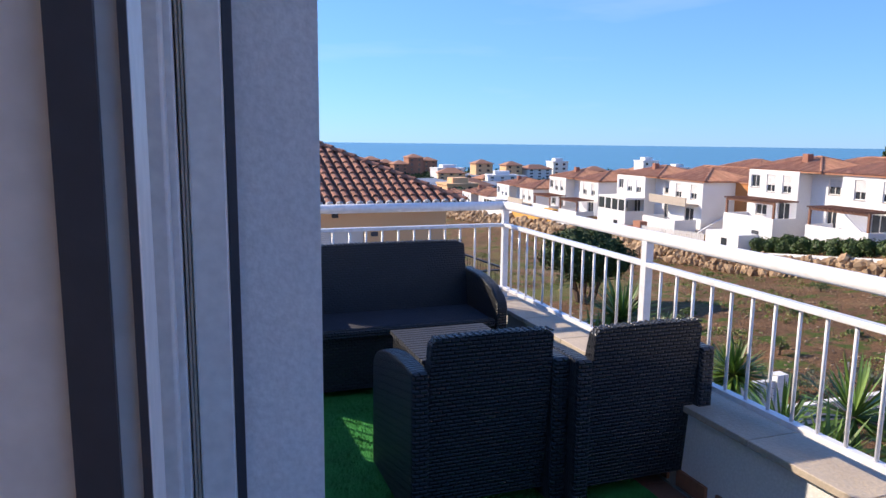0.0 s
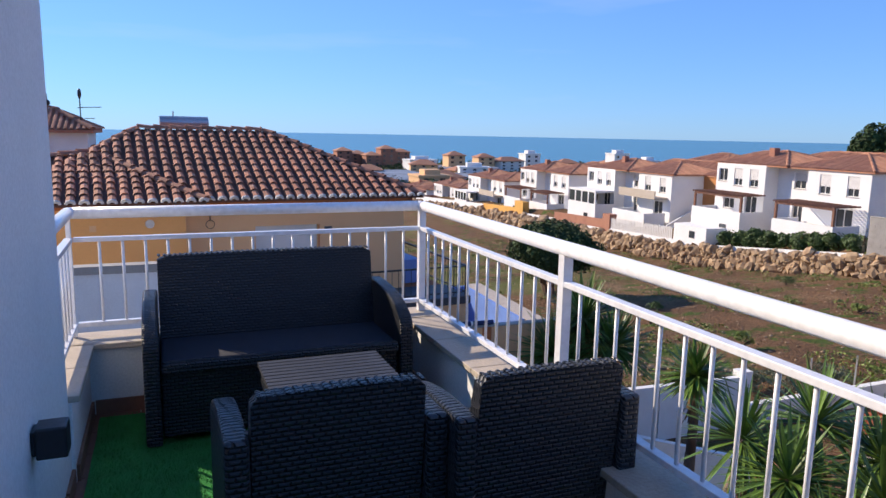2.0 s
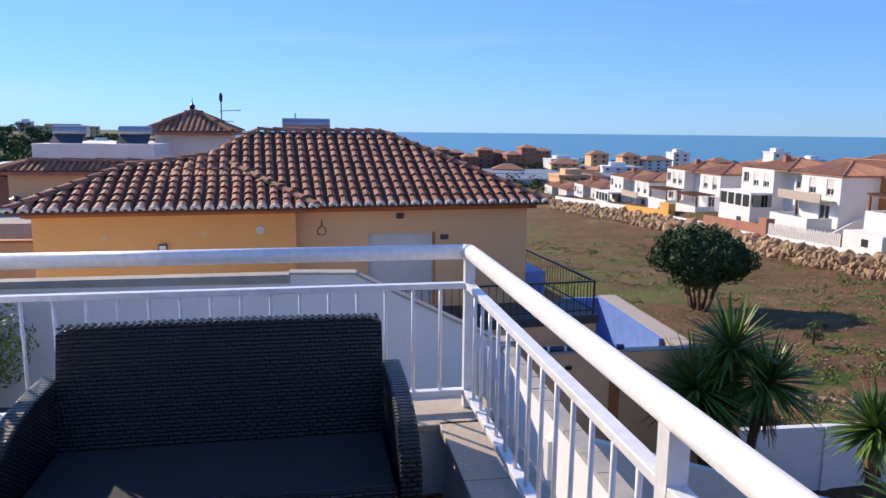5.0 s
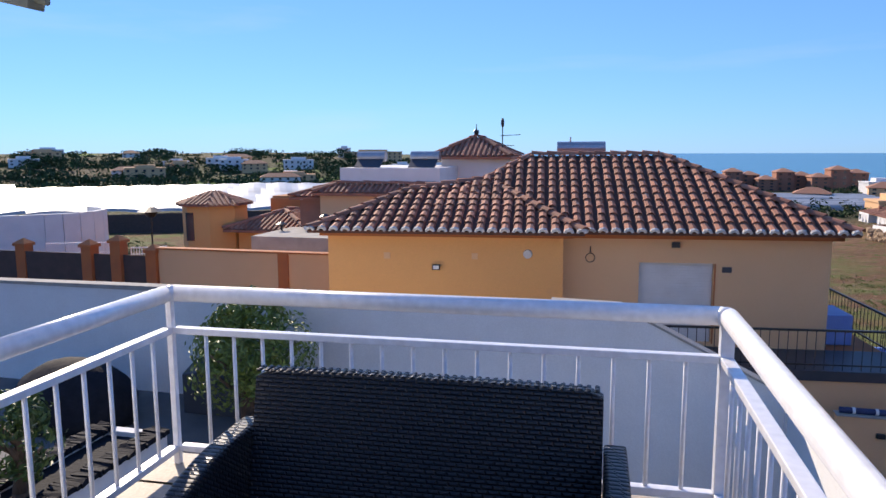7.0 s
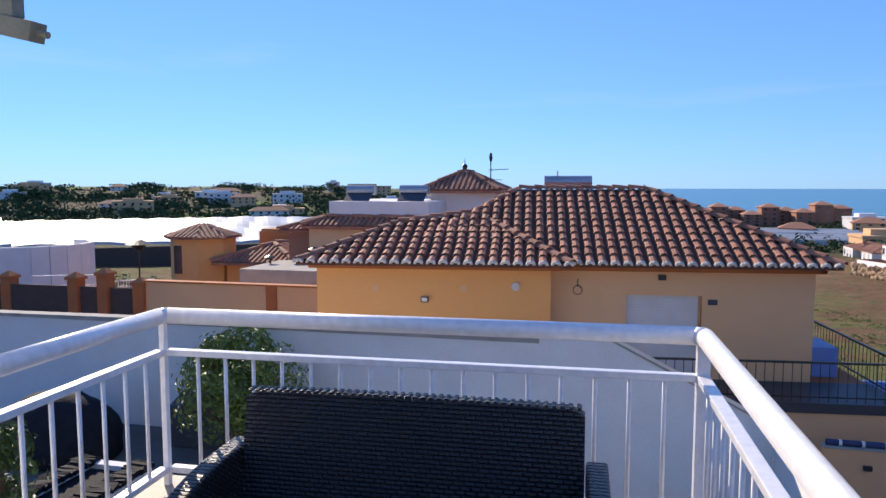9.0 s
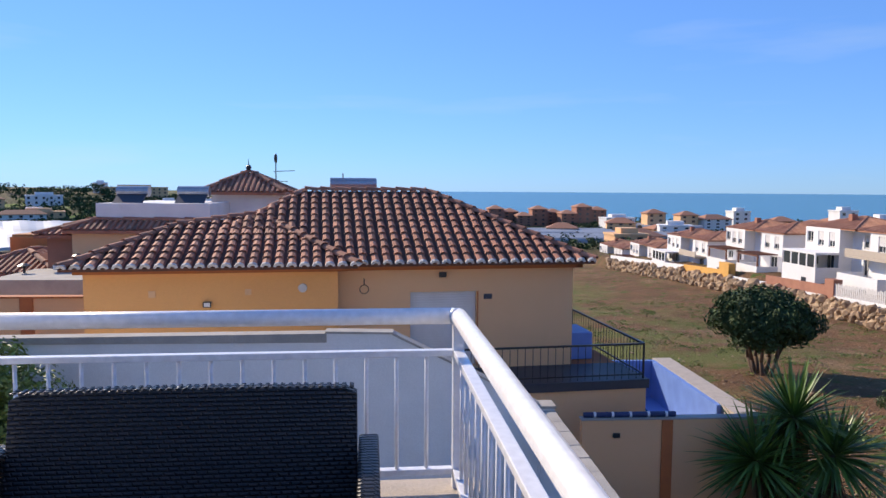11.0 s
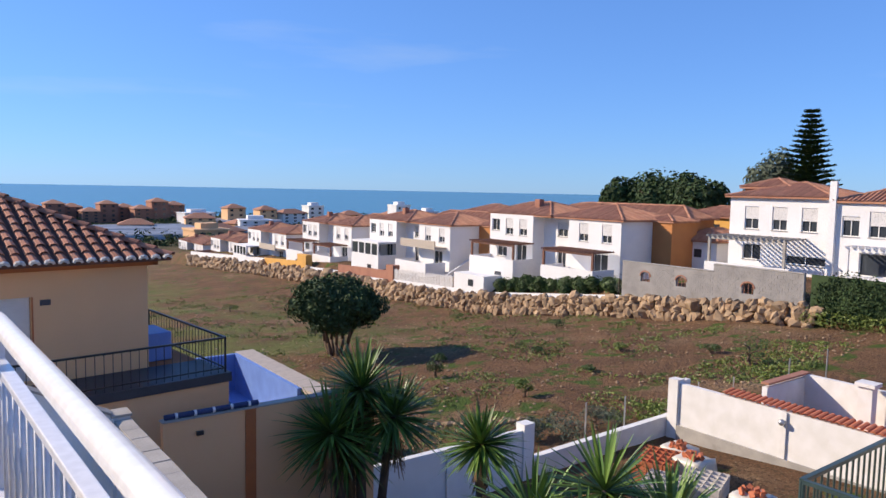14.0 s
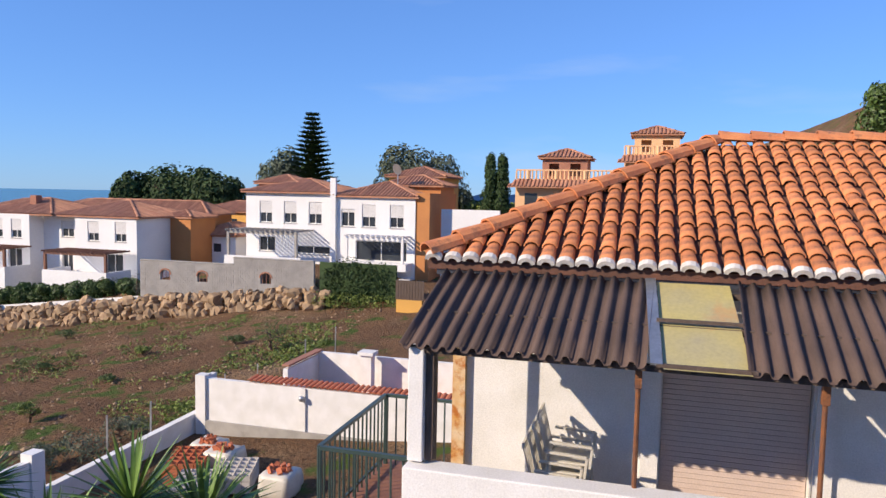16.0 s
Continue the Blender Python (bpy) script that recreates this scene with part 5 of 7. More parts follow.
def row_house(xf, y0, y1, zt, zb, variant, side=SIENNA):
    """Semi-detached pair: two white blocks with a recess, terraces in front, sienna rear block."""
    h = thing("white_house", ("white two-storey house with tiled roof and wooden pergolas", "white two-storey house with tiled roof and glazed porch")[variant % 2], "house", pose(xf + 4, (y0 + y1) / 2, zb), "row of white houses")
    L = y1 - y0
    za, zg = zb - 5, zb + 0.2
    up = zt - 1.75
    ya, yb = y0 + L * 0.36, y0 + L * 0.62
    low = up - 2.9
    facade(h, xf, y0, ya, za, zt, 8.5, [(y0 + L * 0.06, up - 0.45, 1.2, 1.75), (y0 + L * 0.22, up - 0.45, 1.2, 1.75), (y0 + L * 0.08, low - 0.6, 1.8, 2.1, 0.1)], WHITE_FAR)
    facade(h, xf + 1.2, ya + 0.002, yb - 0.002, za, zt - 0.05, 7.2, [(ya + L * 0.07, up - 0.3, 1.4, 1.5, 0.5), (ya + L * 0.08, low - 0.6, 1.2, 2.1, 0.0)], WHITE_FAR)
    facade(h, xf - 0.4, yb, y1, za, zt, 8.8, [(yb + L * 0.05, up - 0.45, 1.2, 1.75), (yb + L * 0.17, up - 0.45, 1.2, 1.75), (yb + L * 0.29, up - 0.1, 1.3, 1.3, 0.0), (yb + L * 0.05, low - 0.6, 1.6, 2.1, 0.0), (yb + L * 0.22, low, 1.6, 1.3, 0.2)], WHITE_FAR)
    simple_hip(h, xf + 0.2, y0, xf + 8.6, y0 + L * 0.5, zt, 1.35)
    simple_hip(h, xf + 0.0, y0 + L * 0.5, xf + 8.4, y1, zt + 0.02, 1.35)
    boxes("rear_block", side, [(xf + 8.6, y0 - 1.2, za, xf + 13, y1 - 2, zt + 0.1)], h, world_space=True)
    simple_hip(h, xf + 8.8, y0 - 1.2, xf + 13, y1 - 2, zt + 0.12, 1.2)
    boxes("gable_block", side, [(xf + 4.6, y0 - 2.2, za, xf + 8.58, y0 - 0.004, zt - 0.1)], h, world_space=True)
    simple_hip(h, xf + 4.8, y0 - 2.1, xf + 8.4, y0 + 1.0, zt - 0.05, 0.6)
    boxes("chimney", BRICKRED, [(xf + 2.2, y0 + L * 0.72, zt + 0.2, xf + 2.9, y0 + L * 0.72 + 0.7, zt + 1.7)], h, world_space=True)
    # terraces with solid parapets
    tf = low - 0.75
    for a, b in ((y0 + 0.3, ya + 0.4), (yb - 0.3, y1 - 0.1)):
        boxes("terrace", WHITE_FAR, [(xf - 3.4, a, za, xf - 0.42, b, tf)], h, world_space=True)
        boxes("terrace_parapet", WHITE_FAR, [(xf - 3.4, a, tf + 0.002, xf - 3.2, b, tf + 0.85), (xf - 3.199, b - 0.2, tf + 0.002, xf - 0.42, b, tf + 0.85), (xf - 3.199, a, tf + 0.002, xf - 0.42, a + 0.2, tf + 0.85)], h, world_space=True)
        boxes("cellar_window", DARKGLASS, [(xf - 3.43, a + (b - a) * 0.25, tf - 1.0, xf - 3.402, a + (b - a) * 0.25 + 1.0, tf - 0.5)], h, world_space=True)
    if variant % 2 == 0:
        pergola(h, xf - 3.2, xf - 0.42, y0 + 0.4, ya + 0.3, up - 1.35, tf + 0.86, WOOD)
        pergola(h, xf - 3.2, xf - 0.42, yb - 0.2, y1 - 0.2, up - 1.35, tf + 0.86, WOOD)
    else:
        boxes("porch", WHITE_FAR, [(xf - 3.38, yb - 0.2, up - 1.3, xf - 0.42, y1 - 0.1, up - 1.05)] + [(xf - 3.38, yb - 0.2 + k * (y1 - yb - 0.2) / 4, tf + 0.86, xf - 3.22, yb + 0.05 + k * (y1 - yb - 0.2) / 4, up - 1.301) for k in range(4)], h, world_space=True)
        boxes("porch_glass", DARKGLASS, [(xf - 3.32, yb, tf + 0.86, xf - 3.29, y1 - 0.3, up - 1.31)], h, world_space=True)
        boxes("balcony", COPING, [(xf - 1.9, y0 + 0.6, up - 1.2, xf - 0.02, ya + 1.5, up - 1.0), (xf - 1.9, y0 + 0.6, up - 0.99, xf - 1.75, ya + 1.5, up - 0.2)], h, world_space=True)
    # garden stair
    bm = bmesh.new()
    prism(bm, [(xf - 3.2, y0 - 1.6), (xf + 2.5, y0 - 1.6), (xf + 2.5, y0 - 1.4), (xf - 3.2, y0 - 1.4)], za, [tf - 1.2, tf + 1.6, tf + 1.6, tf - 1.2])
    fin("stair_wall", bm, WHITE_FAR, h, world_space=True)
    return h


row_house(52, 39.8, 58.0, -1.15, -6.6, 0)
row_house(52, 66.0, 84.5, -3.0, -8.9, 1)
row_house(52, 90.5, 106.5, -4.4, -10.3, 0)
row_house(52, 114.0, 131.0, -7.1, -12.5, 1)
row_house(53, 140.0, 156.0, -10.5, -15.0, 0)
row_house(54, 166.0, 184.0, -13.0, -17.0, 1)


def house_b():
    """White house with long upper row of shuttered windows, behind the grey block wall."""
    h = thing("white_villa", "white two-storey house with orange gable and tiled roof", "house", pose(60, 23, -6))
    x, y0, ym, y1, zt, za = 56, 15.3, 22.6, 31.4, 1.35, -10
    z2 = -1.35
    facade(h, x, ym, y1, za, zt, 8, [(y1 - 2.6, z2, 1.25, 1.9, 0.55), (y1 - 5.0, z2, 1.25, 1.9, 0.55), (y1 - 7.4, z2, 1.25, 1.9, 0.55), (y1 - 2.9, -3.9, 1.6, 1.3, 0), (y1 - 8.2, -4.0, 3.2, 0.7, 0)], WHITE_FAR)
    facade(h, x - 0.5, y0, ym - 0.002, za, zt - 0.25, 8, [(y0 + 1.0, z2 - 0.1, 1.25, 1.9, 0.55), (y0 + 3.5, z2 - 0.1, 1.25, 1.9, 0.55), (ym - 1.9, z2 - 0.1, 1.25, 1.5, 0.2), (y0 + 0.7, -4.3, 4.6, 1.7, 0), (y0 + 3.2, -5.9, 1.4, 0.5, 0), (ym - 2.2, -5.7, 1.4, 0.5, 0)], WHITE_FAR)
    boxes("side_wall", SIENNA, [(x - 0.4, y0 - 1.2, za, x + 8, y0 - 0.002, zt + 0.15)], h, world_space=True)
    boxes("party_wall", WHITE_FAR, [(x - 0.8, ym - 0.25, za, x - 0.505, ym + 0.25, zt + 1.3)], h, world_space=True)
    simple_hip(h, x, ym + 0.3, x + 8, y1, zt + 0.02, 1.2)
    simple_hip(h, x - 0.4, y0, x + 7.6, ym - 0.3, zt - 0.2, 1.3)
    boxes("tower", SIENNA, [(x + 3.2, y0 - 1.1, zt, x + 7.5, y0 + 4.2, zt + 0.8)], h, world_space=True)
    simple_hip(h, x + 3.2, y0 - 1.1, x + 7.5, y0 + 4.2, zt + 0.81, 0.9)
    boxes("tower", BRICKRED, [(x + 3.0, y1 - 3.5, zt, x + 7.0, y1 + 0.5, zt + 0.8)], h, world_space=True)
    simple_hip(h, x + 3.0, y1 - 3.5, x + 7.0, y1 + 0.5, zt + 0.81, 0.8)
    boxes("terrace", WHITE_FAR, [(x - 3.2, y1 - 7, za, x - 0.02, y1 + 0.2, -5.0), (x - 3.2, y1 - 7, -4.99, x - 3.0, y1 + 0.2, -4.1), (x - 3.4, y0, za, x - 0.52, y0 + 7, -5.6), (x - 2.2, y0 + 0.2, -4.9, x - 0.52, y0 + 6, -4.3)], h, world_space=True)
    pergola(h, x - 3.0, x - 0.02, y1 - 6.6, y1, -2.1, -4.1, CONCRETE)
    pergola(h, x - 1.9, x - 0.52, y0 + 0.5, y0 + 5.6, -2.3, -4.3, WHITE_FAR)
    bm = bmesh.new()
    bmesh.ops.create_cone(bm, cap_ends=True, segments=14, radius1=0.5, radius2=0.1, depth=0.15, matrix=Matrix.Translation((x + 2, y0 + 2.5, zt + 2.2)) @ Euler((0.4, 1.2, 0)).to_matrix().to_4x4())
    tube(bm, (x + 2.1, y0 + 2.5, zt + 0.8), (x + 2.1, y0 + 2.5, zt + 2.2), 0.05, seg=6)
    fin("satellite_dish", bm, GALV, h, world_space=True)
    for yc, z, w, nm in ((41.5, -1.0, 9.0, "yellow"), (20.0, 3.2, 6.0, "yellow"), (37.0, -3.0, 4.0, "white")):
        v = thing("yellow_house" if nm == "yellow" else "white_cottage", "ochre yellow rendered house with low tiled roof" if nm == "yellow" else "small white house with pyramid tiled roof", "house", pose(70, yc, -8))
        xx = 70 if nm == "yellow" else 60
        boxes("wall", OCHRE if nm == "yellow" else WHITE_FAR, [(xx, yc - w / 2, -12, xx + 6, yc + w / 2, z)], v, world_space=True)
        simple_hip(v, xx, yc - w / 2, xx + 6, yc + w / 2, z + 0.01, 1.1)
        boxes("window", DARKGLASS, [(xx - 0.03, yc - 0.4, z - 1.6, xx - 0.002, yc + 0.4, z - 0.8)], v, world_space=True)


house_b()


# ---- walls, hedges and fences along the lane ----
def stone_mesh(k):
    rnd = random.Random(k)
    bm = bmesh.new()
    bmesh.ops.create_cube(bm, size=0.86)
    bmesh.ops.subdivide_edges(bm, edges=bm.edges, cuts=1, use_grid_fill=True)
    for v in bm.verts:
        v.co = v.co.normalized() * (0.30 + 0.26 * v.co.length) + Vector([rnd.uniform(-.085, .085) for _ in range(3)])
    me = bpy.data.meshes.new("boulder")
    bm.to_mesh(me)
    bm.free()
    me.materials.append(BOULDER)
    return me


def lane_edge():
    w = thing("boulder_wall", "rough retaining wall of tan boulders above the field", "retaining wall", pose(46, 30, ground_z(46, 30)), kind="structure")
    w.name = "wall_boulder"
    meshes = [stone_mesh(k) for k in range(6)]
    rnd = random.Random(11)
    count, rest = 0, bmesh.new()
    y = 19.0
    while y < 150:
        x0 = 45.6
        size = 0.62 if y < 75 else 0.85
        gz, tz = ground_z(44.8, y), lane_top(y)
        z = gz
        while z < tz - 0.1:
            s = size * rnd.uniform(0.55, 1.6)
            m = Matrix.LocRotScale((x0 + (z - gz) * 0.22 + rnd.uniform(-.12, .12), y + rnd.uniform(-.25, .25), z + s * 0.3), Euler([rnd.uniform(0, 6) for _ in range(3)]), (s * 1.25, s * 1.5, s * 1.0))
            if count < 300 and y < 66:
                part_of("boulder", meshes[count % 6], w, w.matrix_basis.inverted() @ m)
                count += 1
            else:
                bmesh.ops.create_icosphere(rest, subdivisions=1, radius=0.5, matrix=m)
            z += s * 0.62
        y += size * 0.95
    for v in rest.verts:
        v.co += Vector((0.22 * noise.noise(v.co * 2), 0.22 * noise.noise(v.co * 2 + Vector((9, 0, 0))), 0))
    tagged(fin("boulder_heap", rest, BOULDER_S, w, world_space=True), "smaller boulders further along the bank", kind="stuff")
    bm = bmesh.new()
    for k in range(33):
        ya, yb = 20 + k * 4, 24 + k * 4
        prism(bm, [(46.1, ya), (46.9, ya), (46.9, yb), (46.1, yb)], -25, [lane_top(ya) - 0.15, lane_top(ya) - 0.15, lane_top(yb) - 0.15, lane_top(yb) - 0.15])
    tagged(fin("wall_bank_core", bm, CONCRETE), "concrete and earth core behind the boulders", "retaining wall", kind="structure")
    # grey block wall with arched openings
    g = thing("wall_grey_block", "grey concrete block wall with three arched openings", "wall", pose(46.6, 27, -6.5), kind="structure")
    bm = bmesh.new()
    arches = (32.6, 29.3, 23.9)
    for seg0, seg1, zt in ((20.0, 26.6, -3.32), (26.6, 34.9, -3.85)):
        zb = -6.3
        hl = [(a - 0.45, -5.05 - (0.25 if a > 27 else 0.1), a + 0.45, -4.2 - (0.35 if a > 27 else 0.1)) for a in arches if seg0 < a < seg1]
        holed(bm, seg0, seg1, zb - 1, zt, hl, lambda u0, z0, u1, z1: box(bm, 46.35, u0, z0, 46.6, u1, z1))
        for hh in hl:
            for sgn in (-1, 1):
                c = (hh[0] + hh[2]) / 2
                pts = [(c + sgn * 0.45, hh[3])] + [(c + sgn * 0.45 * math.cos(t), hh[3] - 0.4 + 0.4 * math.sin(t)) for t in np.linspace(0, math.pi / 2, 6)]
                va = [bm.verts.new((46.36, p[0], p[1])) for p in pts]
                vb = [bm.verts.new((46.59, p[0], p[1])) for p in pts]
                bm.faces.new(va)
                bm.faces.new(vb[::-1])
                for i in range(len(pts)):
                    j = (i + 1) % len(pts)
                    bm.faces.new((va[i], va[j], vb[j], vb[i]))
    fin("wall_core", bm, BLOCK, g, world_space=True)
    bm = bmesh.new()
    rnd = random.Random(3)
    for seg0, seg1, zt in ((20.0, 26.6, -3.32), (26.6, 34.9, -3.85)):
        z = -7.2
        row = 0
        while z < zt - 0.18:
            y = seg0 + (0.2 if row % 2 else 0)
            while y + 0.39 < seg1:
                if not any(a - 0.7 < y + 0.2 < a + 0.7 and -5.5 < z + 0.1 < -3.95 for a in arches):
                    box(bm, 46.35 - 0.012 - rnd.uniform(0, .012), y, z, 46.349, y + 0.385, z + 0.185)
                y += 0.4
            z += 0.2
            row += 1
    tagged(fin("blocks", bm, BLOCK, g, world_space=True), kind="stuff")
    boxes("cap", CONCRETE, [(46.3, 20.0, -3.319, 46.65, 26.6, -3.25), (46.3, 26.602, -3.849, 46.65, 34.9, -3.78)], g, world_space=True)
    bm = bmesh.new()
    for a in arches:
        z0 = -5.05 - (0.25 if a > 27 else 0.1)
        for t in np.linspace(0, math.pi, 9)[:-1]:
            t2 = t + math.pi / 8
            beam(bm, (46.33, a + 0.5 * math.cos(t), z0 + 0.45 + 0.42 * math.sin(t)), (46.33, a + 0.5 * math.cos(t2), z0 + 0.45 + 0.42 * math.sin(t2)), 0.05, 0.09)
        for k in range(3):
            beam(bm, (46.45, a - 0.3 + k * 0.3, z0), (46.45, a - 0.3 + k * 0.3, z0 + 0.8), 0.03, 0.03)
    fin("arch_trim", bm, BRICKRED, g, world_space=True)
    g.matrix_basis = pose(0, 0, -0.3) @ g.matrix_basis
    # white kerb under the hedge, gatehouse, fences
    bm = bmesh.new()
    wallrun(bm, (46.4, 35.0), (46.4, 52.5), 0.25, -12, lane_top(35) + 0.25, lane_top(52.5) + 0.3)
    wallrun(bm, (46.4, 57.5), (46.4, 70), 0.25, -14, lane_top(57.5) + 0.5, lane_top(70) + 0.5)
    wallrun(bm, (46.4, 70), (46.4, 84), 0.25, -14, lane_top(70) + 0.4, lane_top(84) + 0.4)
    wallrun(bm, (46.4, 110), (46.4, 150), 0.25, -18, lane_top(110) + 1.2, lane_top(150) + 1.2)
    box(bm, 46.2, 52.5, -13, 49.0, 57.5, lane_top(55) + 2.1)
    tagged(fin("wall_lane", bm, WHITE_FAR), "white rendered lane wall above the boulders", "wall", kind="structure")
    boxes("window_1", DARKGLASS, [(46.15, 54.2, lane_top(55) + 0.9, 46.198, 55.0, lane_top(55) + 1.6)])["kind"] = "structure"
    f = thing("picket_fence", "pale green metal picket fence on white wall", "fence", pose(46.4, 64, lane_top(64) + 0.5))
    bm = bmesh.new()
    for k in range(40):
        y = 58 + k * 0.3
        box(bm, 46.37, y, lane_top(y) + 0.45, 46.41, y + 0.2, lane_top(y) + 1.75 + 0.12 * (k % 2))
    tagged(fin("pickets", bm, SHUTTER, f, world_space=True), kind="stuff")
    bm = bmesh.new()
    wallrun(bm, (46.4, 71.5), (46.4, 84), 0.2, lane_top(84), lane_top(71.5) + 1.5, lane_top(84) + 1.5)
    box(bm, 46.2, 69.8, -13, 47.2, 71.4, lane_top(70) + 2.2)
    tagged(fin("wall_brick_lane", bm, BRICKRED), "reddish brick lane wall with gate pier", "wall", kind="structure")
    bm = bmesh.new()
    wallrun(bm, (46.4, 84), (46.4, 94), 0.25, -15, lane_top(84) + 0.6, lane_top(94) + 0.6)
    tagged(fin("wall_white_lane", bm, WHITE_FAR), "white lane wall", "wall", kind="structure")
    bm = bmesh.new()
    wallrun(bm, (46.4, 94), (46.4, 110), 0.25, -16, lane_top(94) + 1.3, lane_top(110) + 1.3)
    box(bm, 46.2, 94, -16, 47.2, 97, lane_top(95) + 2.3)
    tagged(fin("wall_yellow_lane", bm, OCHRE), "yellow rendered lane wall", "wall", kind="structure")


lane_edge()


# ---- plants ----
def leaf_cloud(bm, centre, radii, count, size, rnd, gap=0.0, shell=0.55):
    """Many small leaf blades through an uneven crown, lying mostly towards its outside."""
    c = Vector(centre)
    off = Vector([rnd.uniform(0, 50) for _ in range(3)])
    made = 0
    while made < count:
        d = Vector([rnd.gauss(0, 1) for _ in range(3)]).normalized()
        edge = 1.0 + 0.32 * noise.noise(d * 1.9 + off) + 0.18 * noise.noise(d * 4.5 + off)
        r = edge * (shell + (1 - shell) * rnd.random() ** 0.5)
        p = c + Vector((d.x * radii[0], d.y * radii[1], d.z * radii[2])) * r
        if noise.noise(p * (1.6 / max(radii)) + off) < -0.28 + gap:
            made += 0.4
            continue
        a = Vector([rnd.gauss(0, 1) for _ in range(3)]).normalized()
        b = (d + a * 0.9).normalized()
        t = b.cross(a)
        t = t.normalized() if t.length > 1e-3 else Vector((1, 0, 0))
        q = b.cross(t).normalized()
        s = size * rnd.uniform(0.6, 1.4)
        bm.faces.new([bm.verts.new(p + t * x * s + q * y * s * 0.55 + b * z * s) for x, y, z in ((-.6, 0, 0), (0, -.5, 0.1), (.7, 0, 0), (0, .5, 0.1))])
        made += 1


def broad_tree(name, label, x, y, z, h, rad, leaf_m, clumps, count, size, seed, trunks=1, crown0=0.35, flat=1.0, category="tree", group=""):
    rnd = random.Random(seed)
    t = thing(name, label, category, pose(x, y, z), group)
    bm = bmesh.new()
    for k in range(trunks):
        a = k / trunks * math.tau + rnd.uniform(0, 1)
        sp = 0.0 if trunks == 1 else 0.12 * rad
        p = Vector((sp * math.cos(a), sp * math.sin(a), -0.3))
        r = 0.05 * h / math.sqrt(trunks) + 0.05
        top = Vector((rad * 0.45 * math.cos(a), rad * 0.45 * math.sin(a), h * 0.62)) if trunks > 1 else Vector((0, 0, h * 0.62))
        prev = p
        for i in range(1, 4):
            nx = p.lerp(top, i / 3) + Vector((rnd.uniform(-.12, .12), rnd.uniform(-.12, .12), 0)) * rad * 0.4
            tube(bm, prev, nx, r * (1 - (i - 1) / 4), r * (1 - i / 4), 7)
            prev = nx
        for i in range(4):
            b = p.lerp(top, 0.55 + 0.1 * i)
            e = b + Vector((rnd.uniform(-1, 1) * rad * 0.5, rnd.uniform(-1, 1) * rad * 0.5, h * 0.2))
            tube(bm, b, e, r * 0.45, r * 0.12, 5)
    fin("trunk", bm, BARK, t, smooth=True)
    bm = bmesh.new()
    cz = h * (1 + crown0) / 2
    ch = h * (1 - crown0) / 2
    for k in range(clumps):
        if k == 0:
            c, rr = Vector((0, 0, cz)), 0.75
        else:
            d = Vector([rnd.gauss(0, 1) for _ in range(3)]).normalized()
            c, rr = Vector((d.x * rad * 0.6, d.y * rad * 0.6, cz + d.z * ch * 0.55 * flat)), rnd.uniform(0.34, 0.55)
        leaf_cloud(bm, c, (rad * rr, rad * rr, ch * rr * 1.05), count // clumps, size, rnd)
    tagged(fin("crown", bm, leaf_m, t), kind="stuff")
    return t


broad_tree("field_tree", "dense dark green tree with several bare trunks in field", 21.7, 38.0, ground_z(21.7, 38.0), 5.5, 3.3, LEAF_DARK, 20, 34000, 0.21, 6, trunks=7, crown0=0.24, flat=0.8)
for k, (x, y, h, r) in enumerate(((86, 67.5, 10.5, 3.6), (86, 61.5, 12.5, 4.6), (84, 53.5, 11.5, 5.2), (90, 58, 9, 4))):
    broad_tree("round_tree", "rounded dark green tree behind the houses", x, y, -7.5, h * 1.06, r * 1.12, LEAF_DARK, 9, 11000, 0.5, 20 + k, crown0=0.1, group="trees behind the houses")
for k, (x, y, h, r) in enumerate(((85, 26.5, 13.5, 4.4), (87, 22.0, 12.5, 4.0), (85, 24.5, 9, 4.6), (84, 41.8, 13.0, 4.4))):
    broad_tree("eucalyptus_tree", "tall grey-green tree with loose drooping crown", x, y, -6.5, h * 1.02, r * 1.15, LEAF_GREY, 11, 11000, 0.42, 40 + k, crown0=0.2, group="tall grey trees")
for k, (x, y, h, r) in enumerate(((88, 16.0, 3.0, 5.0), (88, 21.5, 3.2, 5.0))):
    broad_tree("round_shrub", "broad yellow-green clipped shrub bank", x, y, -2.2, h, r, LEAF_YEL, 7, 6000, 0.4, 60 + k, crown0=0.02, category="shrub")


def cypress():
    for k, y in enumerate((15.3, 13.9)):
        rnd = random.Random(70 + k)
        t = thing("cypress_tree", "tall narrow dark cypress tree", "tree", pose(85, y, -4), "pair of cypresses")
        bm = bmesh.new()
        tube(bm, (0, 0, 0), (0, 0, 6), 0.2, 0.08, 7)
        fin("trunk", bm, BARK, t)
        bm = bmesh.new()
        for i in range(9):
            z = 1.0 + i * 1.05
            leaf_cloud(bm, (rnd.uniform(-.12, .12), rnd.uniform(-.12, .12), z), (1.35 - 0.09 * i, 1.35 - 0.09 * i, 1.2), 900, 0.26, rnd)
        tagged(fin("crown", bm, LEAF_DARK, t), kind="stuff")


cypress()


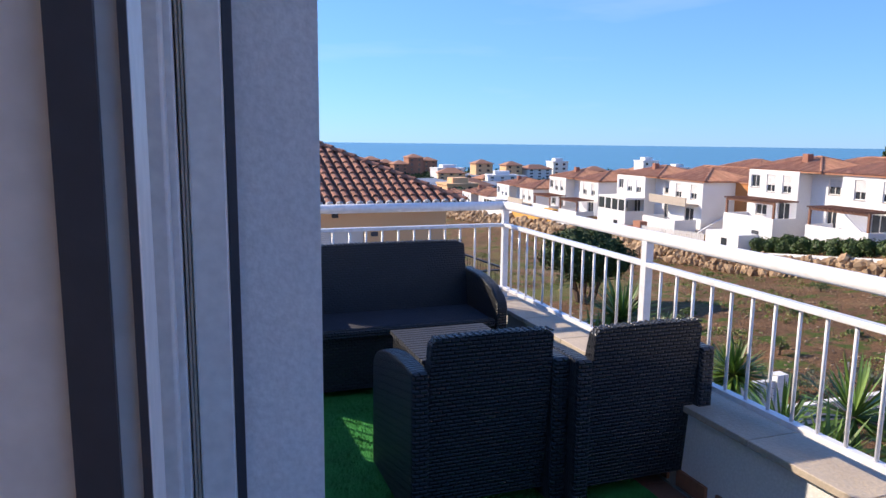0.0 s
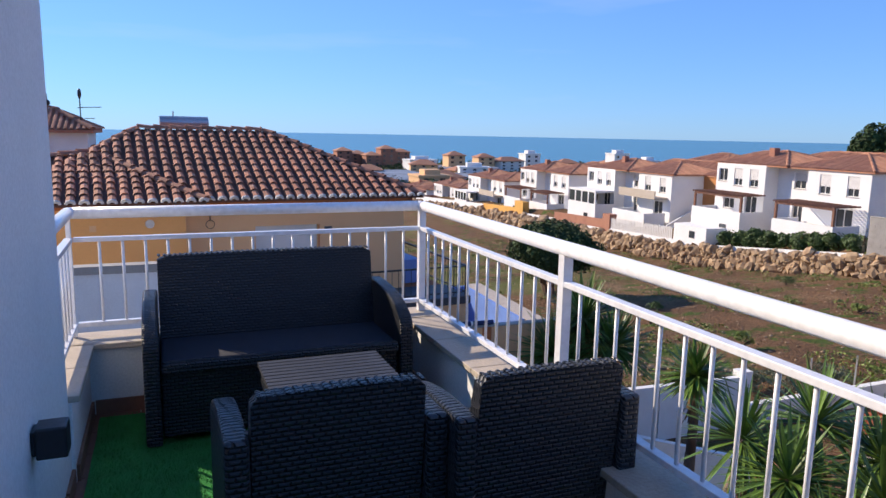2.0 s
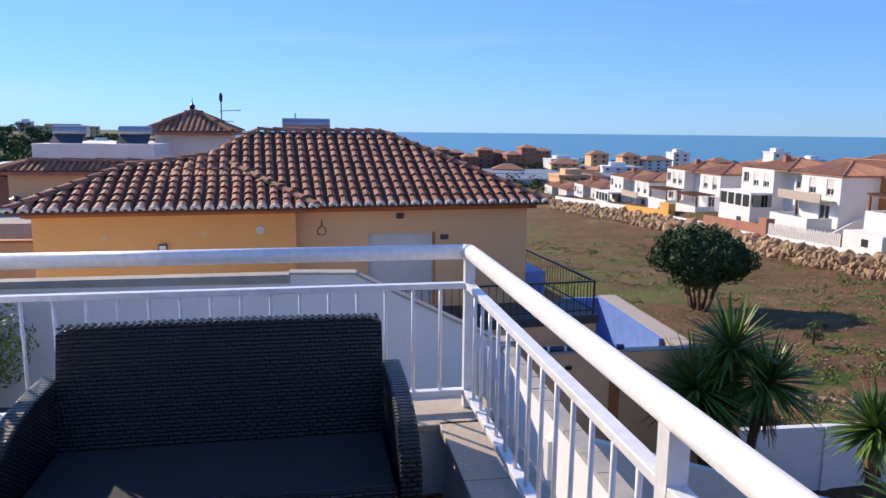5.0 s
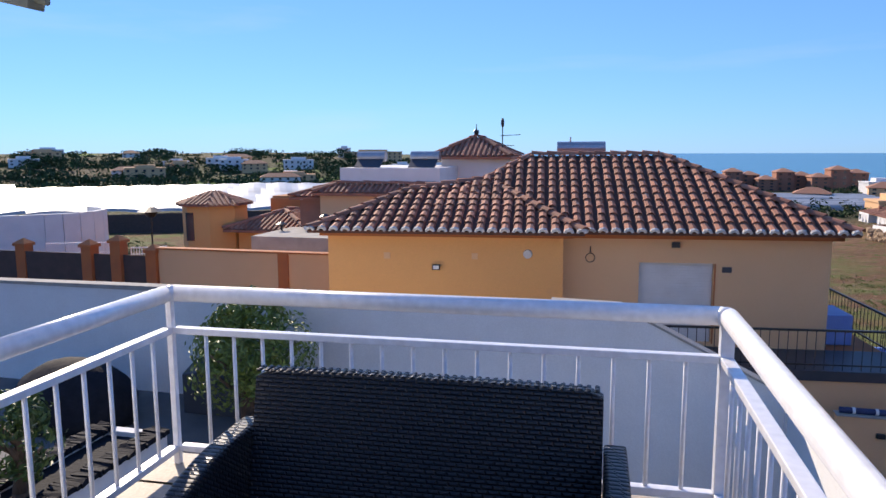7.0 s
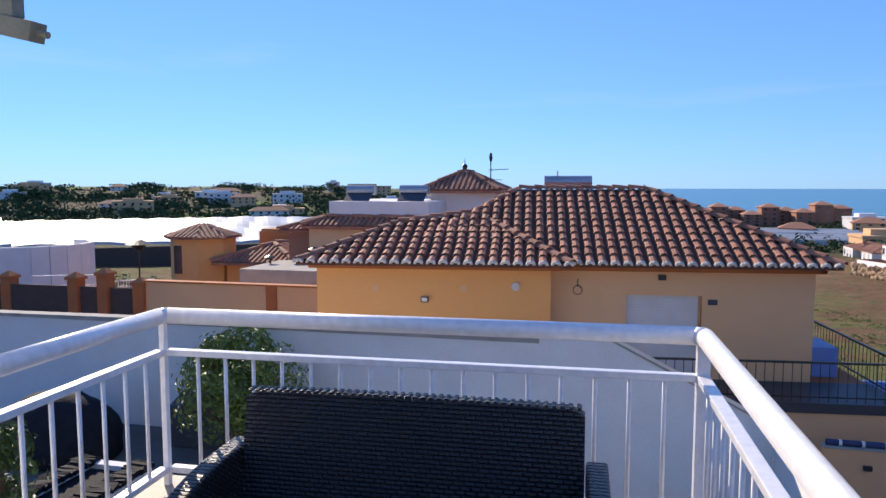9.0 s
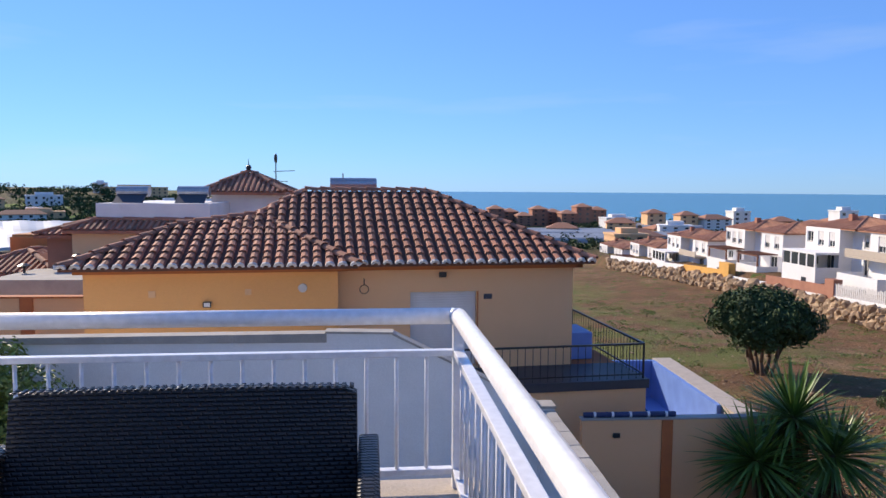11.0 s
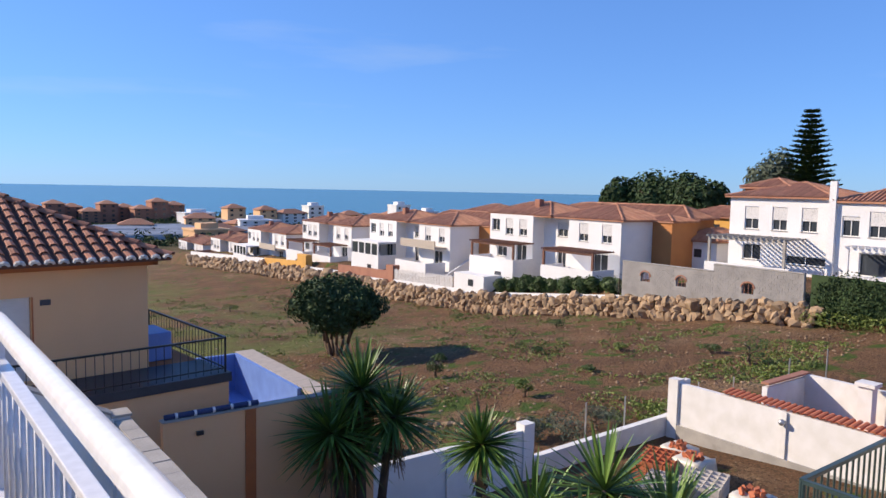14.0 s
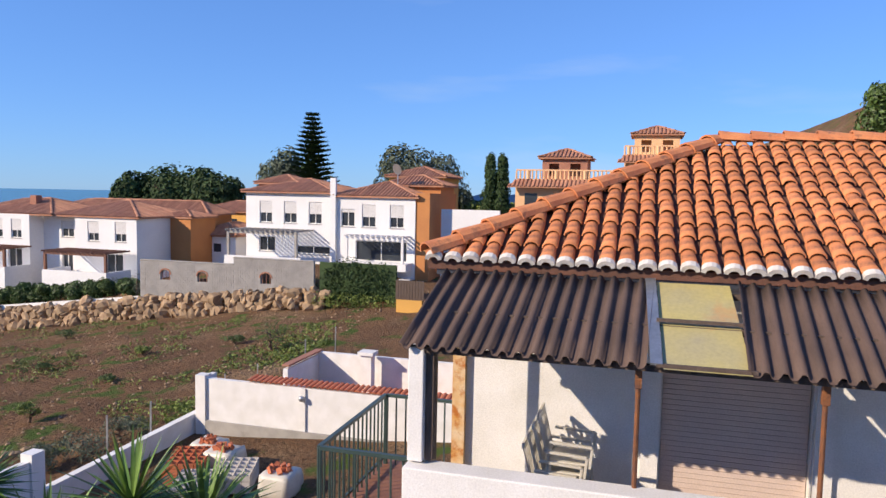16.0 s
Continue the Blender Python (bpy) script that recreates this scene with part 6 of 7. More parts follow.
def araucaria():
    t = thing("norfolk_pine", "tall dark conifer with tiered horizontal branches", "tree", pose(80, 36.8, -5))
    rnd = random.Random(8)
    H = 16.0
    bm = bmesh.new()
    tube(bm, (0, 0, -0.5), (0, 0, H), 0.28, 0.04, 8)
    fin("trunk", bm, BARK, t)
    bm = bmesh.new()
    z = 3.5
    while z < H:
        L = 4.9 * (1 - z / (H + 0.8)) ** 0.9 + 0.15
        n = 11
        a0 = rnd.uniform(0, 6)
        for k in range(n):
            a = a0 + k * math.tau / n + rnd.uniform(-.2, .2)
            d = Vector((math.cos(a), math.sin(a), 0.22))
            l = L * rnd.uniform(0.8, 1.1)
            tube(bm, (0, 0, z), d * l + Vector((0, 0, z)), 0.05, 0.02, 4)
            for i in range(int(l / 0.09)):
                p = Vector((0, 0, z)) + d * (0.2 + i * 0.09)
                for s in (-1, 1):
                    w = Vector((-math.sin(a) * s, math.cos(a) * s, rnd.uniform(-.1, .5))) * 0.72 * (1 - 0.5 * i * 0.09 / l)
                    bm.faces.new([bm.verts.new(q) for q in (p, p + w + d * 0.12, p + w * 0.9 + d * 0.25 + Vector((0, 0, .05)), p + d * 0.12)])
        z += 0.58
    tagged(fin("crown", bm, LEAF_DARK, t), kind="stuff")


araucaria()


def yucca(name, label, x, y, heads, blade, n, seed, skirt=True):
    rnd = random.Random(seed)
    gz = ground_z(x, y) - 0.1
    t = thing(name, label, "yucca", pose(x, y, gz), "yuccas in the garden")
    bt, bl, bd = bmesh.new(), bmesh.new(), bmesh.new()
    for hx, hy, hz in heads:
        top = Vector((hx - x, hy - y, hz - gz))
        foot = Vector((top.x * 0.2, top.y * 0.2, 0))
        prev = foot
        for i in range(1, 6):
            nx = foot.lerp(top, i / 5) + Vector((rnd.uniform(-.05, .05), rnd.uniform(-.05, .05), 0))
            tube(bt, prev, nx, 0.17 - 0.015 * i, 0.16 - 0.015 * i, 8)
            prev = nx
        for k in range(n):
            az, el = rnd.uniform(0, math.tau), math.asin(max(-0.75, min(0.98, rnd.uniform(-0.55, 1.0))))
            d = Vector((math.cos(az) * math.cos(el), math.sin(az) * math.cos(el), math.sin(el)))
            L = blade * rnd.uniform(0.75, 1.1)
            side = d.cross(Vector((0, 0, 1))).normalized() if abs(d.z) < 0.98 else Vector((1, 0, 0))
            w = 0.035 * rnd.uniform(0.8, 1.2)
            rows = []
            for f, ww in ((0.05, 0.5), (0.4, 1.0), (0.75, 0.7), (1.0, 0.03)):
                p = top + d * L * f + Vector((0, 0, -0.16 * L * f * f * math.cos(el)))
                rows.append((bl.verts.new(p - side * w * ww), bl.verts.new(p + Vector((0, 0, -0.012 * ww))), bl.verts.new(p + side * w * ww)))
            for i in range(3):
                for j in range(2):
                    bl.faces.new((rows[i][j], rows[i][j + 1], rows[i + 1][j + 1], rows[i + 1][j]))
        if skirt:
            for k in range(n // 3):
                az = rnd.uniform(0, math.tau)
                d = Vector((math.cos(az) * 0.35, math.sin(az) * 0.35, -1)).normalized()
                o = top - Vector((0, 0, rnd.uniform(0, 0.5)))
                side = Vector((-math.sin(az), math.cos(az), 0)) * 0.03
                L = blade * rnd.uniform(0.5, 0.8)
                bd.faces.new([bd.verts.new(q) for q in (o - side, o + side, o + d * L + side * 0.3, o + d * L - side * 0.3)])
    fin("trunk", bt, BARK, t, smooth=True)
    tagged(fin("blades", bl, YUCCA, t), kind="stuff")
    if skirt:
        tagged(fin("dry_blades", bd, DRYLEAF, t), kind="stuff")
    else:
        bd.free()


yucca("yucca_tree", "tall green yucca with several spiky heads", 7.6, 10.6, [(7.65, 10.7, -3.0), (6.75, 10.4, -3.75), (8.2, 10.2, -3.6), (7.4, 10.9, -4.3)], 1.3, 230, 1)
yucca("yucca_tree", "slim green yucca with one spiky head", 8.5, 7.5, [(8.5, 7.5, -3.45)], 0.9, 230, 2)
yucca("yucca_clump", "broad clump of green yucca blades with brown flower stalks", 7.6, 4.2, [(7.2, 4.7, -3.5), (8.0, 4.0, -3.0), (7.0, 3.5, -3.6), (8.4, 3.1, -3.3), (7.6, 2.4, -3.5), (6.6, 2.2, -4.0)], 1.2, 130, 3)


def shrubs():
    rnd = random.Random(9)
    for k in range(9):
        y = 36.6 + k * 1.75
        broad_tree("hedge_bush", "clipped dense green hedge bush above boulder wall", 47.4, y, lane_top(y) - 0.1, 2.0 + 0.2 * rnd.random(), 1.15, LEAF_MID, 5, 3200, 0.19, 80 + k, crown0=0.02, category="hedge", group="hedge along the lane")
    for k, (x, y, h, r, m) in enumerate(((22.0, 27.5, 1.3, 0.55, LEAF_MID), (22.3, 20.8, 0.9, 0.55, LEAF_YEL), (24.5, 30.5, 0.6, 0.5, LEAF_MID), (30, 28, 0.5, 0.5, LEAF_MID), (33, 24, 0.5, 0.6, LEAF_YEL), (28, 22, 0.4, 0.5, LEAF_MID), (36, 20, 0.6, 0.6, LEAF_MID), (25, 48, 0.8, 0.7, LEAF_MID), (30, 62, 1.2, 0.9, LEAF_YEL), (26, 70, 0.9, 0.9, LEAF_YEL), (34, 16.5, 1.6, 1.3, LEAF_MID), (39, 35, 0.7, 0.8, LEAF_MID), (41, 50, 0.6, 0.8, LEAF_YEL), (46.9, 35.6, 2.4, 1.0, LEAF_GREY))):
        broad_tree("field_shrub", "small green shrub growing in dry soil", x, y, ground_z(x, y) if x < 46 else lane_top(y), h, r, m, 4, 700, 0.08, 100 + k, crown0=0.15, category="shrub", group="shrubs in the field")
    for k, (x, y, r) in enumerate(((19.5, 15.6, 1.2), (20.8, 15.2, 1.0), (18.1, 16.2, 0.9), (13.2, 16.5, 0.9))):
        broad_tree("grey_shrub", "low dry grey-green bush behind the wall", x, y, ground_z(x, y), 0.9, r, LEAF_GREY, 5, 1500, 0.07, 130 + k, crown0=0.02, category="shrub")
    # low hedge line and dry-stone edging through the field
    bm = bmesh.new()
    for k in range(60):
        x, y = 10.8 + k * 0.03 + rnd.uniform(-.3, .3), 25 + k * 0.75
        leaf_cloud(bm, (x, y, ground_z(x, y) + 0.3), (0.6, 0.6, 0.45), 130, 0.1, rnd)
    tagged(fin("low_hedge", bm, LEAF_MID), "low straggling green hedge along the garden edge", "hedge", kind="stuff")
    bm = bmesh.new()
    for _ in range(5200):
        a, b = rnd.uniform(0, 1), rnd.uniform(0, 1)
        x, y = 13 + 32 * a, 14 + 75 * b * b
        c = noise.noise(Vector((x * 0.22, y * 0.22, 5)))
        if c < 0.05:
            continue
        leaf_cloud(bm, (x, y, ground_z(x, y) + 0.05), (0.28, 0.28, 0.14), 16, 0.12, rnd)
    tagged(fin("weeds", bm, LEAF_YEL), "scattered low green weeds on brown soil", "weeds", kind="stuff")
    bm = bmesh.new()
    for _ in range(1500):
        x, y = rnd.uniform(13, 45), 14 + 60 * rnd.random() ** 1.6
        s = rnd.uniform(0.03, 0.10)
        bmesh.ops.create_icosphere(bm, subdivisions=1, radius=s, matrix=Matrix.LocRotScale((x, y, ground_z(x, y) + 0.02), None, (1.2, 1, 0.7)))
    for k in range(60):
        x, y = 12.5 + k * 0.12 + rnd.uniform(-.2, .2), 24.5 - k * 0.11 + rnd.uniform(-.15, .15)
        s = rnd.uniform(0.12, 0.22)
        bmesh.ops.create_icosphere(bm, subdivisions=1, radius=s, matrix=Matrix.LocRotScale((x, y, ground_z(x, y) + 0.05), None, (1.2, 1, 0.8)))
    tagged(fin("field_stones", bm, BOULDER_S), "loose pale stones lying on the soil", "stones", kind="stuff")
    bm = bmesh.new()
    leaf_cloud(bm, (46.5, 16.6, -5.1), (0.45, 3.0, 1.9), 5200, 0.15, rnd, shell=0.3)
    box(bm, 46.5, 13.7, -9, 46.7, 19.6, -3.6)
    tagged(fin("ivy_wall", bm, LEAF_DARK), "garden wall overgrown with dark green ivy", "ivy", kind="stuff")
    bm = bmesh.new()
    for k in range(7):
        leaf_cloud(bm, (46.0 - k * 0.1, 13.5 + k * 0.9, ground_z(46, 14) + 0.3), (0.9, 0.8, 0.5), 240, 0.13, rnd)
    tagged(fin("grass_bank", bm, LEAF_YEL), "bright green grass bank at the foot of ivy", "grass", kind="stuff")
    # climbing bush, covered furniture and planter on the patio below
    broad_tree("citrus_bush", "leafy yellow-green bush against the white wall", -6.1, 7.6, -2.9, 2.3, 1.0, LEAF_YEL, 12, 8500, 0.075, 150, crown0=0.08, category="shrub", trunks=3)
    c = thing("covered_furniture", "garden furniture under a black cover sheet", "covered furniture", pose(-9.2, 7.2, -2.9))
    bm = bmesh.new()
    bmesh.ops.create_uvsphere(bm, u_segments=24, v_segments=14, radius=1, matrix=Matrix.Diagonal((1.1, 0.8, 1.0, 1)))
    for v in bm.verts:
        v.co.z = max(0, v.co.z + 0.25) * 0.85
        v.co += Vector((0.08 * noise.noise(v.co * 3), 0.08 * noise.noise(v.co * 3 + Vector((4, 0, 0))), 0))
    fin("cover", bm, TARP, c, smooth=True)
    p = thing("garden_planter", "white walled planter with torn black plastic liner", "planter", pose(-6.9, 4.2, -2.9))
    boxes("wall", WHITE, [(-0.5, -1.6, 0, 0.5, -1.45, 0.62), (-0.5, 1.45, 0, 0.5, 1.6, 0.62), (-0.5, -1.449, 0, -0.35, 1.449, 0.62), (0.35, -1.449, 0, 0.5, 1.449, 0.62)], p)
    bm = bmesh.new()
    rnd = random.Random(15)
    for k in range(44):
        y0 = -1.58 + k * 0.072
        for x in (-0.43, 0.43):
            prism(bm, [(x - 0.14 - rnd.uniform(0, .06), y0), (x + 0.11 + rnd.uniform(0, .05), y0), (x + 0.12, y0 + 0.09), (x - 0.15, y0 + 0.09)], 0.60, [0.64 + rnd.uniform(0, .05) for _ in range(4)])
    tagged(fin("torn_liner", bm, TARP, p), "torn black plastic liner over the rim", kind="stuff")
    boxes("soil", TARP, [(-0.349, -1.449, 0, 0.349, 1.449, 0.55)], p)
    broad_tree("oleander_bush", "feathery green shrub in white planter", -6.95, 3.9, -2.36, 1.3, 0.6, LEAF_MID, 5, 1500, 0.08, 160, crown0=0.05, category="shrub")
    s = thing("dark_storage_box", "dark grey storage panel leaning at the patio wall", "storage box", pose(-6.9, 8.2, -2.9))
    bm = bmesh.new()
    prism(bm, [(-0.7, -0.3), (0.8, -0.3), (0.8, 0.3), (-0.7, 0.3)], 0, [0.7, 0.9, 1.0, 0.9])
    fin("body", bm, GASKET, s, bevel=0.02)


shrubs()


# ---- houses, walls and greenhouses to the left and far away ----
def left_side():
    h = thing("cupola_house", "white house with small tiled roof lantern", "house", pose(-7.3, 33, -12))
    boxes("wall", PEACH, [(-13.1, 26.0, -12, -7.6, 34, -0.25)], h, world_space=True)
    simple_hip(h, -13.1, 26.0, -7.6, 27.2, -0.2, 0.35, pitch=0.24, material=TILE_F, over=0.25)
    boxes("white_storey", WHITE, [(-12.4, 26.6, -0.1, -7.9, 33, 0.85)], h, world_space=True)
    boxes("lantern", WHITE, [(-8.7, 30.0, -1, -5.6, 32.6, 1.28)], h, world_space=True)
    boxes("lantern_window", DARKGLASS, [(-7.9, 29.96, -0.25, -6.5, 29.998, 0.18)], h, world_space=True)
    boxes("lantern_trim", TRIM, [(-8.1, 29.94, 0.19, -6.3, 29.999, 0.27)], h, world_space=True)
    simple_hip(h, -8.9, 29.8, -5.6, 32.8, 1.3, 0.9, pitch=0.24, material=TILE_F, over=0.25)
    bm = bmesh.new()
    tube(bm, (-7.3, 31.3, 2.1), (-7.3, 31.3, 2.85), 0.05, 0.01, 8)
    bmesh.ops.create_uvsphere(bm, u_segments=10, v_segments=6, radius=0.13, matrix=Matrix.Translation((-7.3, 31.3, 2.45)))
    fin("finial", bm, BLACK, h, world_space=True)
    a = thing("tv_antenna", "thin metal television antenna on the roof", "antenna", pose(-5.9, 30.5, 1.4))
    bm = bmesh.new()
    tube(bm, (0, 0, 0), (0, 0, 1.6), 0.025, seg=6)
    tube(bm, (-0.1, 0, 0.85), (0.85, 0, 0.9), 0.015, seg=5)
    for k in range(6):
        tube(bm, (0.1 + k * 0.13, -0.15, 0.88), (0.1 + k * 0.13, 0.15, 0.88), 0.012, seg=4)
    tube(bm, (0.1, 0, 0.4), (0.55, 0, 0.4), 0.015, seg=5)
    fin("mast", bm, BLACK, a)
    bm = bmesh.new()
    bmesh.ops.create_uvsphere(bm, u_segments=10, v_segments=8, radius=0.1, matrix=Matrix.LocRotScale((0, 0, 1.45), None, (0.8, 0.8, 2.2)))
    fin("head", bm, BLACK, a)
    for x in (-11.5, -9.0):
        s = thing("solar_water_heater", "steel solar water heater tank on flat roof", "water heater", pose(x, 28, 0.85))
        bm = bmesh.new()
        tube(bm, (-0.55, 0, 0.48), (0.75, 0, 0.48), 0.23, seg=14)
        fin("tank", bm, STEEL_TANK, s)
        bm = bmesh.new()
        beam(bm, (-0.4, -0.6, 0.0), (-0.4, 0, 0.45), 0.05, 0.05)
        beam(bm, (0.6, -0.6, 0.0), (0.6, 0, 0.45), 0.05, 0.05)
        poly(bm, [(-0.5, -0.75, 0.02), (0.7, -0.75, 0.02), (0.7, -0.1, 0.42), (-0.5, -0.1, 0.42)], 0.05)
        fin("collector", bm, GASKET, s)
    f = thing("pink_house", "brick-pink rendered house with tiled eaves", "house", pose(-14, 28, -10))
    boxes("wall", BRICKRED, [(-14.3, 26.5, -12, -13.15, 31, -0.45)], f, world_space=True)
    simple_hip(f, -14.3, 26.5, -12.0, 31, -0.42, 0.5, pitch=0.24, material=TILE_F)
    # orange garden wall with pillars and brown fence sheets
    w = boxes("wall_orange_garden", PEACH, [(-16.9, 20.0, -9, -7.5, 20.25, -1.97)])
    tagged(w, "peach rendered garden wall with brown piers", "wall", kind="structure")
    bm = bmesh.new()
    for x in (-11.85,):
        box(bm, x - 0.2, 19.94, -9, x + 0.2, 19.998, -1.94)
    box(bm, -16.95, 19.93, -1.968, -7.5, 20.3, -1.91)
    tagged(fin("trim_orange_wall", bm, TRIM), "burnt orange pier and cap of the wall", "trim", kind="structure")
    bm = bmesh.new()
    box(bm, -0.22, -0.22, 0, 0.22, 0.22, 6.9)
    prism(bm, [(-0.28, -0.28), (0.28, -0.28), (0.28, 0.28), (-0.28, 0.28)], 6.9, 7.0)
    v = [bm.verts.new(p) for p in ((-0.28, -0.28, 7.0), (0.28, -0.28, 7.0), (0.28, 0.28, 7.0), (-0.28, 0.28, 7.0), (0, 0, 7.2))]
    for i in range(4):
        bm.faces.new((v[i], v[(i + 1) % 4], v[4]))
    p0 = tagged(fin("gate_pier", bm, TRIM), "burnt orange square pier with pointed cap", "pier", group="orange fence piers")
    p0.matrix_basis = pose(-17.15, 20.1, -9.0)
    for x, y, z in ((-18.75, 20.2, -8.7), (-20.05, 20.2, -8.9), (-23.2, 20.3, -8.95), (-26.5, 20.4, -9.0)):
        copy_thing(p0, pose(x, y, z))
    for x0, x1 in ((-18.5, -17.4), (-19.8, -19.0), (-22.95, -20.3), (-26.2, -23.45)):
        q = boxes("fence_sheet", GREYMESH, [(x0, 20.1, -8, x1, 20.16, -2.25)])
        tagged(q, "dark brown fence sheet between orange piers", "fence", group="brown fence sheets")
    rf = thing("white_balustrade", "white railing behind the brown fence", "railing", pose(-21.5, 21.5, -3))
    rail_run("bars", rf, (-23.0, 21.2, -2.6), (-19.8, 21.2, -2.45), 0.5, RAIL, 0.12)
    rail_run("bars", rf, (-19.0, 21.2, -2.5), (-17.4, 21.2, -2.4), 0.35, RAIL, 0.12)
    # turret house
    t = thing("turret_house", "orange house with octagonal tiled turret", "house", pose(-19, 27.5, -10))
    bm = bmesh.new()
    oct8 = [(-19.2 + 1.5 * math.cos(math.tau * k / 8 + 0.39), 27.5 + 1.5 * math.sin(math.tau * k / 8 + 0.39)) for k in range(8)]
    prism(bm, oct8, -10, -0.85)
    fin("turret", bm, ORANGE, t, world_space=True)
    bm = bmesh.new()
    for k in range(8):
        a, b = oct8[k], oct8[(k + 1) % 8]
        g = lambda p: (-19.2 + (p[0] + 19.2) * 1.2, 27.5 + (p[1] - 27.5) * 1.2, -0.85)
        poly(bm, [g(a), g(b), (-19.2, 27.5, -0.25)], 0.05)
        far_strips(bm, [g(a), g(b), (-19.2, 27.5, -0.25)], 0.22, 0.08)
    fin("roof", bm, TILE_F, t, world_space=True)
    boxes("turret_window", DARKGLASS, [(-19.85, 26.09, -2.5, -19.45, 26.13, -1.2)], t, world_space=True)
    boxes("wall", ORANGE, [(-17.7, 27, -10, -13.5, 32, -1.9)], t, world_space=True)
    simple_hip(t, -17.7, 26.6, -14.2, 31, -1.95, 0.75, pitch=0.24, material=TILE_F)
    boxes("roof_terrace", SIENNA, [(-17.6, 30.0, -1.9, -14, 30.2, -0.75), (-17.6, 30.2, -0.8, -14, 32, -0.65)], t, world_space=True)
    boxes("garage_roof", CONCRETE, [(-14.5, 22.5, -3.2, -9, 26, -1.72)], t, world_space=True)
    # white curved wall and street lamps
    bm = bmesh.new()
    bend = [(-40, 17.5), (-31.0, 22.6), (-28.4, 25.3)] + [(-29.2 + 2.6 * math.cos(a), 28.0 + 2.6 * math.sin(a)) for a in np.linspace(-0.9, 1.5, 9)]
    for p, q in zip(bend, bend[1:]):
        wallrun(bm, p, q, 0.25, -12, -1.42, -1.40)
    tagged(fin("wall_white_curve", bm, WHITE), "white curved villa wall", "wall", kind="structure")
    for x, y, z in ((-25.0, 30.5, -1.35), (-14.2, 24.5, -1.35), (-12.3, 24.7, -1.0)):
        l = thing("street_lamp", "black street lamp with round hood", "street lamp", pose(x, y, -9), "street lamps")
        s = 1.0 if y > 30 else 0.35
        bm = bmesh.new()
        tube(bm, (0, 0, 0), (0, 0, z + 9 - 0.25 * s), 0.06, 0.04, 8)
        fin("post", bm, BLACK, l)
        bm = bmesh.new()
        tube(bm, (0, 0, z + 9 - 0.25 * s), (0, 0, z + 9), 0.7 * s, 0.15 * s, 14)
        tube(bm, (0, 0, z + 9 - 0.55 * s), (0, 0, z + 9 - 0.25 * s), 0.2 * s, 0.4 * s, 10)
        fin("hood", bm, BLACK, l)
    rnd = random.Random(31)
    for k in range(9):
        x, y = -34 + k * 2.1 + rnd.uniform(-1, 1), 42 + rnd.uniform(-3, 6)
        broad_tree("garden_tree", "small dark green garden tree between the villas", x, y, -10, rnd.uniform(5, 7.5), 2.0, LEAF_DARK, 5, 900, 0.22, 200 + k, crown0=0.2, group="garden trees")


left_side()


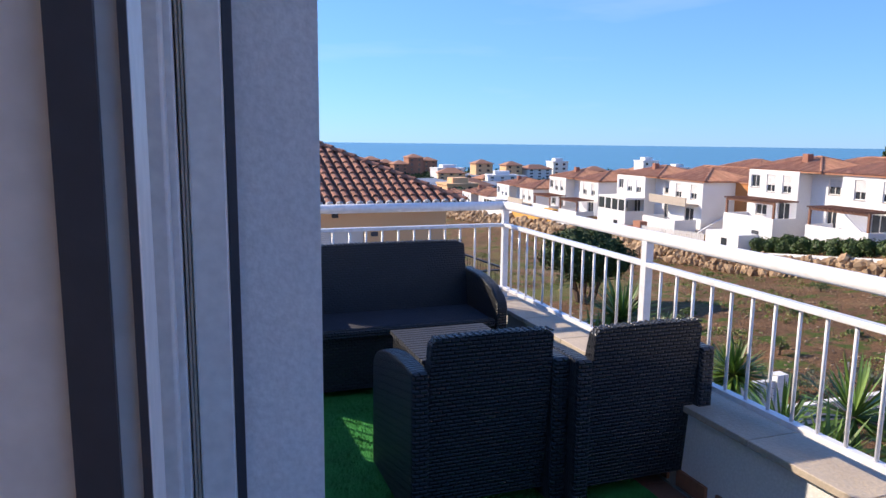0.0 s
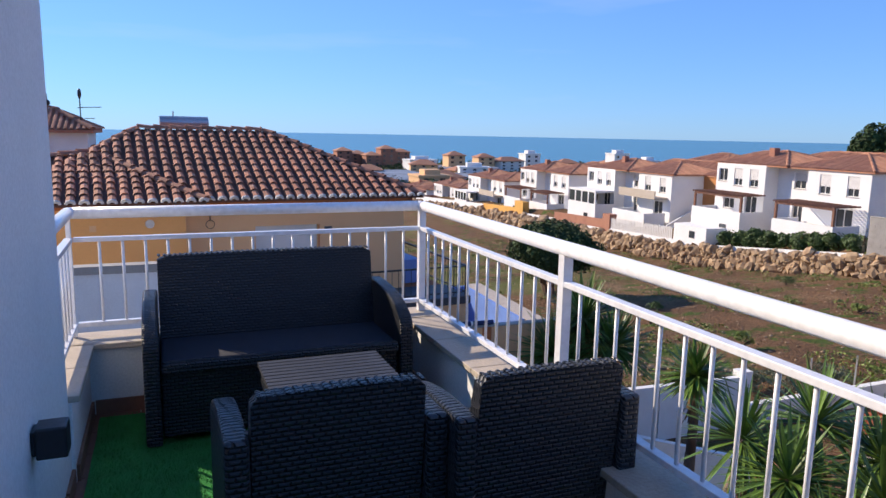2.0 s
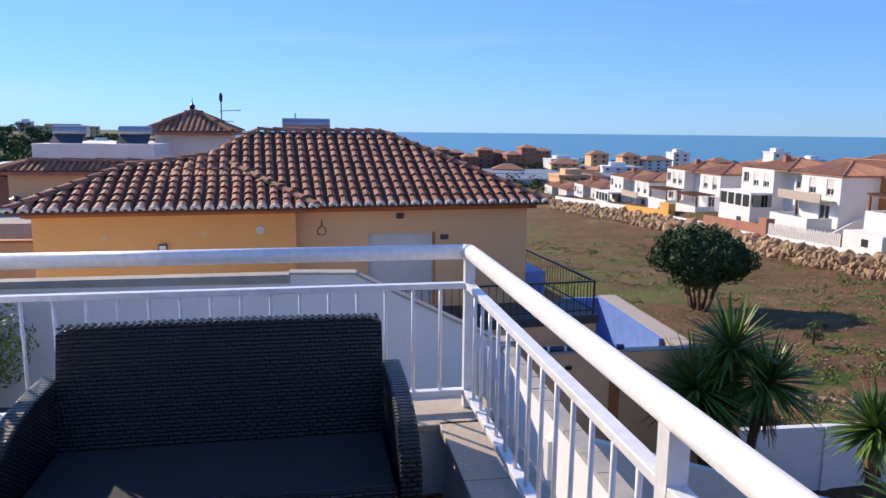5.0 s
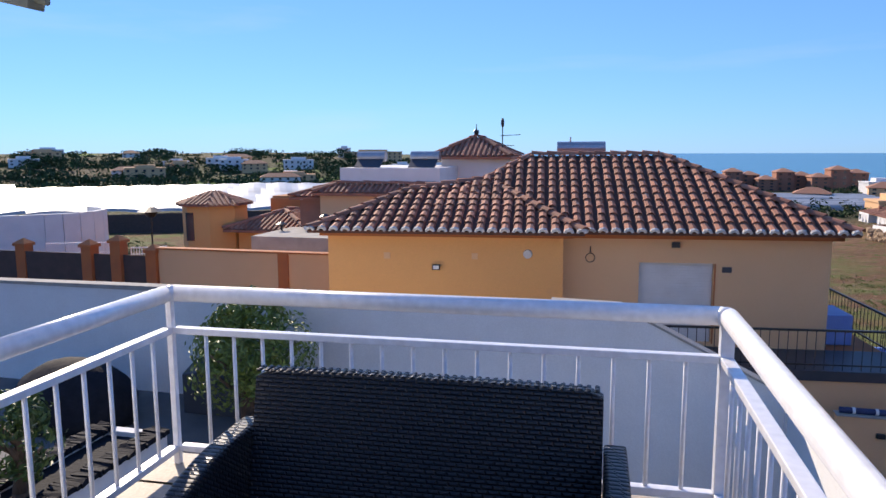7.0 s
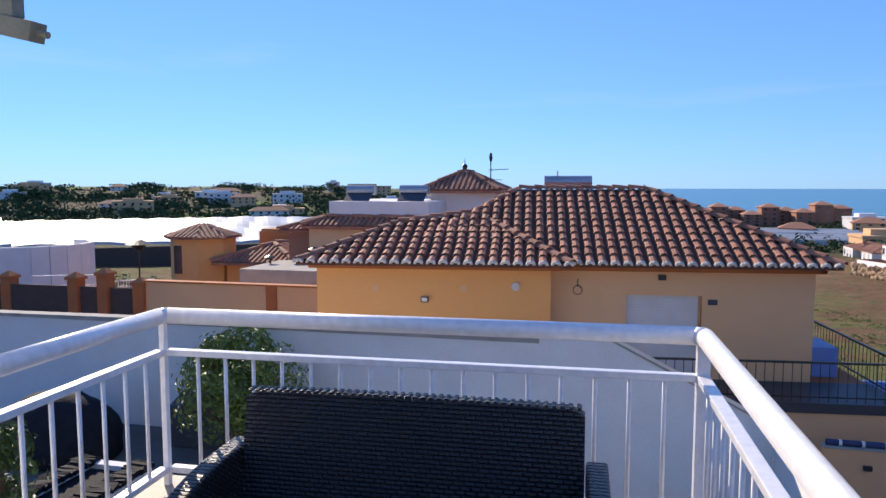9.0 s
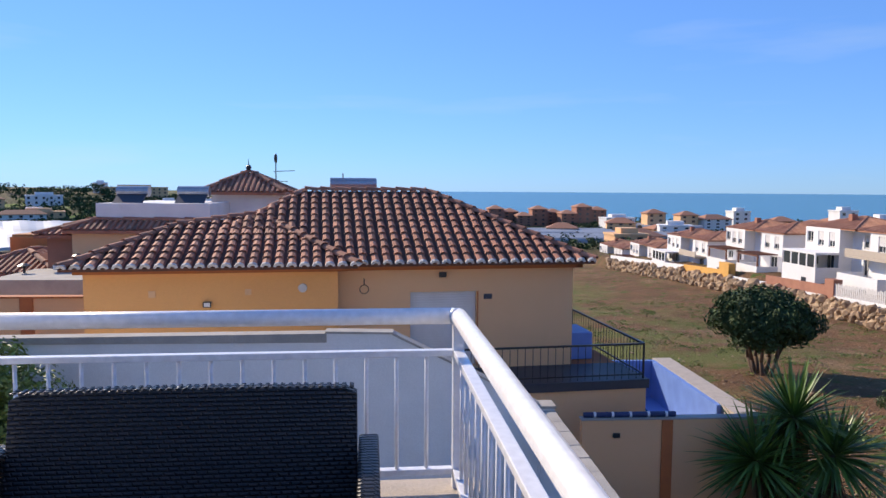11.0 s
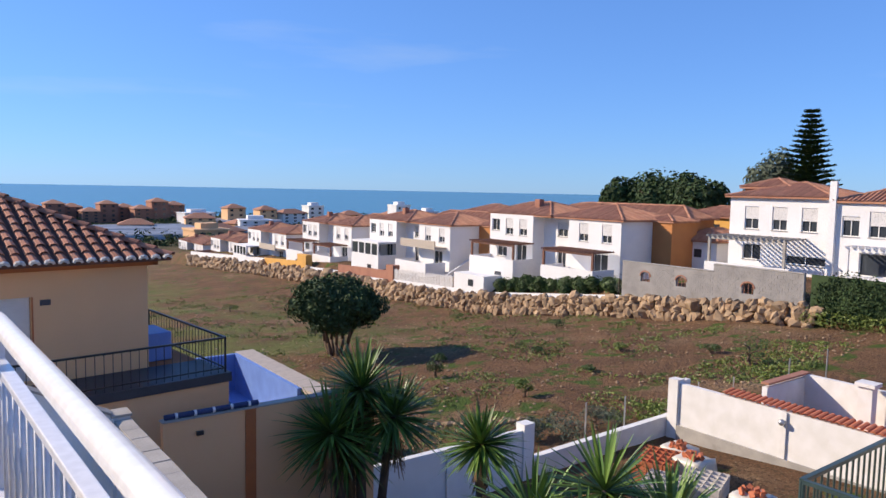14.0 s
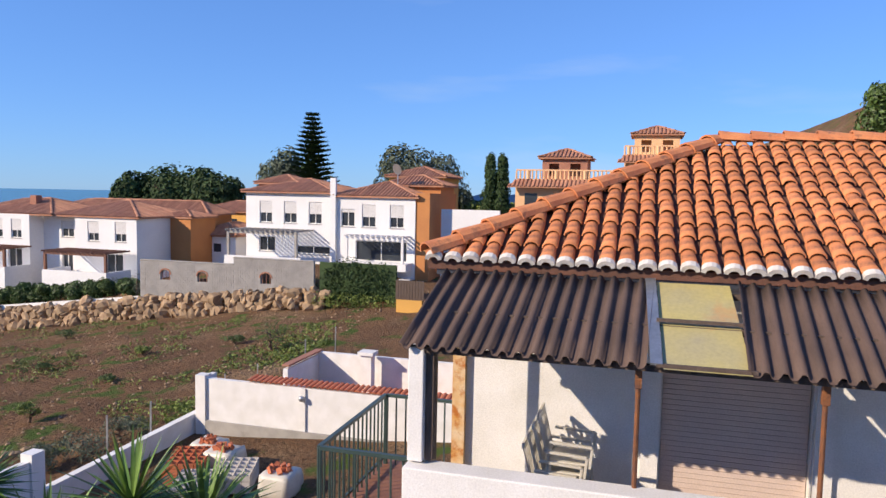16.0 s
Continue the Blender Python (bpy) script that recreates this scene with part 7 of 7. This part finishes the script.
def greenhouses():
    rnd = random.Random(17)
    k = 0
    for ang0, ang1, r0, r1, z in ((17, 46, 118, 230, -7.6), (46, 75, 110, 240, -6.5)):
        g = thing("greenhouse", "wide greenhouse under pale plastic sheeting", "greenhouse", pose(-math.sin(radians((ang0 + ang1) / 2)) * r0, math.cos(radians((ang0 + ang1) / 2)) * r0, -14), "plastic greenhouses")
        bm = bmesh.new()
        n, rows = 60, 26
        grid = []
        for i in range(rows):
            r = r0 + (r1 - r0) * i / (rows - 1)
            line = []
            for j in range(n):
                a = radians(ang0 + (ang1 - ang0) * j / (n - 1) + (6 * (1 - i / rows) if j == 0 and ang0 < 20 else 0))
                x, y = -math.sin(a) * r, math.cos(a) * r
                line.append(bm.verts.new((x, y, z - 0.010 * (r - r0) + 0.35 * abs(math.sin((x + y * 0.5) * 0.35)) + 0.5 * noise.noise(Vector((x * 0.05, y * 0.05, 0))))))
            grid.append(line)
        for i in range(rows - 1):
            for j in range(n - 1):
                bm.faces.new((grid[i][j], grid[i][j + 1], grid[i + 1][j + 1], grid[i + 1][j]))
        low = [bm.verts.new((v.co.x * 0.995, v.co.y * 0.995, v.co.z - 0.4)) for v in grid[0]]
        for j in range(n - 1):
            bm.faces.new((low[j], low[j + 1], grid[0][j + 1], grid[0][j]))
        fin("plastic_cover", bm, PLASTIC, g, world_space=True)
        bank = bmesh.new()
        for j in range(40):
            a0, a1 = radians(ang0 + (ang1 - ang0) * j / 40), radians(ang0 + (ang1 - ang0) * (j + 1) / 40)
            rr = r0 - 1.5
            prism(bank, [(-math.sin(a0) * rr, math.cos(a0) * rr), (-math.sin(a1) * rr, math.cos(a1) * rr), (-math.sin(a1) * (rr + 1), math.cos(a1) * (rr + 1)), (-math.sin(a0) * (rr + 1), math.cos(a0) * (rr + 1))], -20, z - 0.35)
        fin("shade_net", bank, GREYMESH, g, world_space=True)
    for x, y, w in ((60, 250, 34), (92, 262, 40), (70, 285, 40), (130, 330, 30), (40, 300, 24)):
        gz = -19.2
        g = thing("greenhouse", "long low greenhouse with curved pale roof", "greenhouse", pose(x, y, gz), "plastic greenhouses")
        bm = bmesh.new()
        for j in range(3):
            for i in range(8):
                t0, t1 = math.pi * i / 8, math.pi * (i + 1) / 8
                yy = j * 9
                bm.faces.new([bm.verts.new(p) for p in ((-w / 2, yy - 4.2 * math.cos(t0), 1.5 + 2.2 * math.sin(t0)), (w / 2, yy - 4.2 * math.cos(t0), 1.5 + 2.2 * math.sin(t0)), (w / 2, yy - 4.2 * math.cos(t1), 1.5 + 2.2 * math.sin(t1)), (-w / 2, yy - 4.2 * math.cos(t1), 1.5 + 2.2 * math.sin(t1)))])
            box(bm, -w / 2, yy - 4.3, 0, w / 2, yy + 4.3, 1.5)
        fin("cover", bm, PLASTIC, g)


greenhouses()


def far_block(name, label, x, y, z, w, d, h, wall_m, seed, storeys=3, tiled=True, turn=0.0, group="distant buildings"):
    rnd = random.Random(seed)
    b = thing(name, label, "building", pose(x, y, z, 0, 0, turn), group)
    boxes("wall", wall_m, [(-w / 2, -d / 2, -3, w / 2, d / 2, h)], b)
    sh = h / storeys
    n = max(2, int(w / 4))
    tagged(boxes("window_panes", DARKGLASS, [(-w / 2 + (k + 0.3) * w / n, -d / 2 - 0.12, s * sh + sh * 0.3, -w / 2 + (k + 0.62) * w / n, -d / 2 - 0.02, s * sh + sh * 0.78) for s in range(storeys) for k in range(n)], b), kind="stuff")
    if tiled:
        bm = bmesh.new()
        o = 0.6
        x0, x1, y0, y1 = -w / 2 - o, w / 2 + o, -d / 2 - o, d / 2 + o
        m = min(w, d) / 2
        R0, R1 = (x0 + m, 0, h + m * 0.45), (x1 - m, 0, h + m * 0.45)
        poly(bm, [(x0, y0, h), (x1, y0, h), R1, R0], 0.2)
        poly(bm, [(x1, y1, h), (x0, y1, h), R0, R1], 0.2)
        poly(bm, [(x0, y1, h), (x0, y0, h), R0], 0.2)
        poly(bm, [(x1, y0, h), (x1, y1, h), R1], 0.2)
        fin("roof", bm, TILE_FAR, b)
    else:
        boxes("roof_edge", wall_m, [(-w / 2 - 0.3, -d / 2 - 0.3, h + 0.002, w / 2 + 0.3, d / 2 + 0.3, h + 0.6), (-w / 4, -d / 4, h + 0.601, w / 4, d / 4, h + 2.2)], b)


def distance():
    rnd = random.Random(77)
    # brick-coloured apartment block near the shore
    for k in range(9):
        az = -6.6 - k * 1.15
        r = 400 + 6 * (k % 3)
        far_block("apartment_block", "brick-red coastal apartment block with stepped roofs", math.sin(radians(-az)) * r, math.cos(radians(az)) * r, -19.5, 8.5, 12, 6.0 + 1.8 * ((k * 5) % 3) + (1.5 if k > 5 else 0), BRICKRED, k, 4, True)
    # low villas further down the valley
    for k in range(24):
        az = -rnd.uniform(13, 45)
        r = rnd.uniform(215, 420)
        x, y = math.sin(radians(-az)) * r, math.cos(radians(az)) * r
        if x < 66 and y < 200:
            continue
        big = rnd.random() < 0.25
        far_block("distant_villa", "small distant house near the coast", x, y, -19.3 if r > 300 else ground_z(x, y), rnd.uniform(9, 16), 10, rnd.uniform(3, 4.5) + (2.5 if big and r > 300 else 0), rnd.choice((WHITE_FAR, WHITE_FAR, SIENNA, PEACH)), 300 + k, 2 + (2 if big else 0), rnd.random() < 0.7, rnd.uniform(-15, 15))
    for az, r, hh, wm in ((-26.3, 400, 9.5, WHITE_FAR), (-33.2, 390, 11.0, WHITE_FAR), (-20.2, 360, 9.5, PEACH), (-22.6, 370, 8.5, PEACH), (-35.5, 380, 8.0, WHITE_FAR)):
        far_block("coastal_tower", "pale mid-rise building standing by the sea", math.sin(radians(-az)) * r, math.cos(radians(az)) * r, -19.5, 9, 9, hh, wm, int(r), 4, wm is PEACH)
    # roofs behind the row of houses
    for k, (x, y, z, m) in enumerate(((72, 62, -1.6, SIENNA), (74, 74, -1.8, SIENNA), (70, 88, -3.6, SIENNA), (72, 104, -5, WHITE_FAR), (82, 92, -2.6, WHITE_FAR), (76, 120, -7, SIENNA), (90, 112, -4.5, WHITE_FAR), (80, 140, -9, WHITE_FAR))):
        v = thing("back_row_house", "rendered house with tiled roof in second row", "house", pose(x, y, z - 8), "second row houses")
        boxes("wall", m, [(x - 4, y - 5, z - 9, x + 4, y + 5, z)], v, world_space=True)
        simple_hip(v, x - 4, y - 5, x + 4, y + 5, z + 0.01, 1.5, pitch=0.5)
        tagged(boxes("window_panes", DARKGLASS, [(x - 4.04, y - 2.5 + i * 3, z - 2.2, x - 4.002, y - 1.3 + i * 3, z - 0.9) for i in range(2)], v, world_space=True), kind="stuff")
    # left shore: scattered blocks, dark trees on the ridge
    for k in range(26):
        az = rnd.uniform(11, 52)
        r = rnd.uniform(400, 640)
        x, y = -math.sin(radians(az)) * r, math.cos(radians(az)) * r
        far_block("distant_villa", "small distant house on the low ridge", x, y, ground_z(x, y), rnd.uniform(10, 26), 10, rnd.uniform(3, 6), rnd.choice((WHITE_FAR, PEACH, WHITE_FAR)), 500 + k, 2, rnd.random() < 0.4, az)
    far_block("hotel_block", "long pale hotel building on the shore", -205, 560, ground_z(-205, 560) - 1, 48, 14, 8, PEACH, 900, 3, False, 20)
    far_block("hotel_block", "long pale hotel building on the shore", -140, 590, ground_z(-140, 590) - 1, 30, 14, 8, PEACH, 901, 3, False, 14)
    bm = bmesh.new()
    for k in range(1500):
        az = rnd.uniform(5, 60)
        r = rnd.uniform(300, 640)
        x, y = -math.sin(radians(az)) * r, math.cos(radians(az)) * r
        s = rnd.uniform(2, 5)
        leaf_cloud(bm, (x, y, ground_z(x, y) + s * 0.4), (s * 1.9, s * 1.2, s * 0.7), 55, 1.9, rnd)
    for k in range(520):
        az = rnd.uniform(-48, 4)
        r = rnd.uniform(200, 480)
        x, y = -math.sin(radians(az)) * r, math.cos(radians(az)) * r
        s = rnd.uniform(1.2, 2.6)
        leaf_cloud(bm, (x, y, ground_z(x, y) + s * 0.5), (s * 1.4, s * 1.2, s), 70, 1.0, rnd)
    tagged(fin("distant_woods", bm, LEAF_DARK), "dark scattered trees on distant land", "woods", kind="stuff")
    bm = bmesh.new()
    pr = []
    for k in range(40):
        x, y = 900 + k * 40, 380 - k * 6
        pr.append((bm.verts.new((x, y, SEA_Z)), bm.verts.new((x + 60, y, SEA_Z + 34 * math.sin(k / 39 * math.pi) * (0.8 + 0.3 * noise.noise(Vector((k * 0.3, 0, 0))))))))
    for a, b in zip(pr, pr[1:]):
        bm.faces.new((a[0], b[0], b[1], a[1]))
    # distance haze is put into the hills' flat blue colour
    tagged(fin("backdrop", bm, mat("haze_tinted_hills", (0.20, 0.27, 0.36), (0.17, 0.23, 0.32), 1.0, 0.01, 0.1, 0.0)), "far coastal hills with blue haze in their colour", "hills", kind="structure")


distance()


def towers():
    """Ornate peach villas with balustrades up the slope."""
    for x, yc, zt, w in ((62, 3.9, 3.0, 8.5), (66, -5.0, 5.4, 8.0)):
        v = thing("ornate_villa", "peach villa with balustraded terrace and tiled belvedere", "house", pose(x + 4, yc, zt - 12), "ornate villas")
        boxes("wall", PEACH, [(x, yc - w / 2, -8, x + 8, yc + w / 2, zt - 0.5)], v, world_space=True)
        bm = bmesh.new()
        poly(bm, [(x - 0.9, yc + w / 2 + 0.6, zt - 0.75), (x - 0.9, yc - w / 2 - 0.6, zt - 0.75), (x + 0.3, yc - w / 2, zt - 0.1), (x + 0.3, yc + w / 2, zt - 0.1)], 0.08)
        far_strips(bm, [(x - 0.9, yc + w / 2 + 0.6, zt - 0.75), (x - 0.9, yc - w / 2 - 0.6, zt - 0.75), (x + 0.3, yc - w / 2, zt - 0.1), (x + 0.3, yc + w / 2, zt - 0.1)], 0.35, 0.12)
        fin("skirt_roof", bm, TILE_FAR, v, world_space=True)
        boxes("terrace", PEACH, [(x + 0.3, yc - w / 2, zt - 0.499, x + 8, yc + w / 2, zt - 0.05)], v, world_space=True)
        bm = bmesh.new()
        beam(bm, (x + 0.4, yc - w / 2, zt + 0.75), (x + 0.4, yc + w / 2, zt + 0.75), 0.2, 0.12)
        n = int(w / 0.35)
        for k in range(n + 1):
            y = yc - w / 2 + w * k / n
            tube(bm, (x + 0.4, y, zt - 0.05), (x + 0.4, y, zt + 0.7), 0.1 if k % 7 else 0.2, 0.07 if k % 7 else 0.2, 6)
        fin("balustrade", bm, PEACH, v, world_space=True)
        ty = yc + (0.2 if yc > 0 else 1.2)
        bm = bmesh.new()
        holed(bm, ty - 2.0, ty + 2.0, zt - 0.05, zt + 1.9, [(ty - 1.4, zt + 0.3, ty - 0.5, zt + 1.4), (ty + 0.5, zt + 0.3, ty + 1.4, zt + 1.4)], lambda u0, a, u1, b: box(bm, x + 2, u0, a, x + 2.3, u1, b))
        box(bm, x + 2.9, ty - 2.0, zt - 0.05, x + 6, ty + 2.0, zt + 1.9)
        box(bm, x + 2.301, ty - 2.0, zt - 0.05, x + 2.899, ty - 1.7, zt + 1.9)
        box(bm, x + 2.301, ty + 1.7, zt - 0.05, x + 2.899, ty + 2.0, zt + 1.9)
        fin("belvedere", bm, BRICKRED if yc > 0 else PEACH, v, world_space=True)
        simple_hip(v, x + 2, ty - 2.0, x + 6, ty + 2.0, zt + 1.92, 0.9, pitch=0.35)
        tagged(boxes("window_panes", DARKGLASS, [(x - 0.04, yc - 2.5 + k * 2.4, zt - 2.6, x - 0.002, yc - 1.4 + k * 2.4, zt - 1.3) for k in range(3)], v, world_space=True), kind="stuff")
    tagged(boxes("wall_hill_terrace", WHITE_FAR, [(57, 8.5, -8, 57.3, 13.5, 0.2)]), "white garden wall up the slope", "wall", kind="structure")
    tagged(boxes("wall_yellow_gate", OCHRE, [(44, 11.0, -9, 44.3, 12.8, -5.6)]), "yellow low wall at the field corner", "wall", kind="structure")
    sf = thing("slatted_fence", "brown slatted wooden fence on yellow wall", "fence", pose(44.1, 11.9, -5.6))
    for k in range(10):
        boxes("slat", BROWNWOOD, [(44.1, 10.9 + k * 0.2, -5.59, 44.16, 11.08 + k * 0.2, -4.3)], sf, world_space=True)
    rnd = random.Random(5)
    for k, (x, y, h, r, m) in enumerate(((95, -25, 7, 4, LEAF_DARK), (105, -34, 9, 5, LEAF_MID), (112, -42, 10, 6, LEAF_MID), (100, -30, 5, 4, LEAF_GREY), (118, -44, 8, 6, LEAF_GREY))):
        broad_tree("hillside_tree", "bushy green tree on the dry hillside", x, y, ground_z(x, y) - 0.3, h, r, m, 7, 6000, 0.55, 700 + k, crown0=0.1, group="hillside trees")
    bm = bmesh.new()
    for x, y in ((19.4, 14.5), (21.0, 14.0), (24.5, 13.2), (26, 12.6), (30, 12.4), (33, 12.2)):
        tube(bm, (x, y, ground_z(x, y) - 0.2), (x + 0.03, y, ground_z(x, y) + 1.5), 0.035, seg=6)
        f = tagged(fin("fence_post", bm, GALV), "thin grey metal fence post in the soil", "fence post", group="thin fence posts")
        bm = bmesh.new()
    bm.free()


towers()


# ---- roof tiles of the nearest house, one by one ----
def nearest_tiles():
    A, B, R0, R1 = SLOPE_R
    places, u, s, n = tile_places([B, A, R0, R1], 0.207, 0.30)
    bm = bmesh.new()
    barrel(bm, Vector((0, 0, 0)), Vector((1, 0, 0)), Vector((0, 1, 0)), Vector((0, 0, 1)), 0.381, 0.090, 0.072, 0.042, 0.012, 6, 0.015)
    me = bpy.data.meshes.new("roof_tile")
    bmesh.ops.recalc_face_normals(bm, faces=bm.faces)
    bm.to_mesh(me)
    bm.free()
    me.materials.append(TILE_N)
    me.shade_smooth()
    inv = HOUSE_R.matrix_basis.inverted()
    rnd = random.Random(6)
    rest, ends = bmesh.new(), bmesh.new()
    basis = Matrix((u, s, n)).transposed().to_4x4()
    places.sort(key=lambda p: -p[0].y)
    for i, (o, L, row) in enumerate(places):
        o = o + u * rnd.uniform(-.012, .012) + n * rnd.uniform(0, .012)
        if row == 0:
            barrel(ends, o - s * 0.06, u, s, n, 0.07, 0.096, 0.096, 0.03, 0.04, 6, 0.042)
        if i < 300:
            m = Matrix.Translation(o) @ basis @ pose(0, 0, 0, 0, 0, rnd.uniform(-2, 2)) @ Matrix.Diagonal((1, L / 0.381, 1, 1))
            part_of("roof_tile", me, HOUSE_R, inv @ m)
        else:
            barrel(rest, o, u, s, n, L, 0.090, 0.072, 0.042, 0.012, 5, 0.015)
    pl2, u2, s2, n2 = tile_places([A, CORNER_R, R0], 0.207, 0.30)
    for o, L, row in pl2:
        barrel(rest, o, u2, s2, n2, L, 0.090, 0.072, 0.042, 0.012, 5, 0.015)
    tagged(fin("roof_tiles_far", rest, TILE_N, HOUSE_R, world_space=True), kind="stuff")
    tagged(fin("eave_mortar", ends, MORTAR, HOUSE_R, world_space=True), kind="stuff")


nearest_tiles()

# the old house and its chairs stand a little further back
for ob in bpy.data.objects:
    if ob.name == "tiled_house" or ob.name.startswith("plastic_chair") or ob.name.startswith("garden_hose"):
        ob.matrix_basis = pose(-0.035, -0.200, -0.012) @ ob.matrix_basis
